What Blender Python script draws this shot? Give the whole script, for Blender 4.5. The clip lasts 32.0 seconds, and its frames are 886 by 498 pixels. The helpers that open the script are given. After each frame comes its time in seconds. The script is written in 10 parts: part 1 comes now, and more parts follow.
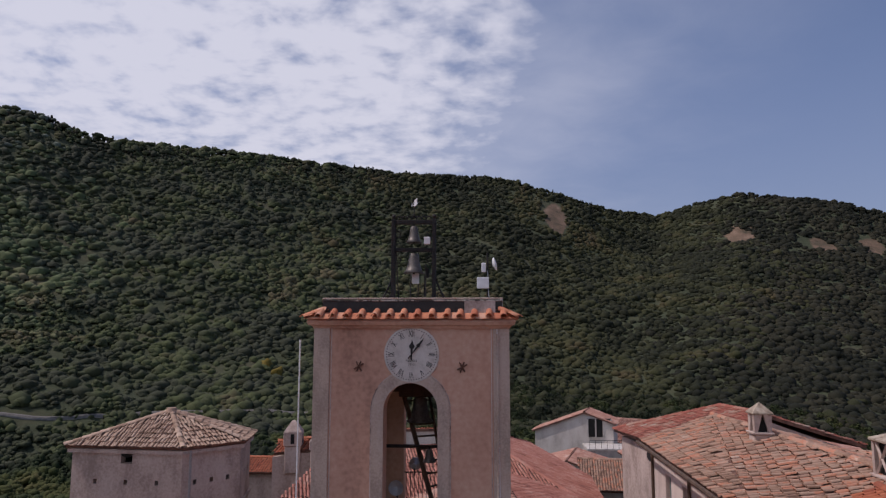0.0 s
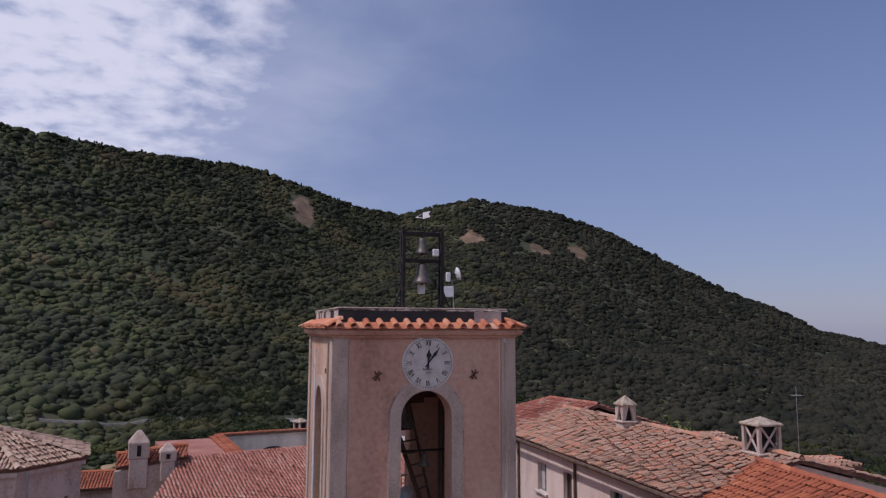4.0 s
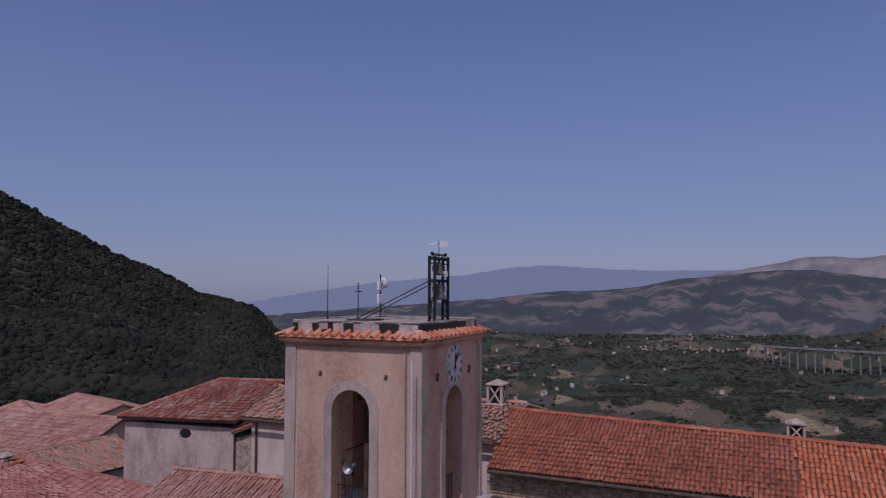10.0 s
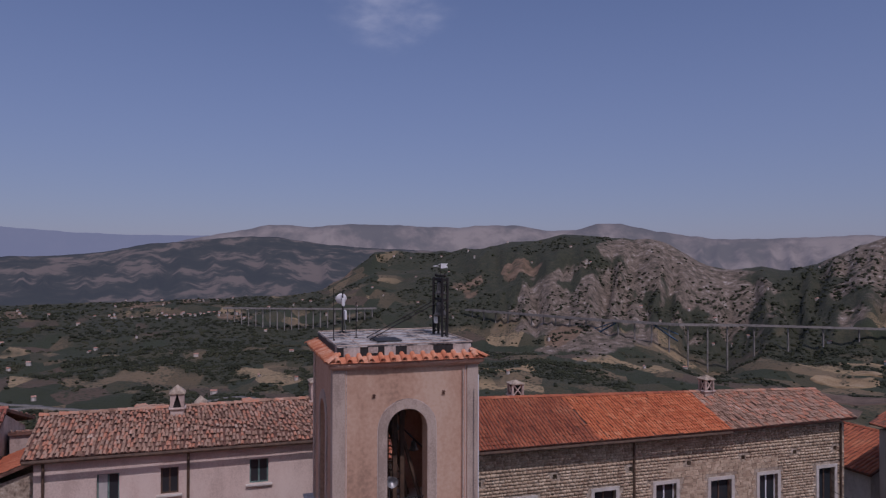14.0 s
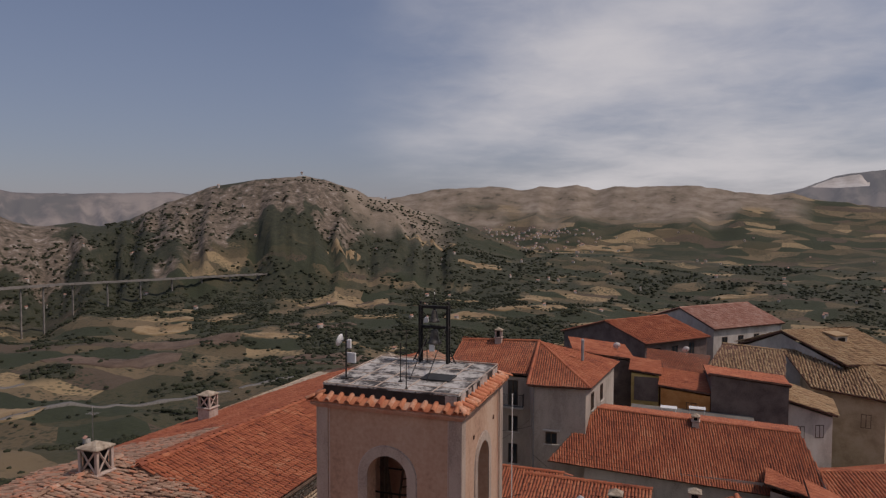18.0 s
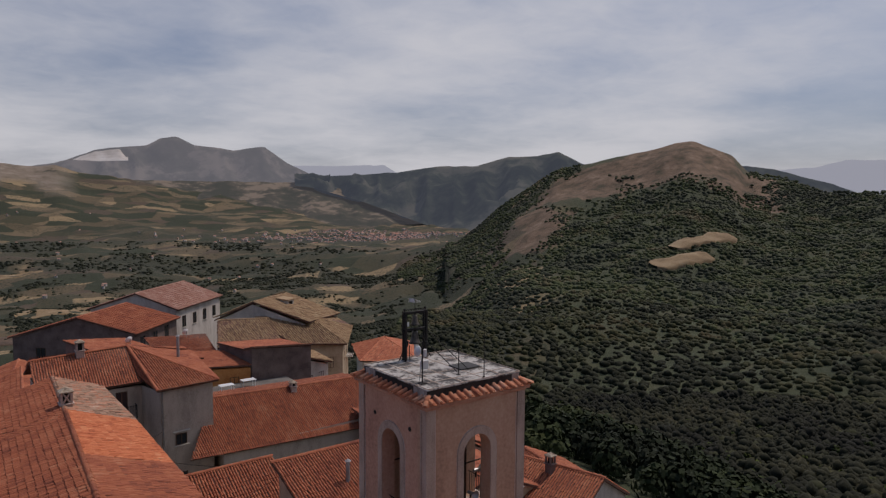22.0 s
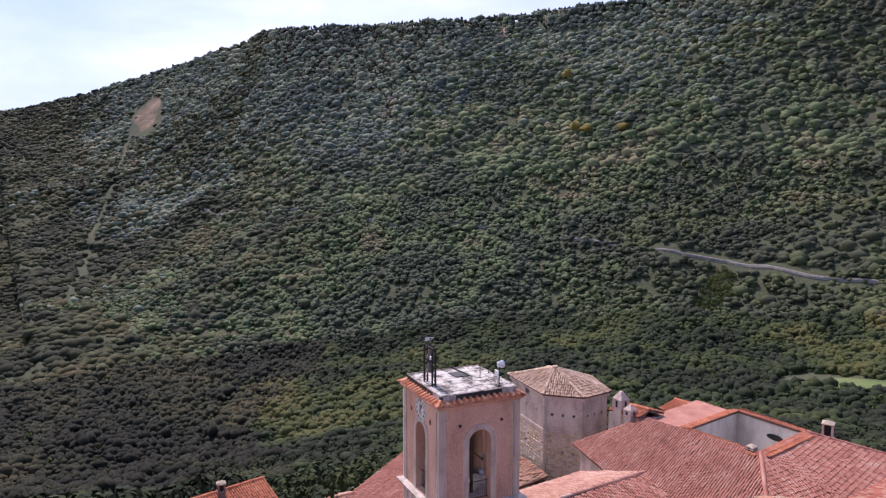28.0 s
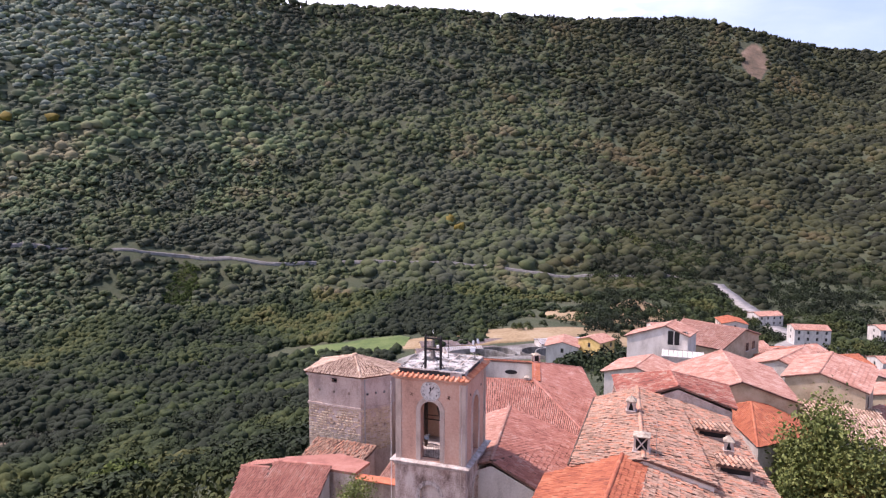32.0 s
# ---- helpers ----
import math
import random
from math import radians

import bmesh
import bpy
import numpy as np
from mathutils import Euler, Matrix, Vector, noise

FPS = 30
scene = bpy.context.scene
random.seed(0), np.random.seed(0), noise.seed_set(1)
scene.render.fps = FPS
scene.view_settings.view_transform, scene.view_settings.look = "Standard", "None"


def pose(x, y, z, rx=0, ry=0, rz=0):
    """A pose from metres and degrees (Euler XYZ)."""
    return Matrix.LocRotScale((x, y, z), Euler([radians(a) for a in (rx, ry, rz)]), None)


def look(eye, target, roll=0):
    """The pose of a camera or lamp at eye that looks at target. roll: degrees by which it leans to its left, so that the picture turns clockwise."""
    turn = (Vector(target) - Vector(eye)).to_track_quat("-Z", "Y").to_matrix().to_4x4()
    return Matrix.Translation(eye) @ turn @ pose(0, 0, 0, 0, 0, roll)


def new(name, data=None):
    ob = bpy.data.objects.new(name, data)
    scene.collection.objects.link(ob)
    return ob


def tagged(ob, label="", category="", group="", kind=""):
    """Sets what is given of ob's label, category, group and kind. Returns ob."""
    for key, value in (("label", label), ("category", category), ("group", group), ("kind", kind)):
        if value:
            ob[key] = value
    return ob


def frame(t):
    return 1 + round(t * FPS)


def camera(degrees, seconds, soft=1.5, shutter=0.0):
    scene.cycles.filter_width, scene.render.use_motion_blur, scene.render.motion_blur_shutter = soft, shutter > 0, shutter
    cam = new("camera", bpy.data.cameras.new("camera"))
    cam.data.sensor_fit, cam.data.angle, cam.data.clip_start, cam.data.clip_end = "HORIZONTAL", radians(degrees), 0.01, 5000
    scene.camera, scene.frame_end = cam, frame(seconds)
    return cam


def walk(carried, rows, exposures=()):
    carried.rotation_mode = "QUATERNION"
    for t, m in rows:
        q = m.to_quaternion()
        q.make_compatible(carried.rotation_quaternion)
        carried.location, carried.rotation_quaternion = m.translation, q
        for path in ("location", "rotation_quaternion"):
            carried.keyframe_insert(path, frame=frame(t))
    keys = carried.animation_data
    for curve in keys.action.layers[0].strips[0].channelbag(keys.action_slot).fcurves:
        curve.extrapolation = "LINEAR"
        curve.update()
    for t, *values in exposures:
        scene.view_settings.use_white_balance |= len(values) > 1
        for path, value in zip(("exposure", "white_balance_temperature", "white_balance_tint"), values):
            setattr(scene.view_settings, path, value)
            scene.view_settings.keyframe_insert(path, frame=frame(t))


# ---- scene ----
# camera path
cam = camera(65.02, 32.0, 1.3)
PATH = [
    (0, look((1.834, -18.586, 15.618), (1.176, -8.680, 16.817), 0.10)),
    (0.5, look((1.216, -18.651, 15.672), (0.870, -8.729, 16.863), 0.12)),
    (1, look((0.569, -18.716, 15.720), (0.571, -8.787, 16.910), 0.17)),
    (1.5, look((-0.153, -18.768, 15.754), (0.272, -8.847, 16.939), 0.17)),
    (2, look((-0.954, -18.773, 15.787), (-0.075, -8.882, 16.967), 0.16)),
    (2.5, look((-1.836, -18.763, 15.822), (-0.436, -8.931, 16.993), 0.17)),
    (3, look((-2.738, -18.735, 15.864), (-0.832, -8.987, 17.022), 0.19)),
    (3.5, look((-3.693, -18.669, 15.917), (-1.264, -9.035, 17.058), 0.22)),
    (4, look((-4.715, -18.567, 15.974), (-1.745, -9.085, 17.095), 0.24)),
    (4.5, look((-5.793, -18.418, 16.035), (-2.270, -9.124, 17.134), 0.26)),
    (5, look((-6.916, -18.209, 16.103), (-2.833, -9.143, 17.178), 0.28)),
    (5.5, look((-8.070, -17.925, 16.182), (-3.427, -9.130, 17.226), 0.28)),
    (6, look((-9.244, -17.555, 16.271), (-4.049, -9.071, 17.281), 0.24)),
    (6.5, look((-10.503, -17.104, 16.363), (-4.725, -9.000, 17.330), 0.17)),
    (7, look((-11.804, -16.568, 16.471), (-5.470, -8.884, 17.391), 0.12)),
    (7.5, look((-13.151, -15.877, 16.610), (-6.250, -8.693, 17.487), 0.11)),
    (8, look((-14.481, -15.126, 16.737), (-7.065, -8.469, 17.564), 0.12)),
    (8.5, look((-15.833, -14.224, 16.866), (-7.916, -8.165, 17.637), 0.14)),
    (9, look((-17.137, -13.229, 17.015), (-8.787, -7.773, 17.730), 0.16)),
    (9.5, look((-18.428, -12.066, 17.175), (-9.673, -7.279, 17.829), 0.17)),
    (10, look((-19.661, -10.751, 17.334), (-10.561, -6.649, 17.932), 0.18)),
    (10.5, look((-20.790, -9.193, 17.529), (-11.377, -5.861, 18.073), 0.18)),
    (11, look((-21.770, -7.519, 17.740), (-12.112, -4.974, 18.231), 0.18)),
    (11.5, look((-22.572, -5.645, 17.943), (-12.721, -3.975, 18.372), 0.16)),
    (12, look((-23.144, -3.653, 18.147), (-13.184, -2.835, 18.510), 0.15)),
    (12.5, look((-23.527, -1.475, 18.366), (-13.532, -1.593, 18.660), 0.15)),
    (13, look((-23.638, 0.744, 18.605), (-13.694, -0.292, 18.835), 0.16)),
    (13.5, look((-23.418, 3.095, 18.863), (-13.630, 1.054, 19.035), 0.13)),
    (14, look((-22.893, 5.432, 19.105), (-13.363, 2.403, 19.216), 0.13)),
    (14.5, look((-22.054, 7.727, 19.345), (-12.887, 3.732, 19.390), 0.13)),
    (15, look((-20.892, 9.955, 19.592), (-12.195, 5.020, 19.570), 0.15)),
    (15.5, look((-19.401, 12.088, 19.858), (-11.283, 6.249, 19.768), 0.17)),
    (16, look((-17.572, 14.098, 20.153), (-10.148, 7.401, 19.996), 0.18)),
    (16.5, look((-15.475, 15.964, 20.494), (-8.939, 8.400, 20.262), 0.16)),
    (17, look((-13.201, 17.659, 20.851), (-7.609, 9.375, 20.537), 0.15)),
    (17.5, look((-10.737, 19.181, 21.201), (-6.283, 10.237, 20.795), 0.17)),
    (18, look((-8.111, 20.515, 21.521), (-4.806, 11.090, 21.012), 0.19)),
    (18.5, look((-5.365, 21.624, 21.803), (-3.336, 11.852, 21.191), 0.21)),
    (19, look((-2.541, 22.472, 22.039), (-1.735, 12.529, 21.342), 0.25)),
    (19.5, look((0.454, 23.067, 22.223), (-0.037, 13.108, 21.461), 0.25)),
    (20, look((3.468, 23.383, 22.376), (1.797, 13.557, 21.566), 0.29)),
    (20.5, look((6.516, 23.394, 22.525), (3.647, 13.852, 21.677), 0.34)),
    (21, look((9.559, 23.059, 22.714), (5.631, 13.903, 21.854), 0.34)),
    (21.5, look((12.629, 22.282, 22.988), (7.615, 13.673, 22.132), 0.28)),
    (22, look((15.660, 21.121, 23.279), (9.705, 13.134, 22.418), 0.29)),
    (22.5, look((18.647, 19.553, 23.577), (11.787, 12.330, 22.699), 0.31)),
    (23, look((21.472, 17.557, 23.919), (13.843, 11.155, 23.025), 0.34)),
    (23.5, look((24.233, 15.156, 24.297), (15.895, 9.711, 23.389), 0.30)),
    (24, look((26.719, 12.470, 24.685), (17.824, 7.995, 23.763), 0.28)),
    (24.5, look((28.831, 9.555, 25.066), (19.472, 6.161, 24.120), 0.28)),
    (25, look((30.556, 6.409, 25.429), (20.877, 4.086, 24.468), 0.26)),
    (25.5, look((31.879, 3.037, 25.760), (21.996, 1.862, 24.785), 0.23)),
    (26, look((32.788, -0.563, 26.047), (22.837, -0.613, 25.061), 0.16)),
    (26.5, look((33.267, -4.331, 26.299), (23.373, -3.281, 25.304), 0.09)),
    (27, look((33.301, -8.212, 26.526), (23.582, -6.080, 25.525), 0.04)),
    (27.5, look((32.871, -12.146, 26.735), (23.449, -8.952, 25.732), 0.05)),
    (28, look((31.963, -16.077, 26.936), (22.963, -11.836, 25.933), 0.11)),
    (28.5, look((30.603, -20.050, 27.071), (22.174, -14.766, 26.055), 0.16)),
    (29, look((28.839, -23.901, 27.198), (21.054, -17.708, 26.183), 0.22)),
    (29.5, look((26.705, -27.609, 27.306), (19.699, -20.546, 26.288), 0.22)),
    (30, look((24.350, -31.034, 27.424), (18.128, -23.273, 26.398), 0.23)),
    (30.5, look((21.781, -34.041, 27.602), (16.385, -25.685, 26.574), 0.16)),
    (31, look((19.221, -36.670, 27.822), (14.586, -27.869, 26.795), 0.14)),
    (31.5, look((16.659, -39.068, 28.056), (12.783, -29.908, 27.019), 0.15)),
    (32, look((14.171, -41.329, 28.302), (10.949, -31.921, 27.252), 0.24)),
]
walk(cam, PATH, [(0, -0.35, 6050, 24), (3, -0.3, 5900, 26), (7, -0.5, 5600, 30), (9, -0.75, 5450, 32), (13, -0.8, 5500, 33), (16, -0.7, 6350, 24), (18, -0.65, 6650, 20), (20, -0.65, 6600, 18), (23, -0.6, 6300, 19), (25, -0.3, 6200, 21), (28, 0.8, 6000, 30), (30, 1.2, 6050, 32), (32, 1.1, 6050, 32)])

# ---------------------------------------------------------------- light
SUN_AZ, SUN_EL = radians(266), radians(57)
to_sun = Vector((math.sin(SUN_AZ) * math.cos(SUN_EL), math.cos(SUN_AZ) * math.cos(SUN_EL), math.sin(SUN_EL)))
sun = new("sun", bpy.data.lights.new("sun", "SUN"))
sun.data.energy, sun.data.angle, sun.data.color = 3.1, radians(0.6), (1.0, 0.90, 0.77)
sun.matrix_world = look(to_sun * 100, (0, 0, 0))


def make_world():
    w = bpy.data.worlds.new("sky")
    w.use_nodes = True
    scene.world = w
    nt = w.node_tree
    n, l = nt.nodes, nt.links
    bg = n["Background"]
    sky = n.new("ShaderNodeTexSky")
    sky.sky_type, sky.sun_disc = "NISHITA", False
    sky.sun_elevation, sky.sun_rotation = SUN_EL, SUN_AZ
    sky.altitude, sky.air_density, sky.dust_density, sky.ozone_density = 600, 1.15, 0.7, 3.0
    geo = n.new("ShaderNodeTexCoord")
    sep = n.new("ShaderNodeSeparateXYZ")
    l.new(geo.outputs["Generated"], sep.inputs[0])

    def math_node(op, a, b=None, clamp=False):
        m = n.new("ShaderNodeMath")
        m.operation, m.use_clamp = op, clamp
        for i, v in enumerate((a, b)):
            if v is None:
                continue
            if isinstance(v, (int, float)):
                m.inputs[i].default_value = v
            else:
                l.new(v, m.inputs[i])
        return m.outputs[0]

    # cloud layer: the view ray meets a flat layer overhead
    zc = math_node("ADD", math_node("MAXIMUM", sep.outputs[2], 0.0), 0.16)
    u = math_node("DIVIDE", sep.outputs[0], zc)
    v = math_node("DIVIDE", sep.outputs[1], zc)
    comb = n.new("ShaderNodeCombineXYZ")
    l.new(u, comb.inputs[0])
    l.new(v, comb.inputs[1])
    wide = n.new("ShaderNodeTexNoise")
    wide.inputs["Scale"].default_value, wide.inputs["Detail"].default_value = 0.75, 6
    fine = n.new("ShaderNodeTexNoise")
    fine.inputs["Scale"].default_value, fine.inputs["Detail"].default_value = 5.0, 6
    fine.inputs["Roughness"].default_value, fine.inputs["Distortion"].default_value = 0.6, 0.6
    ripple = n.new("ShaderNodeTexNoise")
    ripple.inputs["Scale"].default_value, ripple.inputs["Detail"].default_value = 11.0, 3
    l.new(comb.outputs[0], ripple.inputs["Vector"])
    l.new(comb.outputs[0], wide.inputs["Vector"])
    l.new(comb.outputs[0], fine.inputs["Vector"])

    def bank(az, el, inner, outer):
        """1 near the direction, 0 away from it."""
        d = (math.sin(radians(az)) * math.cos(radians(el)), math.cos(radians(az)) * math.cos(radians(el)), math.sin(radians(el)))
        dot = n.new("ShaderNodeVectorMath")
        dot.operation = "DOT_PRODUCT"
        l.new(geo.outputs["Generated"], dot.inputs[0])
        dot.inputs[1].default_value = d
        r = n.new("ShaderNodeMapRange")
        r.interpolation_type = "SMOOTHSTEP"
        r.inputs[1].default_value, r.inputs[2].default_value = math.cos(radians(outer)), math.cos(radians(inner))
        l.new(dot.outputs["Value"], r.inputs[0])
        return r.outputs[0]

    north = bank(334, 29, 10, 37)
    south = bank(205, 18, 30, 62)
    low = bank(240, 6, 12, 50)
    puff = math_node("MULTIPLY", bank(103.4, 21.5, 1, 8), 0.40)
    thin_west = math_node("MULTIPLY", bank(318, 25, 30, 85), 0.6)
    cover = math_node("MAXIMUM", thin_west, math_node("MAXIMUM", math_node("MULTIPLY", south, 0.95), math_node("MULTIPLY", low, 0.55)))
    tex = math_node("ADD", math_node("MULTIPLY", wide.outputs["Fac"], 0.6), math_node("ADD", math_node("MULTIPLY", fine.outputs["Fac"], 0.55), math_node("MULTIPLY", ripple.outputs["Fac"], 0.6)))
    soft = math_node("ADD", math_node("MULTIPLY", wide.outputs["Fac"], 1.0), math_node("ADD", math_node("MULTIPLY", fine.outputs["Fac"], 0.16), 0.16))
    raw = math_node("MAXIMUM", math_node("MULTIPLY", math_node("MAXIMUM", math_node("MULTIPLY", north, 1.25), puff), math_node("SUBTRACT", tex, 0.44)), math_node("MULTIPLY", cover, math_node("SUBTRACT", soft, 0.31)), True)
    ramp = n.new("ShaderNodeMapRange")
    ramp.interpolation_type = "SMOOTHSTEP"
    ramp.inputs[1].default_value, ramp.inputs[2].default_value = 0.10, 0.58
    l.new(raw, ramp.inputs[0])
    mix = n.new("ShaderNodeMix")
    mix.data_type = "RGBA"
    l.new(math_node("MULTIPLY", ramp.outputs[0], 0.86), mix.inputs["Factor"])
    mix.inputs["B"].default_value = (8.9, 9.1, 9.0, 1)
    veil = n.new("ShaderNodeMapRange")
    veil.interpolation_type = "SMOOTHSTEP"
    veil.inputs[1].default_value, veil.inputs[2].default_value = -0.02, 0.55
    veil.inputs[3].default_value, veil.inputs[4].default_value = 0.62, 0.12
    l.new(sep.outputs[2], veil.inputs[0])
    thin = n.new("ShaderNodeMix")
    thin.data_type = "RGBA"
    l.new(veil.outputs[0], thin.inputs["Factor"])
    l.new(sky.outputs["Color"], thin.inputs["A"])
    thin.inputs["B"].default_value = (3.0, 3.4, 4.6, 1)
    l.new(thin.outputs["Result"], mix.inputs["A"])
    l.new(mix.outputs["Result"], bg.inputs["Color"])
    bg.inputs["Strength"].default_value = 0.10


make_world()

# ---------------------------------------------------------------- materials
def material(name, cols, scale=3.0, rough=0.85, bump=0.3, fine=30.0, metal=0.0, spread=0.16, random="", rnd=0.25, streak=0.0, bump_scale=None):
    """Procedural surface: colours mixed by a coarse and a fine noise, with relief. random: 'island' or 'object'."""
    m = bpy.data.materials.new(name)
    m.use_nodes = True
    n, l = m.node_tree.nodes, m.node_tree.links
    b = n["Principled BSDF"]
    b.inputs["Roughness"].default_value, b.inputs["Metallic"].default_value = rough, metal
    co = n.new("ShaderNodeTexCoord")
    geo = n.new("ShaderNodeNewGeometry")
    big = n.new("ShaderNodeTexNoise")
    big.inputs["Scale"].default_value, big.inputs["Detail"].default_value, big.inputs["Roughness"].default_value = scale, 6, 0.62
    small = n.new("ShaderNodeTexNoise")
    small.inputs["Scale"].default_value, small.inputs["Detail"].default_value = fine, 4
    where = geo.outputs["Position"]
    if streak:
        mp = n.new("ShaderNodeMapping")
        mp.inputs["Scale"].default_value = (1, 1, streak)
        l.new(where, mp.inputs["Vector"])
        l.new(mp.outputs[0], big.inputs["Vector"])
    else:
        l.new(where, big.inputs["Vector"])
    l.new(where, small.inputs["Vector"])
    add = n.new("ShaderNodeMath")
    add.operation = "MULTIPLY_ADD"
    l.new(small.outputs["Fac"], add.inputs[0])
    add.inputs[1].default_value = 0.45
    l.new(big.outputs["Fac"], add.inputs[2])
    fac = add.outputs[0]
    shift = 0.225
    if random:
        if random == "island":
            both = n.new("ShaderNodeMath")
            both.operation = "ADD"
            l.new(geo.outputs["Random Per Island"], both.inputs[0])
            l.new(n.new("ShaderNodeObjectInfo").outputs["Random"], both.inputs[1])
            wrap = n.new("ShaderNodeMath")
            wrap.operation = "FRACT"
            l.new(both.outputs[0], wrap.inputs[0])
            src = wrap.outputs[0]
        else:
            src = n.new("ShaderNodeObjectInfo").outputs["Random"]
        ra = n.new("ShaderNodeMath")
        ra.operation = "MULTIPLY_ADD"
        l.new(src, ra.inputs[0])
        ra.inputs[1].default_value = rnd
        l.new(fac, ra.inputs[2])
        fac = ra.outputs[0]
        shift += rnd / 2
    ramp = n.new("ShaderNodeValToRGB")
    k = len(cols)
    el = ramp.color_ramp.elements
    while len(el) < k:
        el.new(0.5)
    half = spread + (rnd / 2 if random else 0)
    for i, c in enumerate(cols):
        el[i].position = min(1, max(0, (0.5 + shift - half + 2 * half * i / max(1, k - 1)) / 1.6))
        el[i].color = (*c, 1)
    div = n.new("ShaderNodeMath")
    div.operation = "DIVIDE"
    l.new(fac, div.inputs[0])
    div.inputs[1].default_value = 1.6
    l.new(div.outputs[0], ramp.inputs[0])
    l.new(ramp.outputs[0], b.inputs["Base Color"])
    if bump:
        bp = n.new("ShaderNodeBump")
        bp.inputs["Strength"].default_value, bp.inputs["Distance"].default_value = bump, 0.02 if bump_scale is None else bump_scale
        l.new(add.outputs[0], bp.inputs["Height"])
        l.new(bp.outputs[0], b.inputs["Normal"])
    return m


# Warmer copy of the tower plaster: light on two walls painted in.
WARM_LIT_PLASTER = material("warm_lit_plaster", [(0.36, 0.225, 0.155), (0.505, 0.318, 0.218), (0.565, 0.375, 0.265), (0.61, 0.44, 0.325)], 0.6, 0.92, 0.15, 9, streak=0.35, spread=0.2)
PLASTER = material("tower_plaster", [(0.385, 0.218, 0.155), (0.525, 0.308, 0.220), (0.585, 0.365, 0.266), (0.63, 0.43, 0.325)], 0.6, 0.92, 0.15, 9, streak=0.35, spread=0.2)
STUCCO = material("pale_stucco", [(0.34, 0.265, 0.217), (0.47, 0.37, 0.302), (0.54, 0.44, 0.365)], 1.5, 0.9, 0.3, 20, streak=0.4)
LEDGE = material("limewashed_ledge", [(0.16, 0.12, 0.10), (0.42, 0.355, 0.31), (0.62, 0.55, 0.50)], 2.2, 0.9, 0.4, 14, spread=0.24, streak=0.25)
STREAKED = material("rain_streaked_plaster", [(0.13, 0.085, 0.068), (0.32, 0.23, 0.19), (0.53, 0.415, 0.355), (0.65, 0.55, 0.48)], 1.6, 0.95, 0.4, 12, streak=0.5, spread=0.22)
STAINED = material("stained_plaster", [(0.17, 0.135, 0.12), (0.46, 0.375, 0.33), (0.60, 0.50, 0.44), (0.68, 0.59, 0.53)], 1.6, 0.95, 0.4, 12, streak=0.18, spread=0.2)
TILE = material("orange_clay_tile", [(0.30, 0.075, 0.035), (0.46, 0.13, 0.06), (0.56, 0.19, 0.09), (0.62, 0.30, 0.18)], 2.0, 0.8, 0.25, 25, random="island", rnd=0.35)
TILE_NEW = material("newer_orange_tile", [(0.36, 0.085, 0.032), (0.54, 0.145, 0.052), (0.63, 0.20, 0.078), (0.68, 0.30, 0.15)], 2.0, 0.8, 0.25, 25, random="island", rnd=0.3)
TILE_RED = material("red_clay_tile", [(0.20, 0.055, 0.028), (0.33, 0.092, 0.042), (0.41, 0.125, 0.055), (0.46, 0.19, 0.10)], 0.7, 0.82, 0.25, 25, random="island", rnd=0.28)
# Pink clay lightened for sun glancing off the slopes, put into the colour.
TILE_PINK = material("glare_paled_clay_tile", [(0.27, 0.122, 0.085), (0.39, 0.188, 0.132), (0.46, 0.256, 0.19), (0.53, 0.375, 0.30)], 0.8, 0.85, 0.25, 25, random="island", rnd=0.3)
TILE_OLD = material("lichened_old_tile", [(0.13, 0.070, 0.046), (0.30, 0.178, 0.118), (0.41, 0.275, 0.195), (0.48, 0.19, 0.105), (0.53, 0.42, 0.325)], 0.9, 0.93, 0.4, 18, random="island", rnd=0.6)
TILE_BROWN = material("ochre_old_tile", [(0.14, 0.09, 0.05), (0.28, 0.17, 0.09), (0.36, 0.24, 0.13), (0.40, 0.30, 0.18)], 0.9, 0.92, 0.4, 18, random="island", rnd=0.5)
TILE_PALE = material("pale_lichened_tile", [(0.180, 0.112, 0.075), (0.382, 0.256, 0.180), (0.488, 0.344, 0.251), (0.572, 0.432, 0.330)], 0.9, 0.93, 0.4, 18, random="island", rnd=0.5)
TILE_GREY = material("grey_sheet_roofing", [(0.13, 0.105, 0.10), (0.19, 0.155, 0.15), (0.25, 0.21, 0.20)], 0.8, 0.9, 0.25, 25, random="island", rnd=0.3)
TILE_CHURCH = material("weathered_red_tile", [(0.23, 0.090, 0.062), (0.36, 0.138, 0.096), (0.43, 0.19, 0.136), (0.50, 0.305, 0.235)], 0.8, 0.85, 0.25, 25, random="island", rnd=0.3)
DECK = material("roof_mortar", [(0.07, 0.035, 0.025), (0.14, 0.07, 0.05), (0.19, 0.10, 0.07)], 3, 0.95, 0.3)
FLAT_RED = material("red_membrane_roof", [(0.26, 0.10, 0.07), (0.34, 0.14, 0.10), (0.40, 0.19, 0.14)], 0.8, 0.8, 0.1)
PINK_WALL = material("pink_render", [(0.52, 0.41, 0.345), (0.64, 0.52, 0.445), (0.69, 0.58, 0.50)], 0.9, 0.92, 0.15, 18, streak=0.4)
OLD_WALL = material("weathered_render", [(0.33, 0.25, 0.21), (0.48, 0.375, 0.32), (0.57, 0.465, 0.405)], 1.1, 0.95, 0.5, 9, streak=0.45)
STONE = material("rubble_stone", [(0.17, 0.13, 0.095), (0.32, 0.255, 0.19), (0.43, 0.355, 0.27), (0.52, 0.45, 0.36)], 3.2, 0.95, 0.9, 7.5, spread=0.2, bump_scale=0.06)
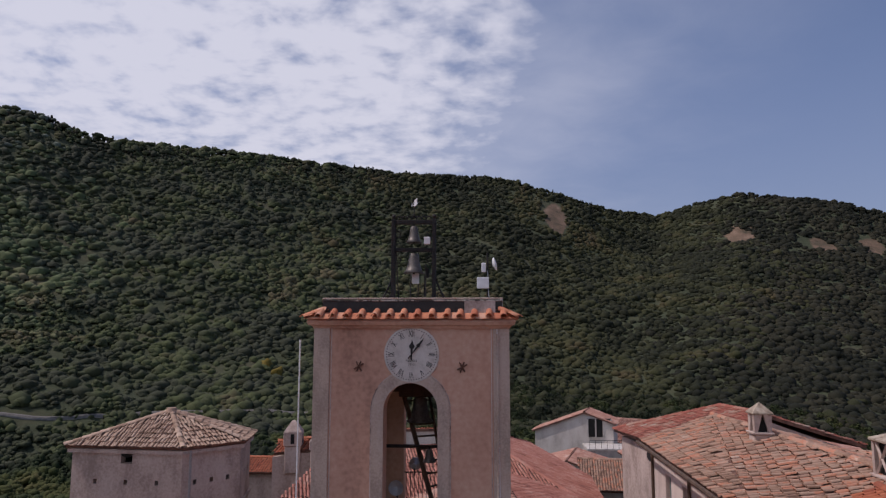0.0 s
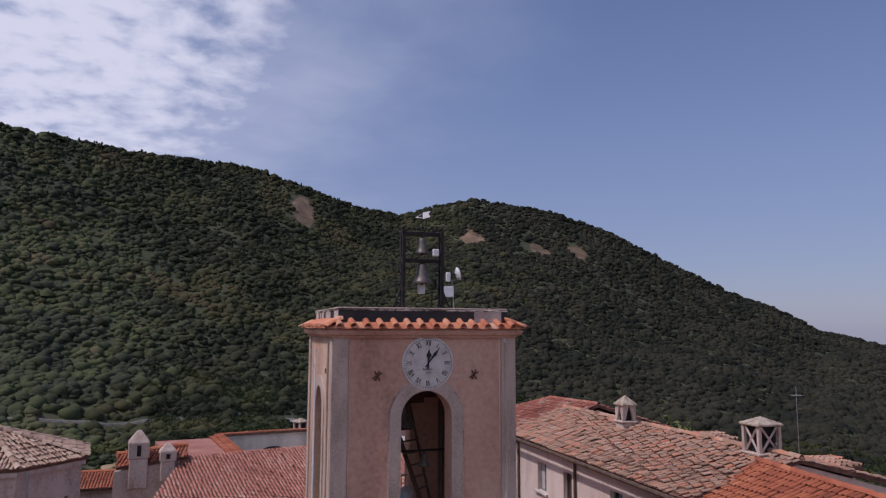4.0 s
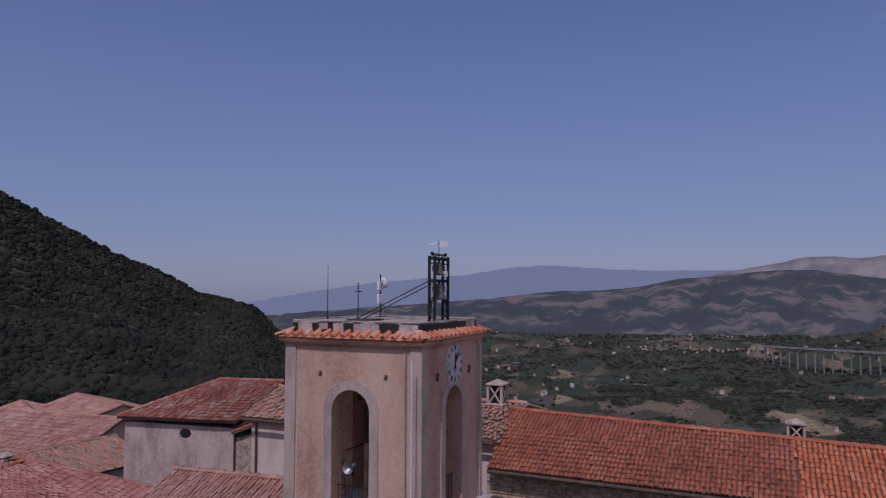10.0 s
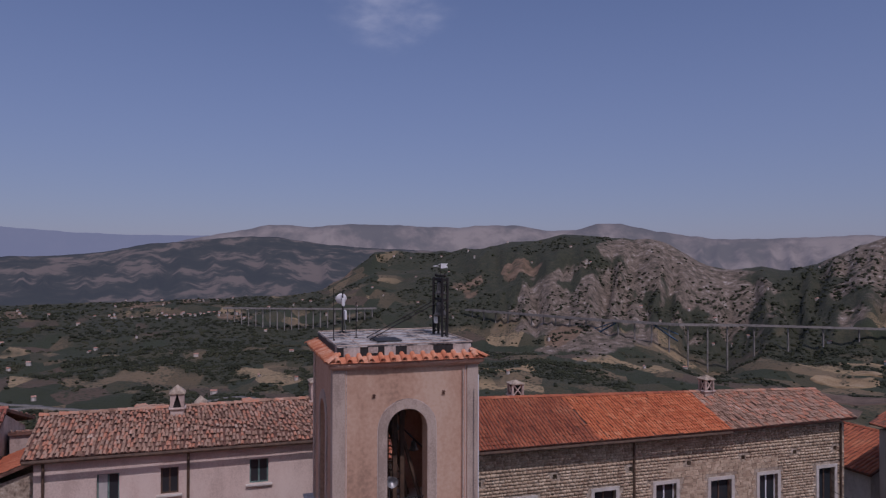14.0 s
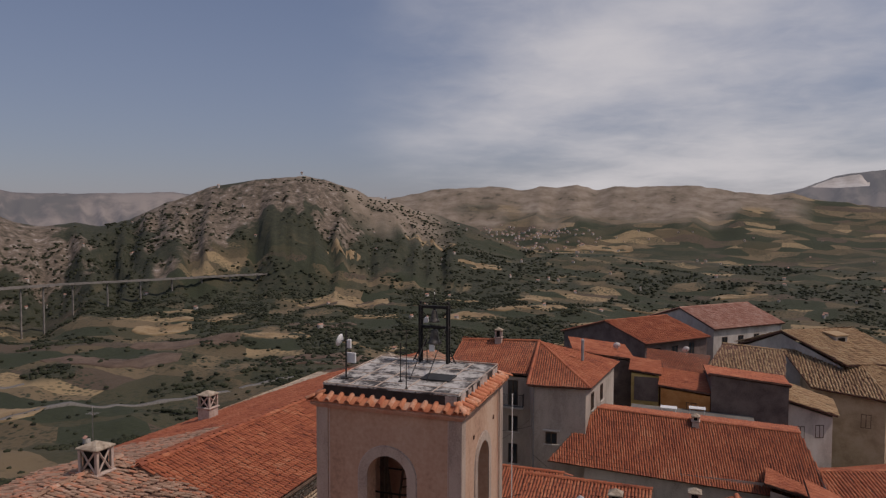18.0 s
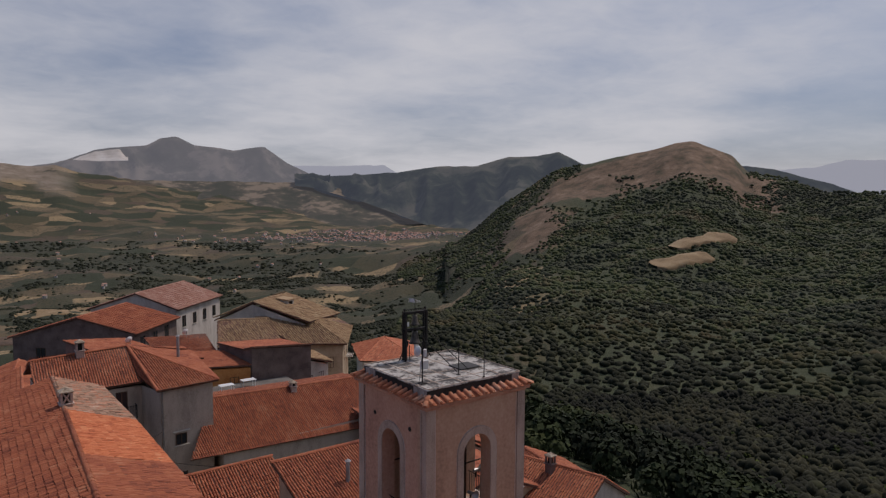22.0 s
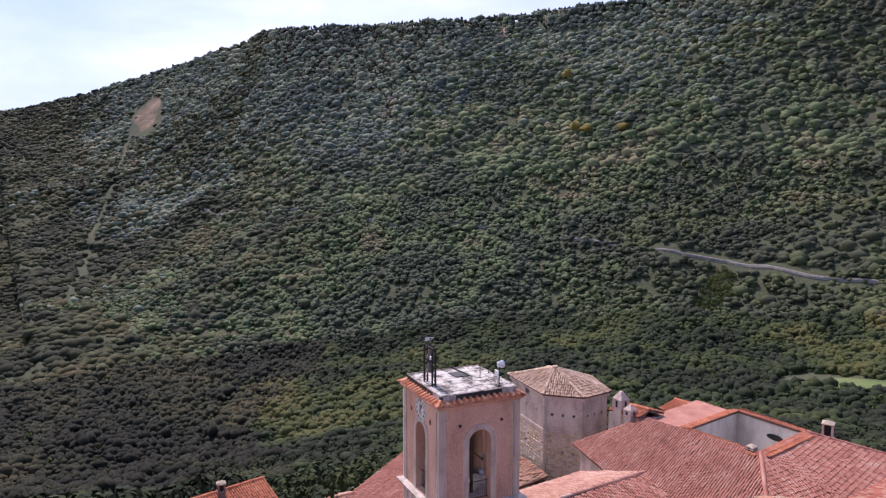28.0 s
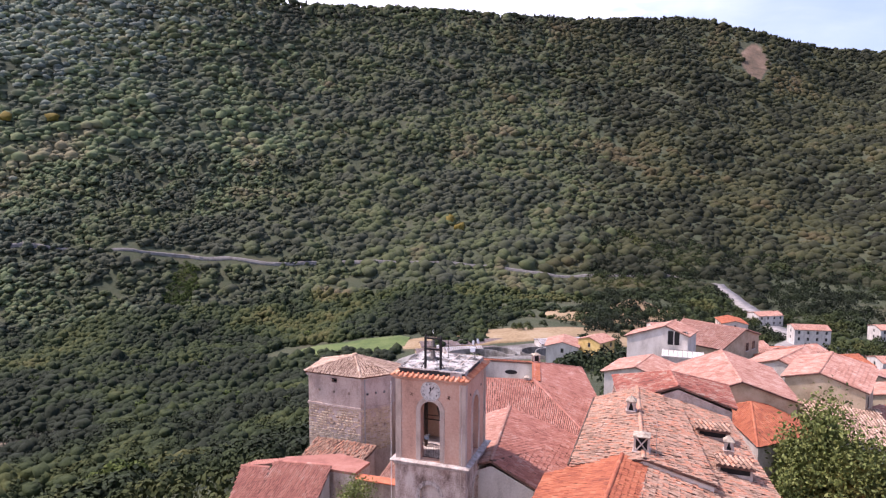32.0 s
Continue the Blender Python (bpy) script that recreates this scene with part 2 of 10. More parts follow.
GREY_WALL = material("grey_render", [(0.33, 0.28, 0.235), (0.47, 0.405, 0.345), (0.54, 0.475, 0.41)], 0.7, 0.92, 0.2, 16, streak=0.4)
BROWN_WALL = material("brown_render", [(0.12, 0.085, 0.075), (0.18, 0.13, 0.115), (0.23, 0.17, 0.15)], 0.8, 0.93, 0.2, 14)
WHITE_WALL = material("white_render", [(0.40, 0.36, 0.32), (0.56, 0.51, 0.46), (0.64, 0.60, 0.55)], 0.7, 0.9, 0.12, 16, streak=0.4)
TAN_WALL = material("tan_render", [(0.34, 0.26, 0.17), (0.46, 0.36, 0.24), (0.52, 0.42, 0.30)], 0.7, 0.92, 0.15, 16)
ORANGE_WALL = material("orange_render", [(0.45, 0.17, 0.05), (0.58, 0.25, 0.08), (0.62, 0.32, 0.12)], 0.8, 0.9, 0.15, 16)
YELLOW_WALL = material("yellow_render", [(0.50, 0.33, 0.10), (0.66, 0.46, 0.16), (0.70, 0.52, 0.22)], 0.8, 0.9, 0.15, 16)
CONCRETE = material("worn_roof_coating", [(0.05, 0.045, 0.042), (0.09, 0.08, 0.075), (0.33, 0.31, 0.285), (0.42, 0.40, 0.37), (0.50, 0.48, 0.45)], 1.1, 0.75, 0.3, 9, spread=0.10)
BITUMEN = material("black_bitumen", [(0.012, 0.012, 0.013), (0.02, 0.02, 0.02), (0.035, 0.033, 0.032)], 3, 0.6, 0.2)
IRON = material("dark_wrought_iron", [(0.008, 0.008, 0.008), (0.016, 0.014, 0.014), (0.035, 0.025, 0.02)], 6, 0.8, 0.2)
BRONZE = material("weathered_bronze", [(0.06, 0.05, 0.042), (0.12, 0.105, 0.09), (0.18, 0.16, 0.14)], 5, 0.5, 0.1, metal=0.4)
WHITE_PLASTIC = material("white_plastic", [(0.72, 0.72, 0.72), (0.80, 0.80, 0.80)], 4, 0.4, 0.02)
GREY_METAL = material("galvanised_metal", [(0.30, 0.30, 0.30), (0.42, 0.42, 0.42)], 5, 0.45, 0.05, metal=0.7)
DIAL = material("enamel_dial", [(0.50, 0.47, 0.43), (0.60, 0.57, 0.52), (0.66, 0.63, 0.58)], 4, 0.5, 0.05)
BLACK = material("black_paint", [(0.012, 0.011, 0.011), (0.02, 0.02, 0.02)], 5, 0.6, 0.02)
WOOD = material("dark_stained_wood", [(0.05, 0.03, 0.02), (0.09, 0.055, 0.035), (0.13, 0.08, 0.05)], 4, 0.75, 0.3, 25)
GREEN_WOOD = material("faded_green_wood", [(0.06, 0.12, 0.11), (0.12, 0.20, 0.18), (0.18, 0.26, 0.24)], 4, 0.7, 0.2)
LINEN = material("pale_blind", [(0.42, 0.40, 0.38), (0.50, 0.48, 0.46)], 6, 0.9, 0.1)
# Near-black colour that paints the shade inside openings.
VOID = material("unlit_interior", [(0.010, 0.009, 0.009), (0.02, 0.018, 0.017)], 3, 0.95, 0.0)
ASPHALT = material("pale_asphalt", [(0.12, 0.11, 0.10), (0.17, 0.16, 0.145), (0.21, 0.20, 0.18)], 0.5, 0.95, 0.2, 12)
STONE_TRIM = material("limestone_trim", [(0.42, 0.39, 0.34), (0.54, 0.50, 0.45), (0.60, 0.57, 0.52)], 2, 0.9, 0.2)
LEAF = material("shrub_leaves", [(0.03, 0.05, 0.012), (0.09, 0.12, 0.022), (0.17, 0.18, 0.035)], 2, 0.75, 0.1, random="island", rnd=0.4)
BARK = material("bark", [(0.06, 0.045, 0.035), (0.12, 0.09, 0.07)], 6, 0.95, 0.5)
RUST = material("corrugated_grey_roof", [(0.24, 0.24, 0.24), (0.34, 0.33, 0.33), (0.40, 0.39, 0.38)], 0.4, 0.7, 0.1)
CAR_GREEN = material("green_car_paint", [(0.02, 0.10, 0.07), (0.025, 0.12, 0.085)], 1, 0.3, 0.0)
CAR_WHITE = material("white_car_paint", [(0.6, 0.6, 0.6), (0.66, 0.66, 0.66)], 1, 0.3, 0.0)
TYRE = material("tyre_rubber", [(0.015, 0.015, 0.015), (0.03, 0.03, 0.03)], 8, 0.9, 0.1)


def glass_material():
    m = bpy.data.materials.new("window_glass")
    m.use_nodes = True
    b = m.node_tree.nodes["Principled BSDF"]
    b.inputs["Base Color"].default_value = (0.03, 0.035, 0.04, 1)
    b.inputs["Roughness"].default_value = 0.08
    return m


GLASS = glass_material()

# ---------------------------------------------------------------- mesh helpers
def thing(name, label, category, at=(0, 0, 0), rz=0.0, group="", kind=""):
    e = new(name)
    e.empty_display_size = 0.3
    e.matrix_world = Matrix.Translation(at) @ Matrix.Rotation(rz, 4, "Z")
    return tagged(e, label, category, group, kind)


def part(name, bm, mat, parent=None, label="", smooth=False):
    me = bpy.data.meshes.new(name)
    bmesh.ops.recalc_face_normals(bm, faces=bm.faces)
    bm.to_mesh(me)
    bm.free()
    me.materials.append(mat)
    if smooth:
        me.shade_smooth()
    ob = new(name, me)
    if parent is not None:
        ob.parent = parent
    return tagged(ob, label)


def stuff_part(name, verts, faces, mat, parent=None, label="", smooth=False):
    """Many joined pieces: arrays of corners and of equally long faces."""
    v = np.asarray(verts, dtype=np.float32)
    f = np.asarray(faces, dtype=np.int32)
    me = bpy.data.meshes.new(name)
    me.vertices.add(len(v))
    me.vertices.foreach_set("co", v.ravel())
    k = f.shape[1]
    me.loops.add(f.size)
    me.loops.foreach_set("vertex_index", f.ravel())
    me.polygons.add(len(f))
    me.polygons.foreach_set("loop_start", np.arange(0, f.size, k, dtype=np.int32))
    me.update(calc_edges=True)
    me.materials.append(mat)
    if smooth:
        me.shade_smooth()
    ob = new(name, me)
    if parent is not None:
        ob.parent = parent
    return tagged(ob, label, kind="stuff")


def box_into(bm, x0, x1, y0, y1, z0, z1, m=None, bevel=0.0):
    r = bmesh.ops.create_cube(bm, size=1)["verts"]
    for v in r:
        v.co = ((x0 + x1) / 2 + v.co.x * (x1 - x0), (y0 + y1) / 2 + v.co.y * (y1 - y0), (z0 + z1) / 2 + v.co.z * (z1 - z0))
    if bevel:
        es = list({e for v in r for e in v.link_edges})
        r = list({v for f in bmesh.ops.bevel(bm, geom=es, offset=bevel, segments=1, affect="EDGES")["faces"] for v in f.verts} | {v for v in r if v.is_valid})
    if m is not None:
        bmesh.ops.transform(bm, matrix=m, verts=[v for v in r if v.is_valid])
    return r


def boxed(x0, x1, y0, y1, z0, z1, bevel=0.0):
    bm = bmesh.new()
    box_into(bm, x0, x1, y0, y1, z0, z1, None, bevel)
    return bm


def rod_into(bm, a, b, r, r2=None, seg=8):
    a, b = Vector(a), Vector(b)
    d = b - a
    m = Matrix.Translation((a + b) / 2) @ d.to_track_quat("Z", "Y").to_matrix().to_4x4()
    bmesh.ops.create_cone(bm, cap_ends=True, segments=seg, radius1=r, radius2=r if r2 is None else r2, depth=d.length, matrix=m)


def rod(a, b, r, r2=None, seg=8):
    bm = bmesh.new()
    rod_into(bm, a, b, r, r2, seg)
    return bm


def lathe(profile, seg=20, closed=False):
    """A turned shape round z from (radius, height) pairs."""
    bm = bmesh.new()
    rings = []
    for r, z in profile:
        rings.append([bm.verts.new((r * math.cos(2 * math.pi * i / seg), r * math.sin(2 * math.pi * i / seg), z)) for i in range(seg)])
    for a, b in zip(rings, rings[1:]):
        for i in range(seg):
            bm.faces.new((a[i], a[(i + 1) % seg], b[(i + 1) % seg], b[i]))
    if closed:
        bm.faces.new(rings[0])
        bm.faces.new(rings[-1])
    return bm


def prism(pts, z0, z1):
    """A flat outline between two heights; z1 may be a list, one for each corner."""
    bm = bmesh.new()
    top = z1 if isinstance(z1, (list, tuple)) else [z1] * len(pts)
    lo = [bm.verts.new((x, y, z0)) for x, y in pts]
    hi = [bm.verts.new((x, y, z)) for (x, y), z in zip(pts, top)]
    n = len(pts)
    bm.faces.new(lo)
    bm.faces.new(hi)
    for i in range(n):
        bm.faces.new((lo[i], lo[(i + 1) % n], hi[(i + 1) % n], hi[i]))
    return bm


def shell(pts, z0, tops):
    """House walls to uneven heights, closed by a flat cap at the lowest of them."""
    bm = bmesh.new()
    lo = [bm.verts.new((x, y, z0)) for x, y in pts]
    hi = [bm.verts.new((x, y, z)) for (x, y), z in zip(pts, tops)]
    zc = min(tops) - 0.02
    cap = [bm.verts.new((x, y, zc)) for x, y in pts]
    n = len(pts)
    bm.faces.new(lo)
    bm.faces.new(cap)
    for i in range(n):
        bm.faces.new((lo[i], lo[(i + 1) % n], hi[(i + 1) % n], hi[i]))
    return bm


# ---------------------------------------------------------------- roofs
ARC = [(-1.0, 0.0), (-0.72, 0.66), (0.0, 1.0), (0.72, 0.66), (1.0, 0.0)]


def tile_arrays(points, pitch, rnd, length=0.42, over=0.08, height=0.42, wild=0.012):
    """Half-round cover tiles in rows up one flat roof plane."""
    p = [Vector(q) for q in points]
    nrm = Vector((0, 0, 0))
    for i in range(1, len(p) - 1):
        nrm += (p[i] - p[0]).cross(p[i + 1] - p[0])
    nrm.normalize()
    if nrm.z < 0:
        nrm.negate()
    u = Vector((0, 0, 1)).cross(nrm)
    if u.length < 1e-4:
        u = Vector((1, 0, 0))
    u.normalize()
    v = nrm.cross(u)
    if v.z < 0:
        v, u = -v, -u
    q = [((a - p[0]).dot(u), (a - p[0]).dot(v)) for a in p]
    u0, u1 = min(a for a, _ in q), max(a for a, _ in q)
    count = max(1, round((u1 - u0) / pitch))
    step = (u1 - u0) / count
    verts, faces = [], []
    for k in range(count):
        uc = u0 + (k + 0.5) * step
        hits = []
        for (a0, b0), (a1, b1) in zip(q, q[1:] + q[:1]):
            if (a0 - uc) * (a1 - uc) < 0:
                hits.append(b0 + (b1 - b0) * (uc - a0) / (a1 - a0))
        if len(hits) < 2:
            continue
        lo, hi = min(hits), max(hits)
        t = lo - 0.05 + rnd.uniform(-0.02, 0.02)
        while t < hi - 0.08:
            e = min(t + length + over, hi + 0.03)
            lift = 0.045
            du = rnd.gauss(0, wild)
            dw = rnd.gauss(0, wild * 0.7)
            r0, r1 = step * 0.40, step * 0.34
            base = len(verts)
            for vv, rr, up in ((t, r0, lift), (e, r1, 0.012)):
                for c, s in ARC:
                    w = p[0] + u * (uc + du + c * rr) + v * vv + nrm * (up + s * rr * height * 2 * 0.95 + dw)
                    verts.append(w[:])
            for i in range(4):
                faces.append((base + i, base + i + 1, base + 6 + i, base + 5 + i))
            t += length
    return verts, faces


def slab(points, thick=0.14):
    bm = bmesh.new()
    p = [Vector(q) for q in points]
    nrm = (p[1] - p[0]).cross(p[2] - p[0])
    nrm.normalize()
    if nrm.z < 0:
        nrm.negate()
    hi = [bm.verts.new(q) for q in p]
    lo = [bm.verts.new(q - nrm * thick) for q in p]
    bm.faces.new(hi)
    bm.faces.new(lo)
    for i in range(len(p)):
        j = (i + 1) % len(p)
        bm.faces.new((hi[i], hi[j], lo[j], lo[i]))
    return bm


def ridge_arrays(a, b, rnd, r=0.13, length=0.38):
    a, b = Vector(a), Vector(b)
    d = b - a
    n = max(1, int(d.length / length))
    d.normalize()
    s = Vector((0, 0, 1)).cross(d)
    s.normalize()
    up = d.cross(s)
    if up.z < 0:
        up.negate()
    step = (b - a).length / n
    verts, faces = [], []
    for i in range(n):
        base = len(verts)
        for t, rr, lift in ((i * step - 0.02, r * 1.05, 0.05), ((i + 1) * step + 0.04, r * 0.9, 0.03)):
            for c, h in ARC:
                verts.append((a + d * t + s * (c * rr) + up * (h * rr * 0.8 + lift + rnd.gauss(0, 0.006)))[:])
        for k in range(4):
            faces.append((base + k, base + k + 1, base + 6 + k, base + 5 + k))
    return verts, faces


TILE_MESH = {}


def single_tile(pitch, mat):
    """One half-round tile, shared by all tiles of a size and clay."""
    key = (round(pitch, 3), mat.name)
    if key not in TILE_MESH:
        bm = bmesh.new()
        rows = []
        for y, k, up in ((0, 0.40, 0.04), (0.39, 0.34, 0.01)):
            for inset in (0.0, 0.016):
                rows.append([bm.verts.new((c * (pitch * k - inset), y, up + s * (pitch * k * 0.80 - inset))) for c, s in ARC])
        oa, ia, ob, ib = rows
        for i in range(4):
            bm.faces.new((oa[i], oa[i + 1], ob[i + 1], ob[i]))
            bm.faces.new((ia[i], ib[i], ib[i + 1], ia[i + 1]))
            bm.faces.new((oa[i], ia[i], ia[i + 1], oa[i + 1]))
        bm.faces.new((oa[0], ob[0], ib[0], ia[0]))
        bm.faces.new((oa[4], ia[4], ib[4], ob[4]))
        me = bpy.data.meshes.new("roof_tile")
        bmesh.ops.recalc_face_normals(bm, faces=bm.faces)
        bm.to_mesh(me)
        bm.free()
        me.materials.append(mat)
        TILE_MESH[key] = me
    return TILE_MESH[key]


def roof_on(house, planes, mat, pitch=0.24, ridges=(), seed=1, deck=DECK, length=0.42, wild=0.012, label="", singles=0):
    """Roof planes with their tiles and ridge caps, as parts of a house; the tiles nearest the bell tower are single pieces."""
    rnd = random.Random(seed)
    if pitch < 0.28:
        pitch, length = pitch * 0.70, length * 0.76
    inv = house.matrix_basis.inverted()
    for pts in planes:
        world_pts = pts
        pts = [(inv @ Vector(q))[:] for q in pts]
        r = part("roof", slab(pts), deck, house)
        v, f = tile_arrays(pts, pitch, rnd, length=length, wild=wild)
        if not f:
            continue
        if singles:
            v = np.array(v)
            tiles = v.reshape(-1, 10, 3)
            o = np.array(inv @ Vector((0, 0, 6)))
            order = np.argsort(np.linalg.norm(tiles[:, 2] - o, axis=1))
            for k in order[:singles]:
                a = tiles[k]
                y = Vector(a[7]) - Vector(a[2])
                if y.length < 0.3:
                    continue
                x = (Vector(a[4]) - Vector(a[0])).normalized()
                y = ((Vector(a[5]) + Vector(a[9])) / 2 - (Vector(a[0]) + Vector(a[4])) / 2).normalized()
                z = x.cross(y).normalized()
                m = Matrix(((x.x, y.x, z.x, 0), (x.y, y.y, z.y, 0), (x.z, y.z, z.z, 0), (0, 0, 0, 1)))
                m.translation = (Vector(a[0]) + Vector(a[4])) / 2 - z * 0.04
                t = new("roof_tile", single_tile(pitch, mat))
                t.parent = r
                t.matrix_basis = m
            rest = np.sort(order[singles:])
            if not len(rest):
                continue
            v = tiles[rest].reshape(-1, 3)
            quad = np.array([(i, i + 1, 6 + i, 5 + i) for i in range(4)])
            f = (np.arange(len(rest))[:, None, None] * 10 + quad[None]).reshape(-1, 4)
        stuff_part("roof_tiles", v, f, mat, r, label)
    for a, b in ridges:
        v, f = ridge_arrays(inv @ Vector(a), inv @ Vector(b), rnd)
        stuff_part("ridge_tiles", v, f, mat, house)


# ---------------------------------------------------------------- walls and windows
def wall_panel(parent, a, b, z0, z1, mat, holes=(), depth=0.35, name="wall", z1b=None):
    """One upright wall from a to b (outside on the right hand of a->b), with openings (u0, u1, v0, v1) through it."""
    a, b = Vector((*a, 0)), Vector((*b, 0))
    L = (b - a).length
    d = (b - a) / L
    n = Vector((d.y, -d.x, 0))
    us = sorted({0.0, L, *[h[0] for h in holes], *[h[1] for h in holes]})
    vs = sorted({z0, z1, *[h[2] for h in holes], *[h[3] for h in holes]})
    bm = bmesh.new()

    def P(u, z, t):
        return bm.verts.new(a + d * u - n * t + Vector((0, 0, z)))

    def solid(u, z):
        return not any(h[0] < u < h[1] and h[2] < z < h[3] for h in holes)

    cells = [(u0, u1, v0, v1) for u0, u1 in zip(us, us[1:]) for v0, v1 in zip(vs, vs[1:]) if solid((u0 + u1) / 2, (v0 + v1) / 2)]
    for u0, u1, v0, v1 in cells:
        bm.faces.new((P(u0, v0, 0), P(u1, v0, 0), P(u1, v1, 0), P(u0, v1, 0)))
        bm.faces.new((P(u0, v0, depth), P(u0, v1, depth), P(u1, v1, depth), P(u1, v0, depth)))
    for u0, u1, v0, v1 in [(0, L, z0, z1), *holes]:
        for (p, q), (r, s) in (((u0, v0), (u1, v0)), ((u1, v0), (u1, v1)), ((u1, v1), (u0, v1)), ((u0, v1), (u0, v0))):
            bm.faces.new((P(p, q, 0), P(r, s, 0), P(r, s, depth), P(p, q, depth)))
    bmesh.ops.remove_doubles(bm, verts=bm.verts, dist=1e-4)
    return part(name, bm, mat, parent)


def window_in(parent, a, b, u, z, w, h, frame_mat=WOOD, trim=None, sill=True, recess=0.14, shutter=None, blind=False, bars=1, label=""):
    """A window with its frame, panes and sill in the wall a->b."""
    a, b = Vector((*a, 0)), Vector((*b, 0))
    d = (b - a).normalized()
    n = Vector((d.y, -d.x, 0))
    m = Matrix((( d.x, -n.x, 0, 0), (d.y, -n.y, 0, 0), (0, 0, 1, 0), (0, 0, 0, 1)))
    m.translation = a + d * u + Vector((0, 0, z))
    win = new("window")
    win.empty_display_size = 0.1
    win.parent = parent
    win.matrix_basis = m
    tagged(win, label)
    bm = bmesh.new()
    t = 0.06
    for x0, x1, z0, z1 in ((0, w, 0, t), (0, w, h - t, h), (0, t, t, h - t), (w - t, w, t, h - t)):
        box_into(bm, x0, x1, recess, recess + 0.06, z0, z1)
    for i in range(bars):
        x = w * (i + 1) / (bars + 1)
        box_into(bm, x - 0.035, x + 0.035, recess - 0.004, recess + 0.058, t, h - t)
    part("window_frame", bm, frame_mat, win)
    part("pane", boxed(t, w - t, recess + 0.03, recess + 0.045, t, h - t), GLASS, win)
    if blind:
        part("blind", boxed(t, w * 0.45, recess + 0.02, recess + 0.029, t, h - t), LINEN, win)
    if sill:
        part("window_sill", boxed(-0.16, w + 0.16, -0.12, recess - 0.002, -0.09, -0.003, 0.01), STONE_TRIM if trim is None else trim, win)
    if trim is not None:
        bm = bmesh.new()
        for x0, x1, z0, z1 in ((-0.18, -0.002, -0.002, h + 0.18), (w + 0.002, w + 0.18, -0.002, h + 0.18), (-0.002, w + 0.002, h + 0.002, h + 0.18)):
            box_into(bm, x0, x1, -0.035, 0.0, z0, z1)
        part("window_surround", bm, trim, win)
    if shutter is not None:
        for x0, x1 in ((-w * 0.5, -0.02), (w + 0.02, w * 1.5)):
            part("shutter", boxed(x0, x1, -0.05, -0.005, 0, h), shutter, win)
    return win


def face_window(parent, a, b, u, z, w, h, frame_mat=WOOD, trim=STONE_TRIM):
    """A window of a farther house: raised surround, frame and pane on the wall."""
    return window_in(parent, a, b, u, z, w, h, frame_mat, None, True, -0.05, None, False, 1)


def gable_house(name, label, A, B, left, right, zr, zl, zrr, z0, wall, tile, pitch=0.26, over=0.35, wins=(), group="", seed=3, length=0.42, category="house"):
    """A house under a ridge from A to B: half widths to the left and right of A->B, heights of ridge and eaves."""
    A, B = Vector((*A, 0)), Vector((*B, 0))
    L = (B - A).length
    d = (B - A) / L
    n = Vector((-d.y, d.x, 0))
    h = thing(name, label, category, (A.x, A.y, z0), 0, group)

    def at(s, t, z):
        q = A + d * s + n * t
        return (q.x, q.y, z)

    sl, sr = (zr - zl) / left, (zr - zrr) / right
    bm = bmesh.new()
    o = Vector((A.x, A.y, z0))
    cross = [(left, z0), (left, zl - 0.17), (0, zr - 0.17), (-right, zrr - 0.17), (-right, z0)]
    ends = [[bm.verts.new(Vector(at(s, t, z)) - o) for t, z in cross] for s in (0, L)]
    bm.faces.new(ends[0])
    bm.faces.new(ends[1])
    for i in range(5):
        j = (i + 1) % 5
        bm.faces.new((ends[0][i], ends[0][j], ends[1][j], ends[1][i]))
    part("wall", bm, wall, h)
    g = 0.22
    planes = [[at(-g, 0, zr), at(L + g, 0, zr), at(L + g, left + over, zl - sl * over), at(-g, left + over, zl - sl * over)],
              [at(-g, 0, zr), at(L + g, 0, zr), at(L + g, -right - over, zrr - sr * over), at(-g, -right - over, zrr - sr * over)]]
    roof_on(h, planes, tile, pitch, [(at(-g, 0, zr), at(L + g, 0, zr))], seed, length=length)
    c = {"l": (at(L, left, 0), at(0, left, 0)), "r": (at(0, -right, 0), at(L, -right, 0)), "a": (at(0, left, 0), at(0, -right, 0)), "b": (at(L, -right, 0), at(L, left, 0))}
    for side, u, z, w, hh in wins:
        p, q = c[side]
        face_window(h, (p[0] - A.x, p[1] - A.y), (q[0] - A.x, q[1] - A.y), u, z - z0, w, hh)
    return h

# ---------------------------------------------------------------- the land
# near ground: height at these distances, for the eight compass points
NEAR_R = [0, 25, 50, 90, 150, 250, 400, 700]
NEAR_Z = {0: [0, -2, -4, -11, -24, -47, -52, -58], 45: [0, -2, -5, -14, -32, -52, -60, -90], 90: [0, -2, -6, -18, -48, -95, -135, -160],
          135: [0, -2, -5, -16, -48, -100, -145, -170], 180: [0, -1, -3, -6, -36, -95, -145, -172], 225: [0, -3, -9, -16, -48, -90, -113, -112],
          270: [0, -3, -12, -32, -62, -86, -92, -92], 315: [0, -3, -10, -26, -50, -64, -64, -64]}
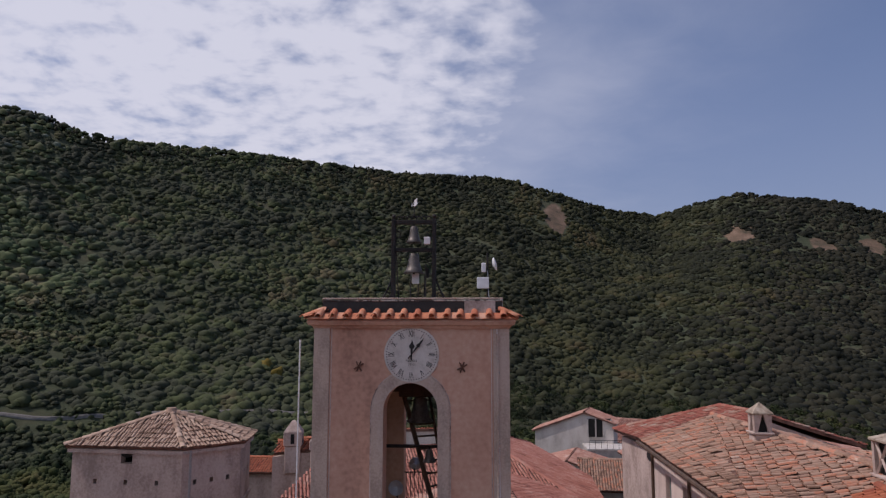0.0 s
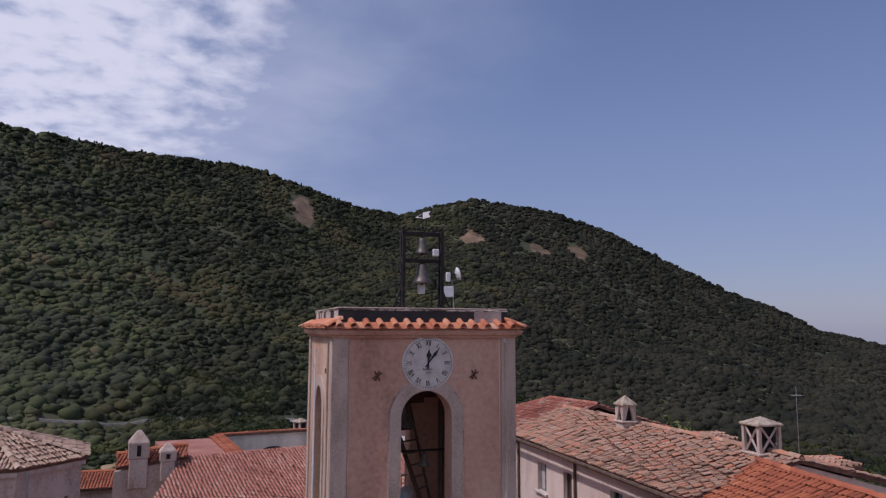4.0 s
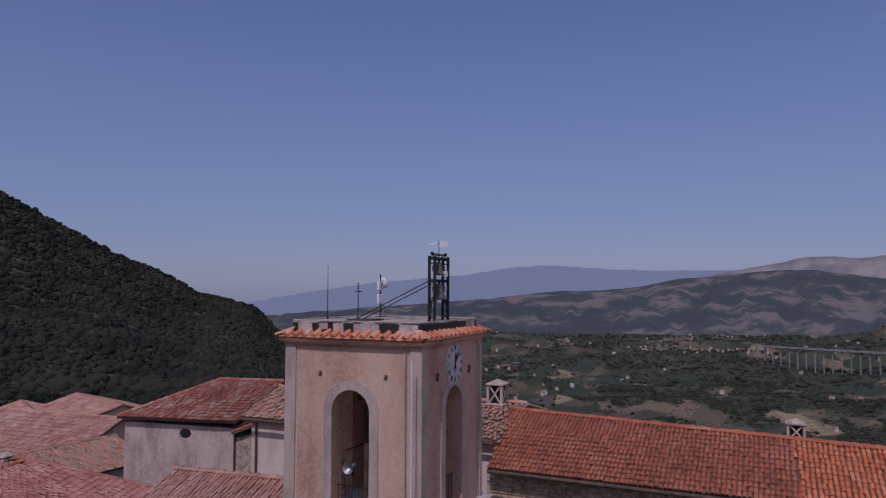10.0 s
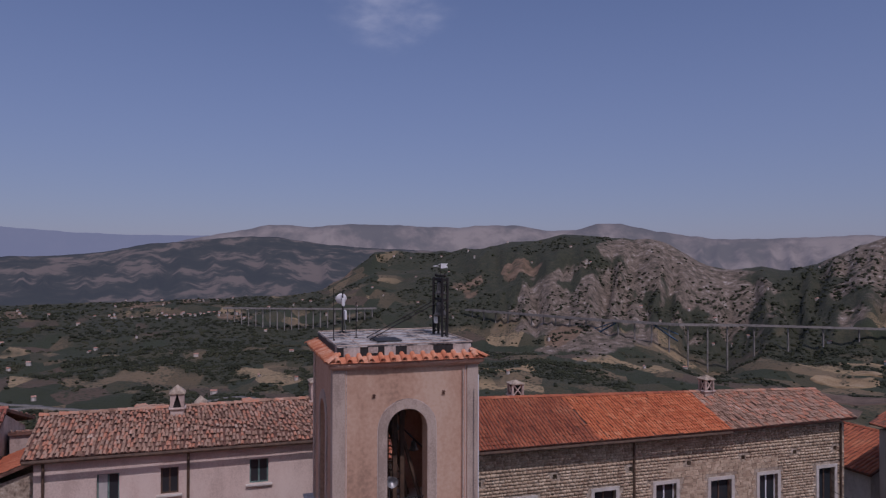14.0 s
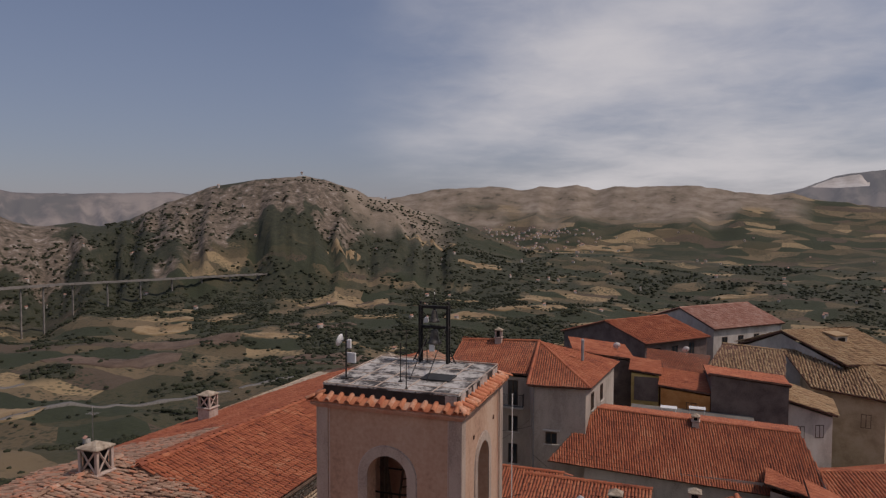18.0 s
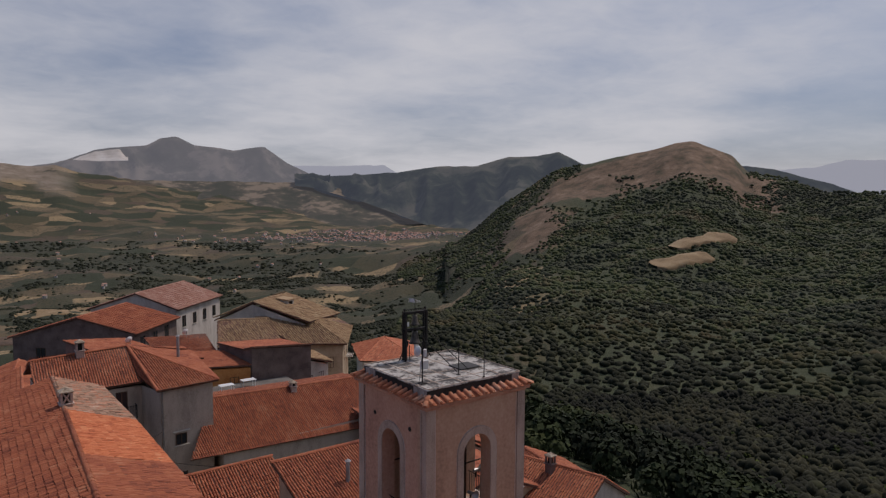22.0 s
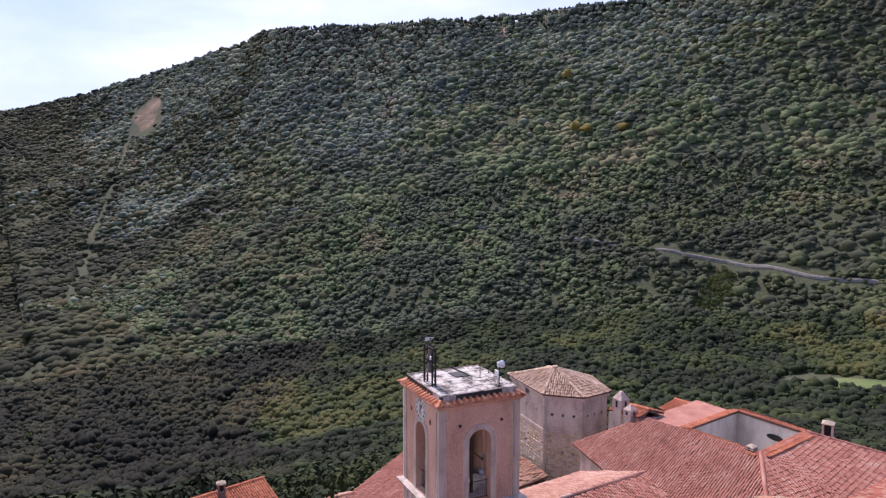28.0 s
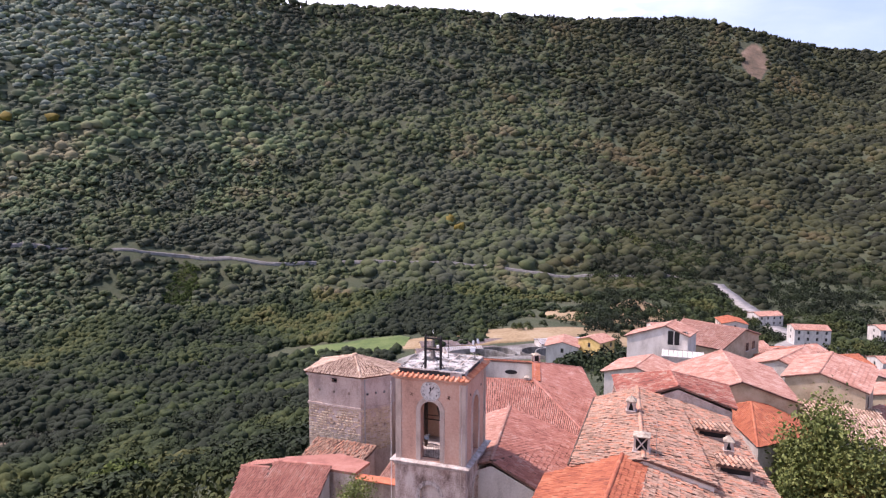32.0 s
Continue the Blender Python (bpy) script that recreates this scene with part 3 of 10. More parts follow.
# first ridge seen from the village: bearing, distance, height
RIDGE_EAST = [(0, 1030, 252), (1.7, 1040, 249), (4.5, 1055, 236), (8.1, 1085, 220), (10.8, 1120, 213), (13.8, 1148, 208), (16.4, 1152, 222), (20.1, 1158, 236), (23.2, 1176, 229), (26.8, 1198, 215),
         (30.6, 1225, 190), (35, 1250, 140), (37.7, 1275, 109), (40.5, 1297, 76), (43.3, 1325, 50), (46.1, 1350, 14), (50.2, 1395, -10), (52.8, 1500, -70), (58, 2300, -122), (66, 2400, -122), (80, 2400, -120), (94, 2450, -116), (98, 2500, -90), (100.5, 2600, -20), (102, 2650, 35), (104, 2650, 46), (107.2, 2600, 42), (109.8, 2500, 57), (113, 2450, 72), (116, 2400, 88), (118.9, 2350, 97), (121.5, 2350, 88), (124.6, 2320, 80), (126.2, 2300, 64), (128.3, 2280, 40), (130.6, 2280, 14), (132.4, 2300, -2)]
RIDGE_WEST = [(134.4, 2350, -16), (136.1, 2300, -4), (138.8, 2280, 60), (141.1, 2250, 90), (143.7, 2220, 118), (145.6, 2200, 135), (147.3, 2200, 140), (149.2, 2200, 146), (151.1, 2200, 132), (152.4, 2220, 112), (154.2, 2250, 88),
         (156.6, 2350, 62), (159.4, 2450, 25), (162, 2400, 0), (167, 2300, -90), (180, 2200, -120), (200, 2200, -140), (212, 1900, -140), (218, 1700, -105), (222, 1620, -10), (226, 1600, 66), (228.8, 1600, 84), (231, 1600, 100),
         (233.1, 1600, 112), (235.2, 1600, 129), (236.6, 1600, 135), (238, 1600, 120), (239.5, 1590, 97), (240.5, 1580, 64), (243.2, 1560, 50), (246, 1500, 22), (250, 1420, 26), (254, 1400, 66), (258, 1400, 103), (262, 1400, 138),
         (267, 1400, 172), (272, 1300, 208), (277, 1150, 229), (279.3, 1080, 231), (280.6, 1040, 240), (284, 960, 233), (294, 890, 231), (304, 860, 236), (312, 850, 241), (317, 850, 250), (322, 848, 257), (325, 846, 253), (328, 845, 238), (333, 858, 238), (340, 880, 242), (347, 925, 245), (352, 965, 246), (360, 1030, 252)]
RIDGE = RIDGE_EAST + RIDGE_WEST
# bare hills on the far side of the valley: bearing and height at 3.7 km
FAR_RIDGE = [(148, 40), (152, 84), (155.8, 116), (159, 144), (162.5, 166), (165.5, 175), (167.1, 171), (168.7, 186), (170.1, 178), (171.6, 195), (173, 166), (174.5, 182), (176.2, 166), (178, 182), (181.2, 183), (183.4, 151), (186, 135),
             (187.5, 146), (189, 112), (194, 50), (200, -10), (206, -70), (214, -150)]


def lattice(x, y, seed):
    """Smooth value noise on arrays."""
    xi, yi = np.floor(x).astype(np.int64), np.floor(y).astype(np.int64)
    fx, fy = x - xi, y - yi
    fx, fy = fx * fx * (3 - 2 * fx), fy * fy * (3 - 2 * fy)

    def h(a, b):
        q = (a * 374761393 + b * 668265263 + seed * 1442695041) & 0xFFFFFFFF
        q = ((q ^ (q >> 13)) * 1274126177) & 0xFFFFFFFF
        return ((q ^ (q >> 16)) & 0xFFFF) / 65535.0

    return (h(xi, yi) * (1 - fx) + h(xi + 1, yi) * fx) * (1 - fy) + (h(xi, yi + 1) * (1 - fx) + h(xi + 1, yi + 1) * fx) * fy


def fbm(x, y, scale, seed, octaves=4):
    s, a = 0.0, 0.5
    for i in range(octaves):
        s = s + a * (lattice(x / scale, y / scale, seed + i) - 0.5)
        scale, a = scale / 2.07, a * 0.52
    return s


def land(x, y):
    """Height of the ground."""
    x, y = np.asarray(x, float), np.asarray(y, float)
    r = np.hypot(x, y)
    az = np.degrees(np.arctan2(x, y)) % 360
    keys = sorted(NEAR_Z)
    k0 = (az // 45).astype(int) % 8
    f = (az % 45) / 45
    f = f * f * (3 - 2 * f)
    table = np.array([NEAR_Z[k] for k in keys], float)
    cols = np.stack([np.interp(r, NEAR_R, table[i]) for i in range(8)])
    idx = np.arange(r.size).reshape(r.shape)
    flat = cols.reshape(8, -1)
    z = flat[k0.ravel(), idx.ravel()].reshape(r.shape) * (1 - f) + flat[(k0 + 1).ravel() % 8, idx.ravel()].reshape(r.shape) * f
    ra = np.array(RIDGE, float)
    R, Z = np.interp(az, ra[:, 0], ra[:, 1]), np.interp(az, ra[:, 0], ra[:, 2])
    open_side = np.clip((np.minimum(az, 360) - 48) / 14, 0, 1) * np.clip((223 - az) / 12, 0, 1)
    start = 350 + open_side * 1000 + 160 * ((az > 215) & (az < 262))
    zv = np.where(open_side > 0.5, -168, z)
    s = np.clip((r - start) / np.maximum(R - start, 50), 0, 1)
    up = s ** (1.75 - 0.35 * open_side)
    base = z * (1 - open_side) + np.where(r > 700, -168, z) * open_side
    hill = np.where(r > start, zv + (Z - zv) * up, base)
    z = np.where(r > start, np.where(s < 0.25, base * (1 - s / 0.25) + hill * (s / 0.25), hill), base)
    beyond = np.clip(r - R, 0, None)
    z = np.where(r > R, np.maximum(Z - beyond * 0.30, -150 - 0 * Z), z)
    fr = np.array(FAR_RIDGE, float)
    FZ = np.interp(az, fr[:, 0], fr[:, 1], left=-160, right=-160)
    t = np.clip((r - 2300) / 1400, 0, 1)
    far = -168 + (FZ + 168) * t ** 1.7
    far = np.where(r > 3700, FZ - (r - 3700) * 0.25, far)
    z = np.where((az > 146) & (az < 250) & (r > 1500), np.maximum(z, far), z)
    amp = np.clip((r - 120) / 500, 0, 1)
    rim = 1 - 0.75 * np.clip(1 - np.abs(r - R) / 150, 0, 1)
    z = z + amp * rim * (fbm(x, y, 260, 5) * 46 + fbm(x, y, 70, 9) * 20)
    # gullies down the rocky hills
    rocky = np.clip((az - 104) / 8, 0, 1) * np.clip((164 - az) / 6, 0, 1) * np.clip((r - 1400) / 300, 0, 1) * np.clip((R - r) / 220, 0.08, 1) * (r < R + 300)
    fold = 1 - np.abs(2 * lattice(az / 1.5 + fbm(x, y, 300, 63) * 1.6, r / 900, 64) - 1)
    fine_fold = 1 - np.abs(2 * lattice(az / 0.55 + fbm(x, y, 120, 65) * 1.6, r / 420, 66) - 1)
    z = z + rocky * (fold - 0.5) * 44 + rocky * (fine_fold - 0.5) * 19
    bare = np.clip((az - 152) / 6, 0, 1) * np.clip((190 - az) / 5, 0, 1) * np.clip((r - 2600) / 500, 0, 1) * np.clip((3700 - r) / 500, 0.06, 1) * (r < 3900)
    z = z + bare * (1 - np.abs(2 * lattice(az / 2.3 + fbm(x, y, 500, 67) * 1.5, r / 1500, 68) - 1) - 0.5) * 26 + bare * fbm(x, y, 420, 69) * 60
    # river gorge under the steel bridge
    z = z - 55 * np.exp(-((az - 129.0) / 2.8) ** 2) * np.clip((r - 1100) / 350, 0, 1) * np.clip((2500 - r) / 300, 0, 1)
    z = z - 17 * np.exp(-((az - 95.4) / 3.8) ** 2) * np.clip((r - 1400) / 200, 0, 1) * np.clip((2000 - r) / 150, 0, 1)
    z = z + np.clip((r - 20) / 100, 0, 1) * fbm(x, y, 40, 3) * 3
    return z


def grove_mask(x, y):
    """1 inside the woods and hedges of the valley, 0 on open fields."""
    n = fbm(x, y, 210, 41) + 0.75 * fbm(x * 0.8, y * 1.25, 62, 42)
    return np.clip((n + 0.02) / 0.05, 0, 1)


def make_ground():
    NA, rings = 1200, [0.0]
    r = 4.0
    while r < 4880:
        rings.append(r)
        r *= 1.029
        r += 0.6
    rings = np.array(rings + [4890.0])
    ang = np.linspace(0, 2 * np.pi, NA, endpoint=False)
    A, Rr = np.meshgrid(ang, rings[1:])
    x, y = np.sin(A) * Rr, np.cos(A) * Rr
    z = land(x, y)
    v = np.concatenate([[[0, 0, 0]], np.stack([x, y, z], -1).reshape(-1, 3)])
    n = len(rings) - 1
    i, j = np.meshgrid(np.arange(n - 1), np.arange(NA), indexing="ij")
    a = 1 + i * NA + j
    b = 1 + i * NA + (j + 1) % NA
    f = np.stack([a, a + NA, b + NA, b], -1).reshape(-1, 4)
    me = bpy.data.meshes.new("ground")
    me.vertices.add(len(v))
    me.vertices.foreach_set("co", v.astype(np.float32).ravel())
    tri = np.stack([np.zeros(NA), 1 + np.arange(NA), 1 + (np.arange(NA) + 1) % NA], -1).astype(np.int32)
    loops = np.concatenate([f.astype(np.int32).ravel(), tri.ravel()])
    starts = np.concatenate([np.arange(len(f)) * 4, f.size + np.arange(NA) * 3]).astype(np.int32)
    me.loops.add(len(loops))
    me.loops.foreach_set("vertex_index", loops)
    me.polygons.add(len(starts))
    me.polygons.foreach_set("loop_start", starts)
    me.update(calc_edges=True)
    # land cover: red = bare rock, green = open fields, blue = earth scars
    px, py = v[:, 0], v[:, 1]
    rr, az = np.hypot(px, py), np.degrees(np.arctan2(px, py)) % 360
    cov = np.zeros((len(v), 4), np.float32)
    cov[:, 3] = 1
    cov[:, 1] = np.clip((az - 50) / 6, 0, 1) * np.clip((228 - az) / 6, 0, 1) * np.clip((rr - 110) / 60, 0, 1)

    def blot(a, d, wa, wd, k, g=1.0):
        q = ((az - a + 180) % 360 - 180) / wa
        w = (rr - d) / wd
        m = np.clip(1.5 - np.hypot(q, w) * 1.5 + fbm(px, py, 60, 17 + k) * 2.6, 0, 1) * g
        return m

    rock = blot(123.6, 2170, 4.2, 210, 0) + blot(127, 2150, 4.5, 380, 1) + blot(146, 2060, 7, 200, 2) + blot(140.5, 2000, 5, 380, 3) + blot(150, 2100, 4, 110, 5)
    rock = rock + blot(120, 1500, 5.5, 260, 10, 0.95) + blot(121.5, 1800, 4, 280, 11) + blot(130, 2000, 4, 420, 6) + blot(116, 1750, 4, 300, 7, 0.9) + blot(152, 1900, 3, 160, 9, 0.8)
    cov[:, 0] = np.clip(rock, 0, 1)
    scar = blot(5.9, 985, 1.3, 60, 20) + blot(19.9, 1040, 1.3, 30, 21) + blot(25.3, 1040, 1.7, 36, 22) + blot(28.6, 1095, 0.9, 26, 25) + blot(271.7, 1150, 1.3, 62, 23) + blot(300, 840, 0.8, 50, 24) + blot(249, 340, 3.4, 55, 26) + blot(84, 2300, 3, 130, 27) + blot(236, 1480, 8, 200, 4) + blot(229, 1400, 5.5, 210, 8) + blot(225, 1200, 3.2, 260, 8) + blot(241, 1400, 3.0, 120, 12) + blot(40, 900, 0.8, 70, 28)
    scar = scar + blot(98.8, 2585, 2.2, 110, 40) + blot(90.8, 1950, 1.6, 90, 41) + blot(75.6, 2126, 1.8, 110, 42) + blot(109.5, 2010, 2.2, 120, 43) + blot(114, 2084, 2.0, 110, 44) + blot(117.3, 1492, 1.6, 120, 45) + blot(88, 2400, 1.4, 160, 46) + blot(64, 1500, 2.0, 90, 47)
    cov[:, 2] = np.clip(scar, 0, 1)
    at = me.color_attributes.new("cover", "FLOAT_COLOR", "POINT")
    at.data.foreach_set("color", cov.ravel())
    # second cover: red = groves, green = dry grass of the bare hills
    more = np.zeros((len(v), 4), np.float32)
    more[:, 3] = 1
    steep = np.clip((az - 102) / 4, 0, 1) * np.clip((166 - az) / 4, 0, 1) * np.clip((rr - 1600 + fbm(px, py, 200, 54) * 500) / 100, 0, 1)
    more[:, 0] = np.maximum(grove_mask(px, py) * np.clip((2900 - rr) / 500, 0, 1), steep)
    dry = np.clip((az - 150) / 5, 0, 1) * np.clip((189 - az) / 2, 0, 1) * np.clip((rr - 3120 + fbm(px, py, 300, 51) * 900) / 160, 0, 1)
    dry = dry + np.clip((az - 145) / 3, 0, 1) * np.clip((162 - az) / 3, 0, 1) * np.clip((rr - 2000 + fbm(px, py, 160, 53) * 520) / 120, 0, 1)
    more[:, 1] = np.clip(dry, 0, 1)
    at = me.color_attributes.new("groves", "FLOAT_COLOR", "POINT")
    at.data.foreach_set("color", more.ravel())
    me.shade_smooth()
    g = new("ground", me)
    tagged(g, "wooded mountain slopes and dry farmed valley", "ground", kind="structure")

    m = bpy.data.materials.new("land")
    m.use_nodes = True
    N, l = m.node_tree.nodes, m.node_tree.links
    bsdf = N["Principled BSDF"]
    bsdf.inputs["Roughness"].default_value = 0.97
    pos = N.new("ShaderNodeNewGeometry").outputs["Position"]

    def noise_fac(scale, detail=6, rough=0.6):
        t = N.new("ShaderNodeTexNoise")
        t.inputs["Scale"].default_value, t.inputs["Detail"].default_value, t.inputs["Roughness"].default_value = scale, detail, rough
        l.new(pos, t.inputs["Vector"])
        return t.outputs["Fac"]

    def ramp(fac, stops, constant=False):
        c = N.new("ShaderNodeValToRGB")
        e = c.color_ramp.elements
        while len(e) < len(stops):
            e.new(0.5)
        for k, (p, col) in enumerate(stops):
            e[k].position, e[k].color = p, (*col, 1)
        if constant:
            c.color_ramp.interpolation = "CONSTANT"
        l.new(fac, c.inputs[0])
        return c.outputs[0]

    def mix(f, a, b):
        q = N.new("ShaderNodeMix")
        q.data_type = "RGBA"
        l.new(f, q.inputs["Factor"])
        l.new(a, q.inputs["A"])
        l.new(b, q.inputs["B"])
        return q.outputs["Result"]

    def calc(op, a, b):
        q = N.new("ShaderNodeMath")
        q.operation, q.use_clamp = op, True
        for k, s in enumerate((a, b)):
            if isinstance(s, (int, float)):
                q.inputs[k].default_value = s
            else:
                l.new(s, q.inputs[k])
        return q.outputs[0]

    wood = ramp(noise_fac(0.03), [(0.35, (0.034, 0.044, 0.020)), (0.5, (0.047, 0.058, 0.025)), (0.65, (0.064, 0.064, 0.031))])
    vor = N.new("ShaderNodeTexVoronoi")
    vor.inputs["Scale"].default_value, vor.inputs["Randomness"].default_value = 0.0125, 1.0
    warp = N.new("ShaderNodeVectorMath")
    warp.operation = "MULTIPLY"
    warp.inputs[1].default_value = (0.8, 1.5, 0.0)
    l.new(pos, warp.inputs[0])
    l.new(warp.outputs[0], vor.inputs["Vector"])
    sepc = N.new("ShaderNodeSeparateColor")
    l.new(vor.outputs["Color"], sepc.inputs[0])
    patch = ramp(sepc.outputs[0], [(0.0, (0.027, 0.034, 0.014)), (0.22, (0.058, 0.053, 0.026)), (0.40, (0.111, 0.083, 0.044)), (0.54, (0.029, 0.036, 0.015)), (0.66, (0.162, 0.119, 0.066)), (0.80, (0.089, 0.063, 0.041)), (0.91, (0.281, 0.204, 0.109))], True)
    dots = N.new("ShaderNodeTexVoronoi")
    dots.inputs["Scale"].default_value = 0.16
    l.new(pos, dots.inputs["Vector"])
    spot = ramp(dots.outputs["Distance"], [(0.34, (1, 1, 1)), (0.46, (0, 0, 0))])
    scrub = ramp(noise_fac(0.25, 3), [(0.4, (0.020, 0.026, 0.012)), (0.6, (0.040, 0.046, 0.022))])
    dusk = ramp(noise_fac(0.06, 8, 0.7), [(0.35, (0.020, 0.025, 0.013)), (0.5, (0.034, 0.038, 0.020)), (0.65, (0.056, 0.052, 0.030))])
    second = N.new("ShaderNodeVertexColor")
    second.layer_name = "groves"
    sep2 = N.new("ShaderNodeSeparateColor")
    l.new(second.outputs["Color"], sep2.inputs[0])
    sparse = ramp(noise_fac(0.012, 5), [(0.40, (0, 0, 0)), (0.56, (1, 1, 1))])
    farm = mix(calc("MULTIPLY", spot, sparse), patch, scrub)
    farm = mix(sep2.outputs[0], farm, dusk)
    stone = ramp(noise_fac(0.045, 10, 0.74), [(0.38, (0.030, 0.034, 0.017)), (0.44, (0.095, 0.074, 0.052)), (0.53, (0.165, 0.128, 0.096)), (0.59, (0.22, 0.18, 0.142)), (0.66, (0.42, 0.385, 0.35))])
    earth = ramp(noise_fac(0.03, 9, 0.68), [(0.34, (0.045, 0.045, 0.022)), (0.45, (0.115, 0.080, 0.048)), (0.56, (0.18, 0.118, 0.075)), (0.68, (0.27, 0.195, 0.135))])
    grass = ramp(noise_fac(0.012, 10, 0.66), [(0.34, (0.060, 0.056, 0.036)), (0.41, (0.17, 0.135, 0.098)), (0.52, (0.225, 0.18, 0.135)), (0.64, (0.28, 0.235, 0.185))])
    cover = N.new("ShaderNodeVertexColor")
    cover.layer_name = "cover"
    sp = N.new("ShaderNodeSeparateColor")
    l.new(cover.outputs["Color"], sp.inputs[0])
    edge = noise_fac(0.02, 8, 0.65)

    def rough_mask(chan):
        q = N.new("ShaderNodeMapRange")
        q.inputs[1].default_value, q.inputs[2].default_value = 0.42, 0.60
        add = N.new("ShaderNodeMath")
        add.operation = "MULTIPLY_ADD"
        l.new(edge, add.inputs[0])
        add.inputs[1].default_value = 0.9
        sub = N.new("ShaderNodeMath")
        sub.operation = "SUBTRACT"
        l.new(sp.outputs[chan], sub.inputs[0])
        sub.inputs[1].default_value = 0.42
        l.new(sub.outputs[0], add.inputs[2])
        l.new(add.outputs[0], q.inputs[0])
        return q.outputs[0]

    col = mix(sp.outputs[1], wood, farm)
    col = mix(sep2.outputs[1], col, grass)
    col = mix(rough_mask(0), col, stone)
    col = mix(rough_mask(2), col, earth)
    l.new(col, bsdf.inputs["Base Color"])
    bp = N.new("ShaderNodeBump")
    bp.inputs["Strength"].default_value, bp.inputs["Distance"].default_value = 0.6, 3.0
    l.new(noise_fac(0.09, 8, 0.7), bp.inputs["Height"])
    l.new(bp.outputs[0], bsdf.inputs["Normal"])
    me.materials.append(m)
    return g, cov, v


GROUND, COVER, GROUND_V = make_ground()


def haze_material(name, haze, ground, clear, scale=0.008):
    """Far hills with haze imitated by emission: mostly glow, with some of the hills' sunlit relief."""
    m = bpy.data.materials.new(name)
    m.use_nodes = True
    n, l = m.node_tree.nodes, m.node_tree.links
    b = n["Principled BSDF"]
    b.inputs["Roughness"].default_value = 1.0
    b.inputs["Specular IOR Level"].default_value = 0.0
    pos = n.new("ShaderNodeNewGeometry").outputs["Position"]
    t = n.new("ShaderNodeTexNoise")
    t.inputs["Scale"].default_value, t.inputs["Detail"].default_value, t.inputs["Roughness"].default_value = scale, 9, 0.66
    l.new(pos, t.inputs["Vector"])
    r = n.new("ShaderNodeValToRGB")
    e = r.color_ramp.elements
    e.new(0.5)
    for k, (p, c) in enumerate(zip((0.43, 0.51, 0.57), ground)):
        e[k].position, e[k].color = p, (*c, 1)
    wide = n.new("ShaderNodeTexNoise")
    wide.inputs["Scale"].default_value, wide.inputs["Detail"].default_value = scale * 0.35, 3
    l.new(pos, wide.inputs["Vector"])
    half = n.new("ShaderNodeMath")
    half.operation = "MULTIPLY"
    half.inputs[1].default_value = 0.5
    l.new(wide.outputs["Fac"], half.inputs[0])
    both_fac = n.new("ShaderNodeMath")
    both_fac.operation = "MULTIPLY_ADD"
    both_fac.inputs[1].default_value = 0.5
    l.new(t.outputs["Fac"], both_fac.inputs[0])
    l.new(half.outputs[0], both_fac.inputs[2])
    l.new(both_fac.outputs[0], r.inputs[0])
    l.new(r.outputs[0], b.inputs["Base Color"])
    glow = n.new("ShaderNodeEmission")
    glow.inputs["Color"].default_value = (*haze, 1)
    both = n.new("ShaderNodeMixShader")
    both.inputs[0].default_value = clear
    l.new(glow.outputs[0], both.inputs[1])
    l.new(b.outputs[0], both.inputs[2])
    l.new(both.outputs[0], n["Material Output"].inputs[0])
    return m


def far_range(label, crest, R, depth, low, mat, rough, seed, foot=None, count=15):
    """A range on the horizon: crest as (bearing, elevation), falling towards the viewer over its depth."""
    a0, a1 = crest[0][0], crest[-1][0]
    az = np.linspace(a0, a1, max(8, int((a1 - a0) / 0.2)))
    el = np.interp(az, [a for a, _ in crest], [b for _, b in crest]) + fbm(az * 10, az * 0 + 7, 8, seed) * 0.14
    top = 20 + R * np.tan(np.radians(el))
    rows = np.linspace(0, 1, count)
    reach = depth if isinstance(depth, (int, float)) else np.interp(az, [a for a, _ in depth], [b for _, b in depth])
    if foot:
        low = 20 + (R - reach) * np.tan(np.radians(np.interp(az, [a for a, _ in foot], [b for _, b in foot])))
    else:
        low = np.full(len(az), low)
    A, T = np.meshgrid(np.radians(az), rows)
    D = R - reach * T
    z = low[None] + (top - low)[None] * (1 - T) ** 1.25
    X, Y = np.sin(A) * D, np.cos(A) * D
    fold = 1 - np.abs(2 * lattice(np.degrees(A) / 1.3 + fbm(X, Y, 500, seed + 3) * 1.4, T * 2.2, seed + 5) - 1)
    z = z + ((fold - 0.6) * rough + fbm(X, Y, 260, seed + 8) * rough * 0.8) * np.clip(T * 4, 0, 1) * np.clip((1 - T) * 3, 0, 1)
    k = len(az)
    v = np.concatenate([np.stack([X, Y, z], -1).reshape(-1, 3), np.stack([np.sin(A[0]) * R * 1.02, np.cos(A[0]) * R * 1.02, low - 60], -1)])
    i, j = np.meshgrid(np.arange(count - 1), np.arange(k - 1), indexing="ij")
    q = (i * k + j).ravel()
    back = count * k + np.arange(k - 1)
    c = np.arange(k - 1)
    f = np.concatenate([np.stack([q, q + k, q + k + 1, q + 1], -1), np.stack([c, c + 1, back + 1, back], -1)])
    o = stuff_part("backdrop", v, f, mat, None, "", True)
    return tagged(o, label, "backdrop", kind="structure")


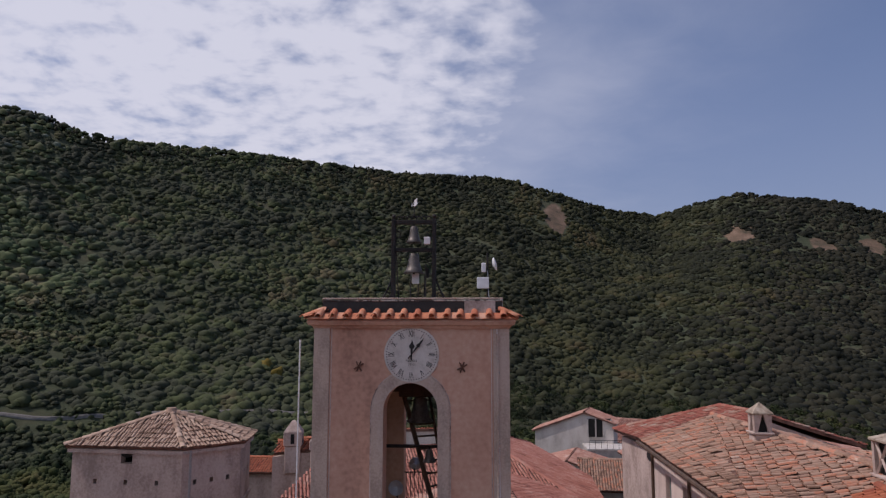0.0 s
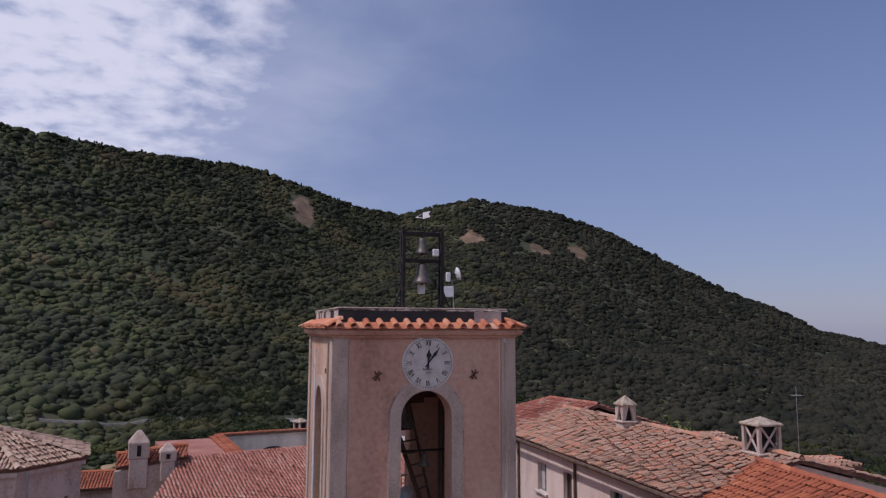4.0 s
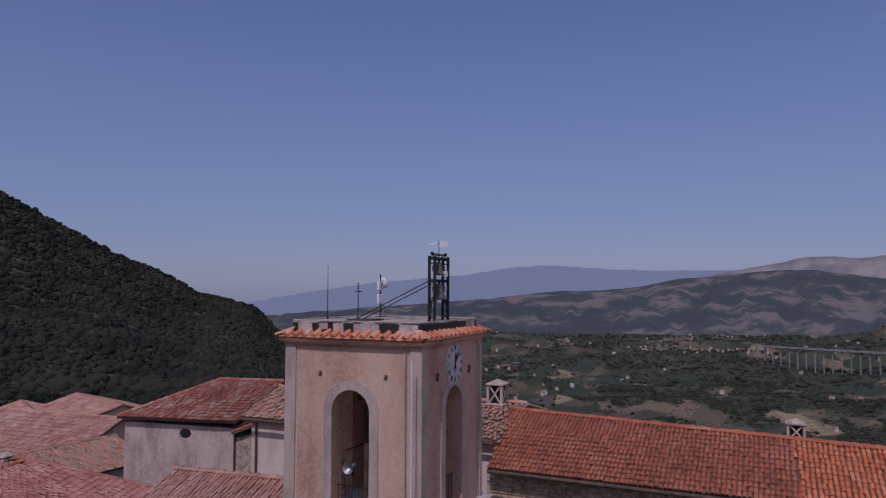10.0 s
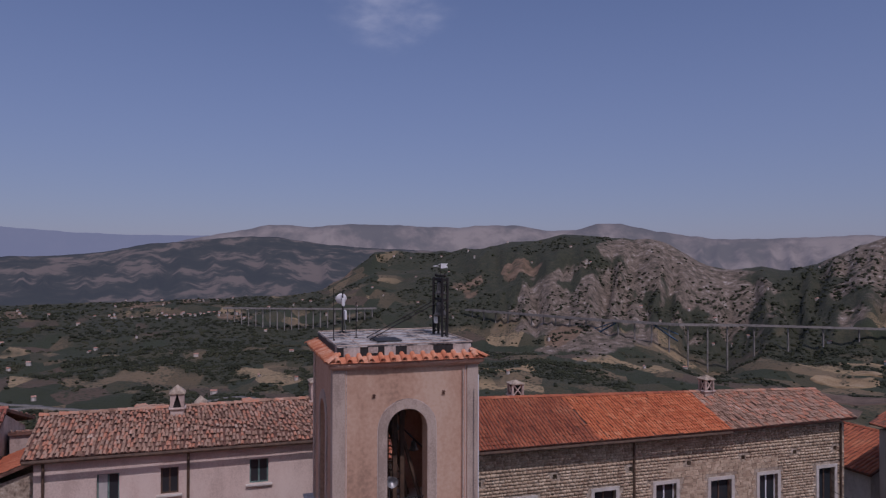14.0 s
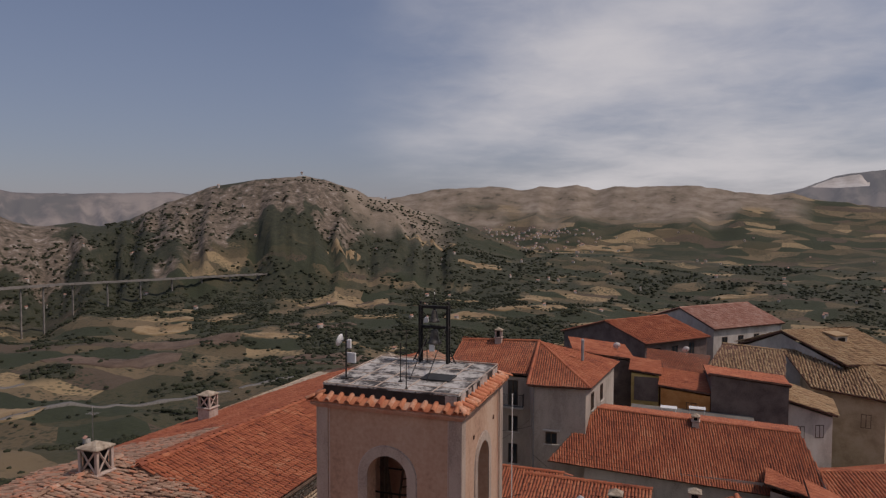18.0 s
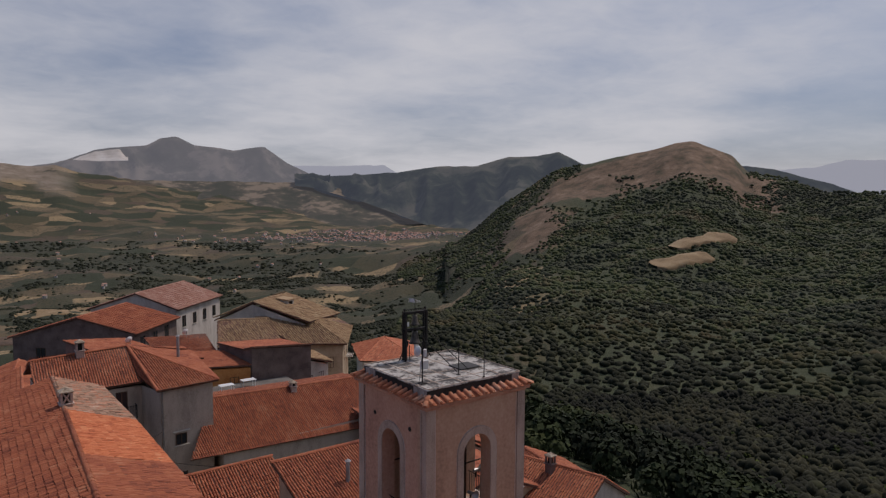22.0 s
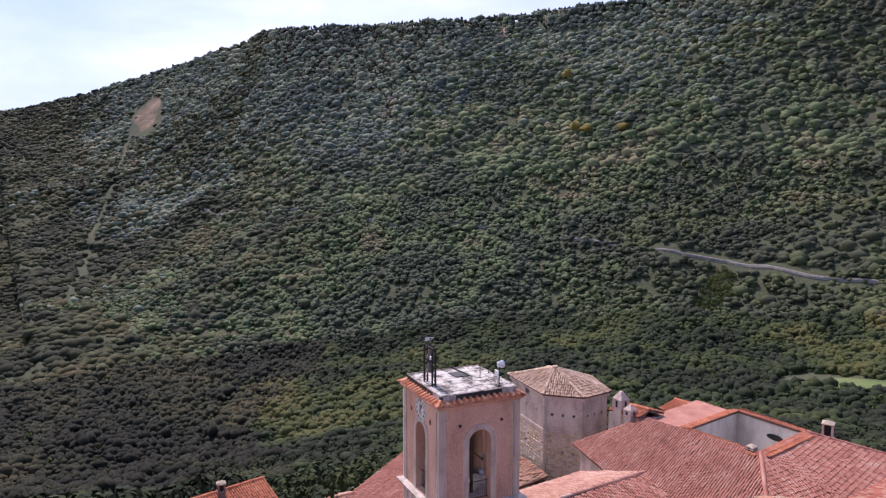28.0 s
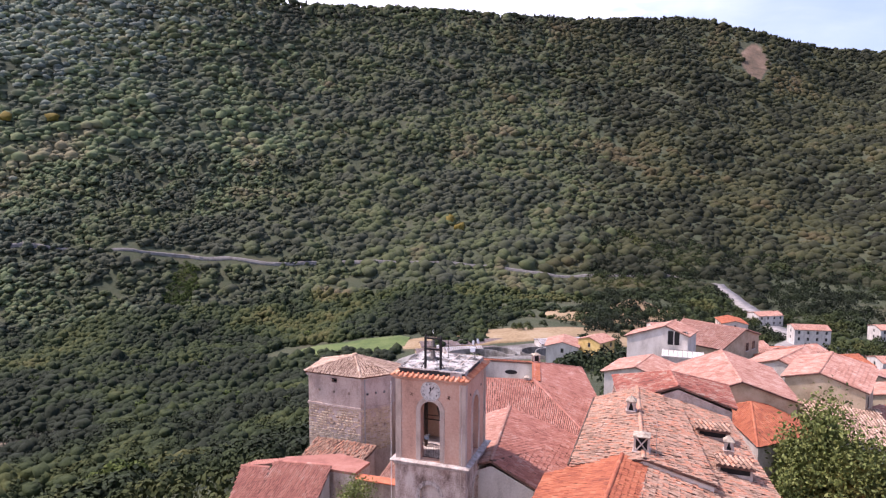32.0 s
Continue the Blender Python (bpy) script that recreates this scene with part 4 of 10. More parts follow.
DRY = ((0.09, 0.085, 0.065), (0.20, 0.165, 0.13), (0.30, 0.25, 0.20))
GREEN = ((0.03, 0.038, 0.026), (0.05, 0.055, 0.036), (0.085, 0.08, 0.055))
# First colour of each is haze painted in as emission; no air is modelled.
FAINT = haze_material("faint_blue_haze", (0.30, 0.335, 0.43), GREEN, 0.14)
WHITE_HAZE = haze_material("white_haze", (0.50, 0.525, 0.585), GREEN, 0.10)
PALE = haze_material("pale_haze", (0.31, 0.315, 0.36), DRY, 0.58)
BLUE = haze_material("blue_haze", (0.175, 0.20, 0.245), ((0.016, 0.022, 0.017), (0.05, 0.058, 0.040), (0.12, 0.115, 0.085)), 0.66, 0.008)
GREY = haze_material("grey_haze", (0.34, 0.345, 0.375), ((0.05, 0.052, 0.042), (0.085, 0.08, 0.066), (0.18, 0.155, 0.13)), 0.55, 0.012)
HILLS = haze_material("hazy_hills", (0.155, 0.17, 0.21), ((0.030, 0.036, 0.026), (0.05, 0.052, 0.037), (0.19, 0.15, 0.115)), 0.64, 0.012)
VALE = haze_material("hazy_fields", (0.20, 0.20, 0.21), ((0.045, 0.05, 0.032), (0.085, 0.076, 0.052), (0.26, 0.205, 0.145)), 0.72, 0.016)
# Pale stone dust with the same painted haze glow mixed in.
QUARRY = haze_material("hazy_quarry_dust", (0.42, 0.40, 0.39), ((0.42, 0.38, 0.34), (0.60, 0.56, 0.52), (0.75, 0.72, 0.68)), 0.70)
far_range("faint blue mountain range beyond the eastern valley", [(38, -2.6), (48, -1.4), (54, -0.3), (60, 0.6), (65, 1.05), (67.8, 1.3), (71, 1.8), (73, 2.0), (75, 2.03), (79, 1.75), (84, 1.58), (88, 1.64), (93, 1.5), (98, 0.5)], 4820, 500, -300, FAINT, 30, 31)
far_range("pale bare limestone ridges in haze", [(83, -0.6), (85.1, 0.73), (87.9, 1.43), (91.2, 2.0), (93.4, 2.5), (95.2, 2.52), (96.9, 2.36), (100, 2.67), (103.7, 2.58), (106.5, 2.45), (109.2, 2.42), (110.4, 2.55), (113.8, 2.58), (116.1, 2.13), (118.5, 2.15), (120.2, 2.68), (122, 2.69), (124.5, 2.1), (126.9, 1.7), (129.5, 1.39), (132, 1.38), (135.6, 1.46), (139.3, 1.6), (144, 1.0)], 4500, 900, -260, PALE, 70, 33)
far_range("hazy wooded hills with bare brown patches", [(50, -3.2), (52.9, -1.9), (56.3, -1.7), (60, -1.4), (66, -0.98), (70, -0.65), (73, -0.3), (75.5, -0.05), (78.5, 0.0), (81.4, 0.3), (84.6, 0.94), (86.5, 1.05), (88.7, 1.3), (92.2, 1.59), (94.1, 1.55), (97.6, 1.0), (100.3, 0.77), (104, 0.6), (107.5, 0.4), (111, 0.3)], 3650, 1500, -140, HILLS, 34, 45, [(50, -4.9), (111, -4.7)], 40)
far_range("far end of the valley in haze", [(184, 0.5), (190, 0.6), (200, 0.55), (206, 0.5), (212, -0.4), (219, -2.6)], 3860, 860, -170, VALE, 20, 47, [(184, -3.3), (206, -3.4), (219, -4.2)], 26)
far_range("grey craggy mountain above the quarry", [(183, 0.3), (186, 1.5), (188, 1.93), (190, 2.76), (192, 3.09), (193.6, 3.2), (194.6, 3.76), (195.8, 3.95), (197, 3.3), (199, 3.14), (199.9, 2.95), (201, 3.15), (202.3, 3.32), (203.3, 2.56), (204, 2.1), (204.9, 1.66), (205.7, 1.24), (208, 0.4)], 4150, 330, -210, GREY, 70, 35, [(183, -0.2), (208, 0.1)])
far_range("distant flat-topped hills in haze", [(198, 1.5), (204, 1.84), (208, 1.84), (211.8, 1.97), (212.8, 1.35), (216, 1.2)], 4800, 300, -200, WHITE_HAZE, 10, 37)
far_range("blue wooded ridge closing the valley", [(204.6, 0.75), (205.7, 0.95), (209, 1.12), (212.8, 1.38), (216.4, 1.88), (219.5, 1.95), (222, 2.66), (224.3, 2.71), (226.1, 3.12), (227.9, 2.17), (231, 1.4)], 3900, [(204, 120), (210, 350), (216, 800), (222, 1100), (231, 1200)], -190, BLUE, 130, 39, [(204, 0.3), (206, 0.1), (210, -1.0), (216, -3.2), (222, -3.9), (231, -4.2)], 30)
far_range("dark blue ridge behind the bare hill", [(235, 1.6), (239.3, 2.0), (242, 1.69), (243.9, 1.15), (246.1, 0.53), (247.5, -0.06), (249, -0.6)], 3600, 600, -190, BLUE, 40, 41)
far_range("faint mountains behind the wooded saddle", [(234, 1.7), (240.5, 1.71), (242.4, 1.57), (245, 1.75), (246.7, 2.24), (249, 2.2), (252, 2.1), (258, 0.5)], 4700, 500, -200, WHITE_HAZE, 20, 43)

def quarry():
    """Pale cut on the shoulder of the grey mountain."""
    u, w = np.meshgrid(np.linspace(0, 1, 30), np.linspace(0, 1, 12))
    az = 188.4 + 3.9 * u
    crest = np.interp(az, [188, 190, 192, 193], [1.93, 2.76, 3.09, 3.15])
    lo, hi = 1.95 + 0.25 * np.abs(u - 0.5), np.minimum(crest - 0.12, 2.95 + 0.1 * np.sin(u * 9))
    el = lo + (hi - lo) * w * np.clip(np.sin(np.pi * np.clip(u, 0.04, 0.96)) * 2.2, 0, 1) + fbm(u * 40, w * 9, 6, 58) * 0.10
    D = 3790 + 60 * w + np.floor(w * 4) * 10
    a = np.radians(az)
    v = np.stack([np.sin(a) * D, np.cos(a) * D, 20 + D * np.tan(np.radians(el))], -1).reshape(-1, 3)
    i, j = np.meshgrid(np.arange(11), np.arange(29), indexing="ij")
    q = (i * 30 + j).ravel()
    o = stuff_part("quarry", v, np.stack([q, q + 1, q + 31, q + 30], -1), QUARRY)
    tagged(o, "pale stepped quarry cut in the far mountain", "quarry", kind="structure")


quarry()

# ---------------------------------------------------------------- woods
def blob(level, rnd, rough=0.72):
    """A ragged crown of unit size."""
    bm = bmesh.new()
    bmesh.ops.create_icosphere(bm, subdivisions=level, radius=1)
    for v in bm.verts:
        k = 0.94 - rough / 2 + rough * rnd.random()
        v.co = v.co * k
        v.co.z = v.co.z * 0.85 + 0.25
    low = [f for f in bm.faces if sum(v.co.z for v in f.verts) / 3 < -0.28]
    bmesh.ops.delete(bm, geom=low, context="FACES")
    bm.verts.index_update()
    pts = np.array([v.co[:] for v in bm.verts])
    fs = np.array([[v.index for v in f.verts] for f in bm.faces])
    bm.free()
    return pts, fs


def crowns(name, xy, size, level, mat, label, seed, tall=1.0, kinds=7, sink=0.25, lobes=1, rough=0.72):
    """Ragged crowns; with lobes, each tree is a cluster of smaller rounded masses."""
    rnd = random.Random(seed)
    rs = np.random.RandomState(seed)
    shapes = [blob(level, rnd, rough) for _ in range(kinds)]
    z = land(xy[:, 0], xy[:, 1])
    if lobes > 1:
        n = len(xy)
        a, d = rs.uniform(0, 6.28, (n, lobes)), rs.uniform(0.35, 0.8, (n, lobes))
        d[:, 0] = 0
        lift = rs.uniform(-0.15, 0.45, (n, lobes))
        lift[:, 0] = 0.55
        xy = np.stack([xy[:, 0][:, None] + np.cos(a) * d * size[:, None], xy[:, 1][:, None] + np.sin(a) * d * size[:, None]], -1).reshape(-1, 2)
        z = (z[:, None] + lift * size[:, None] * tall).ravel()
        size = (size[:, None] * rs.uniform(0.42, 0.78, (n, lobes))).ravel()
    V, F, base = [], [], 0
    pick = rs.randint(0, kinds, len(xy))
    for k, (pts, fs) in enumerate(shapes):
        s = np.where(pick == k)[0]
        if not len(s):
            continue
        a = rs.uniform(0, 6.28, len(s))
        c, q = np.cos(a), np.sin(a)
        sz = size[s]
        hz = sz * tall * rs.uniform(0.75, 1.25, len(s))
        x = (pts[None, :, 0] * c[:, None] - pts[None, :, 1] * q[:, None]) * sz[:, None] + xy[s, 0][:, None]
        y = (pts[None, :, 0] * q[:, None] + pts[None, :, 1] * c[:, None]) * sz[:, None] + xy[s, 1][:, None]
        w = pts[None, :, 2] * hz[:, None] + (z[s] - sz * sink)[:, None] + hz[:, None] * 0.3
        V.append(np.stack([x, y, w], -1).reshape(-1, 3))
        F.append((fs[None] + (base + np.arange(len(s)) * len(pts))[:, None, None]).reshape(-1, 3))
        base += len(s) * len(pts)
    o = stuff_part(name, np.concatenate(V), np.concatenate(F), mat, None, "", True)
    return tagged(o, label, "trees", kind="stuff")


def leaf_crowns(name, xy, size, mat, label, seed, quads=64):
    """Crowns made of many leaf sprays, for the nearest slope."""
    rs = np.random.RandomState(seed)
    n = len(xy)
    z = land(xy[:, 0], xy[:, 1])
    d = rs.normal(0, 1, (n, quads, 3))
    d /= np.linalg.norm(d, axis=2)[:, :, None]
    d[:, :, 2] = np.abs(d[:, :, 2]) * 1.0 - 0.15
    c = d * rs.uniform(0.72, 1.06, (n, quads, 1)) * size[:, None, None] * (1, 1, 1.35)
    c[:, :, 0] += xy[:, 0][:, None]
    c[:, :, 1] += xy[:, 1][:, None]
    c[:, :, 2] += (z + size * 0.6)[:, None]
    u = np.cross(d, rs.normal(0, 1, (n, quads, 3))) + d * rs.normal(0, 0.22, (n, quads, 1))
    u /= np.linalg.norm(u, axis=2)[:, :, None]
    w = np.cross(d + rs.normal(0, 0.25, d.shape), u)
    w /= np.linalg.norm(w, axis=2)[:, :, None]
    k = size[:, None, None] * rs.uniform(0.13, 0.27, (n, quads, 1)) * (64 / quads) ** 0.3
    v = np.stack([c - u * k, c + w * k * 0.8, c + u * k, c - w * k * 0.8], 2).reshape(-1, 3)
    o = stuff_part(name, v, np.arange(len(v)).reshape(-1, 4), mat)
    return tagged(o, label, "trees", kind="stuff")


def leaf_material(name, stops, low=0.03, rnd=0.36):
    m = bpy.data.materials.new(name)
    m.use_nodes = True
    n, l = m.node_tree.nodes, m.node_tree.links
    b = n["Principled BSDF"]
    b.inputs["Roughness"].default_value = 0.85
    b.inputs["Specular IOR Level"].default_value = 0.2
    geo = n.new("ShaderNodeNewGeometry")
    t = n.new("ShaderNodeTexNoise")
    t.inputs["Scale"].default_value, t.inputs["Detail"].default_value = low, 4
    l.new(geo.outputs["Position"], t.inputs["Vector"])
    t2 = n.new("ShaderNodeTexNoise")
    t2.inputs["Scale"].default_value, t2.inputs["Detail"].default_value = 1.3, 5
    l.new(geo.outputs["Position"], t2.inputs["Vector"])
    t3 = n.new("ShaderNodeTexNoise")
    t3.inputs["Scale"].default_value, t3.inputs["Detail"].default_value = low * 0.3, 5
    l.new(geo.outputs["Position"], t3.inputs["Vector"])
    wide = n.new("ShaderNodeMath")
    wide.operation = "MULTIPLY_ADD"
    l.new(t.outputs["Fac"], wide.inputs[0])
    wide.inputs[1].default_value = 2.5
    wide2 = n.new("ShaderNodeMath")
    wide2.operation = "MULTIPLY_ADD"
    l.new(t3.outputs["Fac"], wide2.inputs[0])
    wide2.inputs[1].default_value, wide2.inputs[2].default_value = 2.3, -1.9
    l.new(wide2.outputs[0], wide.inputs[2])
    a = n.new("ShaderNodeMath")
    a.operation = "MULTIPLY_ADD"
    l.new(geo.outputs["Random Per Island"], a.inputs[0])
    a.inputs[1].default_value = rnd
    a.inputs[2].default_value = 0.0
    l.new(wide.outputs[0], a.inputs[2])
    c = n.new("ShaderNodeMath")
    c.operation = "MULTIPLY_ADD"
    l.new(t2.outputs["Fac"], c.inputs[0])
    c.inputs[1].default_value = 0.35
    l.new(a.outputs[0], c.inputs[2])
    d = n.new("ShaderNodeMath")
    d.operation = "DIVIDE"
    l.new(c.outputs[0], d.inputs[0])
    d.inputs[1].default_value = 1.9
    r = n.new("ShaderNodeValToRGB")
    e = r.color_ramp.elements
    while len(e) < len(stops):
        e.new(0.5)
    for k, (p, col) in enumerate(stops):
        e[k].position, e[k].color = p, (*col, 1)
    l.new(d.outputs[0], r.inputs[0])
    l.new(r.outputs[0], b.inputs["Base Color"])
    bp = n.new("ShaderNodeBump")
    bp.inputs["Strength"].default_value, bp.inputs["Distance"].default_value = 0.35, 0.9
    l.new(t2.outputs["Fac"], bp.inputs["Height"])
    l.new(bp.outputs[0], b.inputs["Normal"])
    return m


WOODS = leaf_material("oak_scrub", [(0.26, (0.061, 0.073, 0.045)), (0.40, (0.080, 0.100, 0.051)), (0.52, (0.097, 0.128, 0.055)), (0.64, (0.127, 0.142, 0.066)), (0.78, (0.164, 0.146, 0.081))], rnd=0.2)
# Darker copy of the oak scrub, dimness painted into the leaf colour.
DIMMED_WOODS = leaf_material("dimmed_scrub", [(0.26, (0.041, 0.047, 0.028)), (0.40, (0.054, 0.064, 0.030)), (0.52, (0.066, 0.082, 0.032)), (0.64, (0.087, 0.091, 0.041)), (0.78, (0.112, 0.094, 0.050))], rnd=0.2)
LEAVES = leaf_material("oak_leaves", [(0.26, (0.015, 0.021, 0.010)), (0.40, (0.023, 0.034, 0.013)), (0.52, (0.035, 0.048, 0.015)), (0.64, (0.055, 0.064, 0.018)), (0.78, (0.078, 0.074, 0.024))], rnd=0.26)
# Next two: shade of backlit slopes painted into the leaf colour.
DEEP_WOODS = leaf_material("shade_dark_scrub", [(0.26, (0.020, 0.023, 0.011)), (0.40, (0.031, 0.034, 0.015)), (0.52, (0.041, 0.045, 0.018)), (0.64, (0.056, 0.055, 0.022)), (0.78, (0.071, 0.058, 0.027))], rnd=0.2)
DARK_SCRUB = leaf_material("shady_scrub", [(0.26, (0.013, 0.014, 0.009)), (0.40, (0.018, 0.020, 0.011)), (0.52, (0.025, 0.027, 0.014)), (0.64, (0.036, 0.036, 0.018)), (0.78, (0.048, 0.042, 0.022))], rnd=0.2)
# Paler, greyer leaf tone: distance haze painted into the colour.
HIGH_WOODS = leaf_material("haze_paled_woods", [(0.26, (0.103, 0.121, 0.098)), (0.40, (0.127, 0.154, 0.114)), (0.52, (0.152, 0.183, 0.122)), (0.64, (0.181, 0.201, 0.135)), (0.78, (0.210, 0.201, 0.146))], rnd=0.2)
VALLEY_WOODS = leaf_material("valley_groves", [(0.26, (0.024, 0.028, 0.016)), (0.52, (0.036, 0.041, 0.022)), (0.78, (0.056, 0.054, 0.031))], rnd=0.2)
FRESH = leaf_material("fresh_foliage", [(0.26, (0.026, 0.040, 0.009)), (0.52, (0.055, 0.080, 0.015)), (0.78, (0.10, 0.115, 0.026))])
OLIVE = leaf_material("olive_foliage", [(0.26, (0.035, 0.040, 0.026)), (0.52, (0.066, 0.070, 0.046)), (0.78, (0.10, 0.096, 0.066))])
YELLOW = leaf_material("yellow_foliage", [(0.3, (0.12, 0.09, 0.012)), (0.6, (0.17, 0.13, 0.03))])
# Conifer tone; on the eastern flank it doubles as painted shade.
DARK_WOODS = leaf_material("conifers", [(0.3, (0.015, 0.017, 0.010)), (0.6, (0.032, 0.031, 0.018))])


def sample(n, az0, az1, r0, r1, seed):
    rs = np.random.RandomState(seed)
    a = np.radians(rs.uniform(az0, az1, n))
    r = np.sqrt(rs.uniform(r0 * r0, r1 * r1, n))
    return np.stack([np.sin(a) * r, np.cos(a) * r], -1), np.degrees(a) % 360, r, rs


def scar_at(az, r):
    m = np.zeros(len(az), bool)
    for a, d, wa, wd in ((5.9, 985, 1.1, 50), (19.9, 1040, 1.1, 22), (25.3, 1040, 1.5, 28), (28.6, 1095, 0.75, 20), (271.7, 1150, 1.2, 56)):
        q = ((az - a + 180) % 360 - 180) / wa
        m |= np.hypot(q, (r - d) / wd) + 1.5 * fbm(np.sin(np.radians(az)) * r, np.cos(np.radians(az)) * r, 40, 61) < 0.95
    return m


def ridge_r(az):
    ra = np.array(RIDGE, float)
    return np.interp(az, ra[:, 0], ra[:, 1])


ROAD = [(-900, 20), (-705, 95), (-636, 131), (-545, 198), (-478, 269), (-396, 323), (-355, 345), (-320, 371), (-269, 390), (-224, 417), (-185, 431), (-137, 447), (-84, 458), (-33, 474), (10, 477), (40, 477)]


PYLON_LINE = [(-1216, 21), (-965, -17), (-822, -39), (-594, -56)]
GRASS = [(-168, 262), (-140, 268), (-112, 274)]
FIELD_A = [(-822, -566), (-890, -560), (-958, -555)]
FIELD_B = [(-741, -537), (-790, -525), (-839, -515)]


def near_line(xy, line, w):
    m = np.zeros(len(xy), bool)
    for (x0, y0), (x1, y1) in zip(line, line[1:]):
        d = np.array([x1 - x0, y1 - y0], float)
        t = np.clip(((xy - (x0, y0)) @ d) / (d @ d), 0, 1)
        m |= np.hypot(*(xy - (x0, y0) - t[:, None] * d).T) < w
    return m


def near_road(xy, w):
    return near_line(xy, ROAD, w)


CLEARING = [(-30, 372), (0, 362), (-8, 330)]
STREET = [(40, 477), (50, 440), (57, 412), (62, 370), (68, 340), (72, 318), (58, 285), (30, 275), (-4, 262), (-30, 250)]
LANDSLIP = [(-310, 358), (-303, 340), (-297, 326)]
OLIVE_PLOT = [(-252, 120), (-225, 124), (-196, 136)]
LAWN = [(-136, 82), (-112, 78), (-92, 70), (-74, 58)]


def open_ground(xy):
    """The meadow, the works yard, the dry clearing and the streets stay free of trees."""
    x, y = xy[:, 0], xy[:, 1]
    clear = near_line(xy, CLEARING, 46) & (fbm(x, y, 14, 55) < 0.10)
    clear |= near_line(xy, STREET, 9) | ((x > 38) & (x < 160) & (y > 230) & (y < 470) & (fbm(x, y, 22, 56) < 0.04))
    clear |= near_line(xy, LANDSLIP, 9)
    return clear | near_line(xy, GRASS, 19) | near_line(xy, OLIVE_PLOT, 13) | near_line(xy, LAWN, 8) | ((x > -108) & (x < -14) & (y > 204) & (y < 286) & (y - 0.62 * x < 322))


def make_woods():
    xy, az, r, rs = sample(200000, 250, 418, 100, 1430, 11)
    keep = (r < ridge_r(az) + 15) & ~scar_at(az, r) & ~(near_road(xy, 7) & (((xy[:, 0] > -362) & (xy[:, 0] < -262)) | (xy[:, 0] > -105))) & ~near_line(xy, PYLON_LINE, 4.0) 
    keep &= ~(((az < 58) | (az > 345)) & (r < 300 + 60 * lattice(xy[:, 0] / 60, xy[:, 1] / 60, 5)))
    keep &= ~open_ground(xy) & ~((az > 300) & (r < 85))
    keep &= ~(((az < 60) & (az > 8)) & (r < 520) & (lattice(xy[:, 0] / 50, xy[:, 1] / 50, 6) < 0.5))
    xy, r, az = xy[keep], r[keep], az[keep]
    # Leaf tones picked by bearing and distance, with shade and haze painted in.
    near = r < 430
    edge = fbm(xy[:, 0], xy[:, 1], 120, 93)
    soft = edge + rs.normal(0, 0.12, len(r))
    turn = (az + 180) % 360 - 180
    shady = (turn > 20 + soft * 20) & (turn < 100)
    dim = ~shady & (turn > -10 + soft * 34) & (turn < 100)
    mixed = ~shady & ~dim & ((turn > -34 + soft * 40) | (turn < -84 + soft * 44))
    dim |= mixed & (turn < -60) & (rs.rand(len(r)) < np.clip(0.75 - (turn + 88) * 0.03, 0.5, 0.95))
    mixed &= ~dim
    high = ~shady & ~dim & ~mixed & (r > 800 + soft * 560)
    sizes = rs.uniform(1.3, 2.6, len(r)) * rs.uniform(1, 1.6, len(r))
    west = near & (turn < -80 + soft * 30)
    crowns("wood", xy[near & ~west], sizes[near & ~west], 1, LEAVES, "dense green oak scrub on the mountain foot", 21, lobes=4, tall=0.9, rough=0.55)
    # Western foot: two darker leaf tones, backlit shade painted in.
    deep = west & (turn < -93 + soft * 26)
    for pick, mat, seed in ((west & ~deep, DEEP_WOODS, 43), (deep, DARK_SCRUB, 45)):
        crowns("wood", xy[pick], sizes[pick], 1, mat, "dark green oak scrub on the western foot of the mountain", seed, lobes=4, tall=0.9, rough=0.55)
    for pick, mat, label, seed in ((~near & ~high & ~shady & ~dim & ~mixed, WOODS, "dense green woods covering the mountain", 22), (~near & high, HIGH_WOODS, "upland woods below the crest, paled for haze", 37), (~near & mixed, DIMMED_WOODS, "dimmed green woods on the mountainside", 42), (~near & dim, DEEP_WOODS, "deep green woods on the northern flank", 40), (~near & shady, DARK_WOODS, "dark green woods on the shaded flank", 38)):
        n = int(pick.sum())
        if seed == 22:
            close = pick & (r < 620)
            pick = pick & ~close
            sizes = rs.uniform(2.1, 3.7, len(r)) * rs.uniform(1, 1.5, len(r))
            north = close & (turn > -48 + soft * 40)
            for some, leaf, n0 in ((close & ~north, mat, 39), (north, DIMMED_WOODS, 46)):
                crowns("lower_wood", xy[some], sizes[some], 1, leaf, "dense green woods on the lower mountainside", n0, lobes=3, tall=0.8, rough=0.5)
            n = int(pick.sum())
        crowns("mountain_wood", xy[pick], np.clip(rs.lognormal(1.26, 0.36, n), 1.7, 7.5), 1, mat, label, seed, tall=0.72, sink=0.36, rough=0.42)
    xy, az, r, rs = sample(17000, 226, 345, 150, 430, 19)
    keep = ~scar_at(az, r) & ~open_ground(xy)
    # West of this bearing the foothill takes the shade-dark leaf colour.
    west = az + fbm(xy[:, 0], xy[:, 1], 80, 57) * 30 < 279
    for pick, mat, seed, label in ((keep & ~west, LEAVES, 29, "thick green trees at the foot of the mountain"), (keep & west, DARK_SCRUB, 30, "scrub on the western slope, darkened as if backlit")):
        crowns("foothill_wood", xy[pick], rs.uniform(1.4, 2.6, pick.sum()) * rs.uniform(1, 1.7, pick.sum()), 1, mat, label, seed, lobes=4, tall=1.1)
    # fresher shrubs, the olive plot and bushes round the lawn
    xy, az, r, rs = sample(3600, 226, 345, 75, 420, 31)
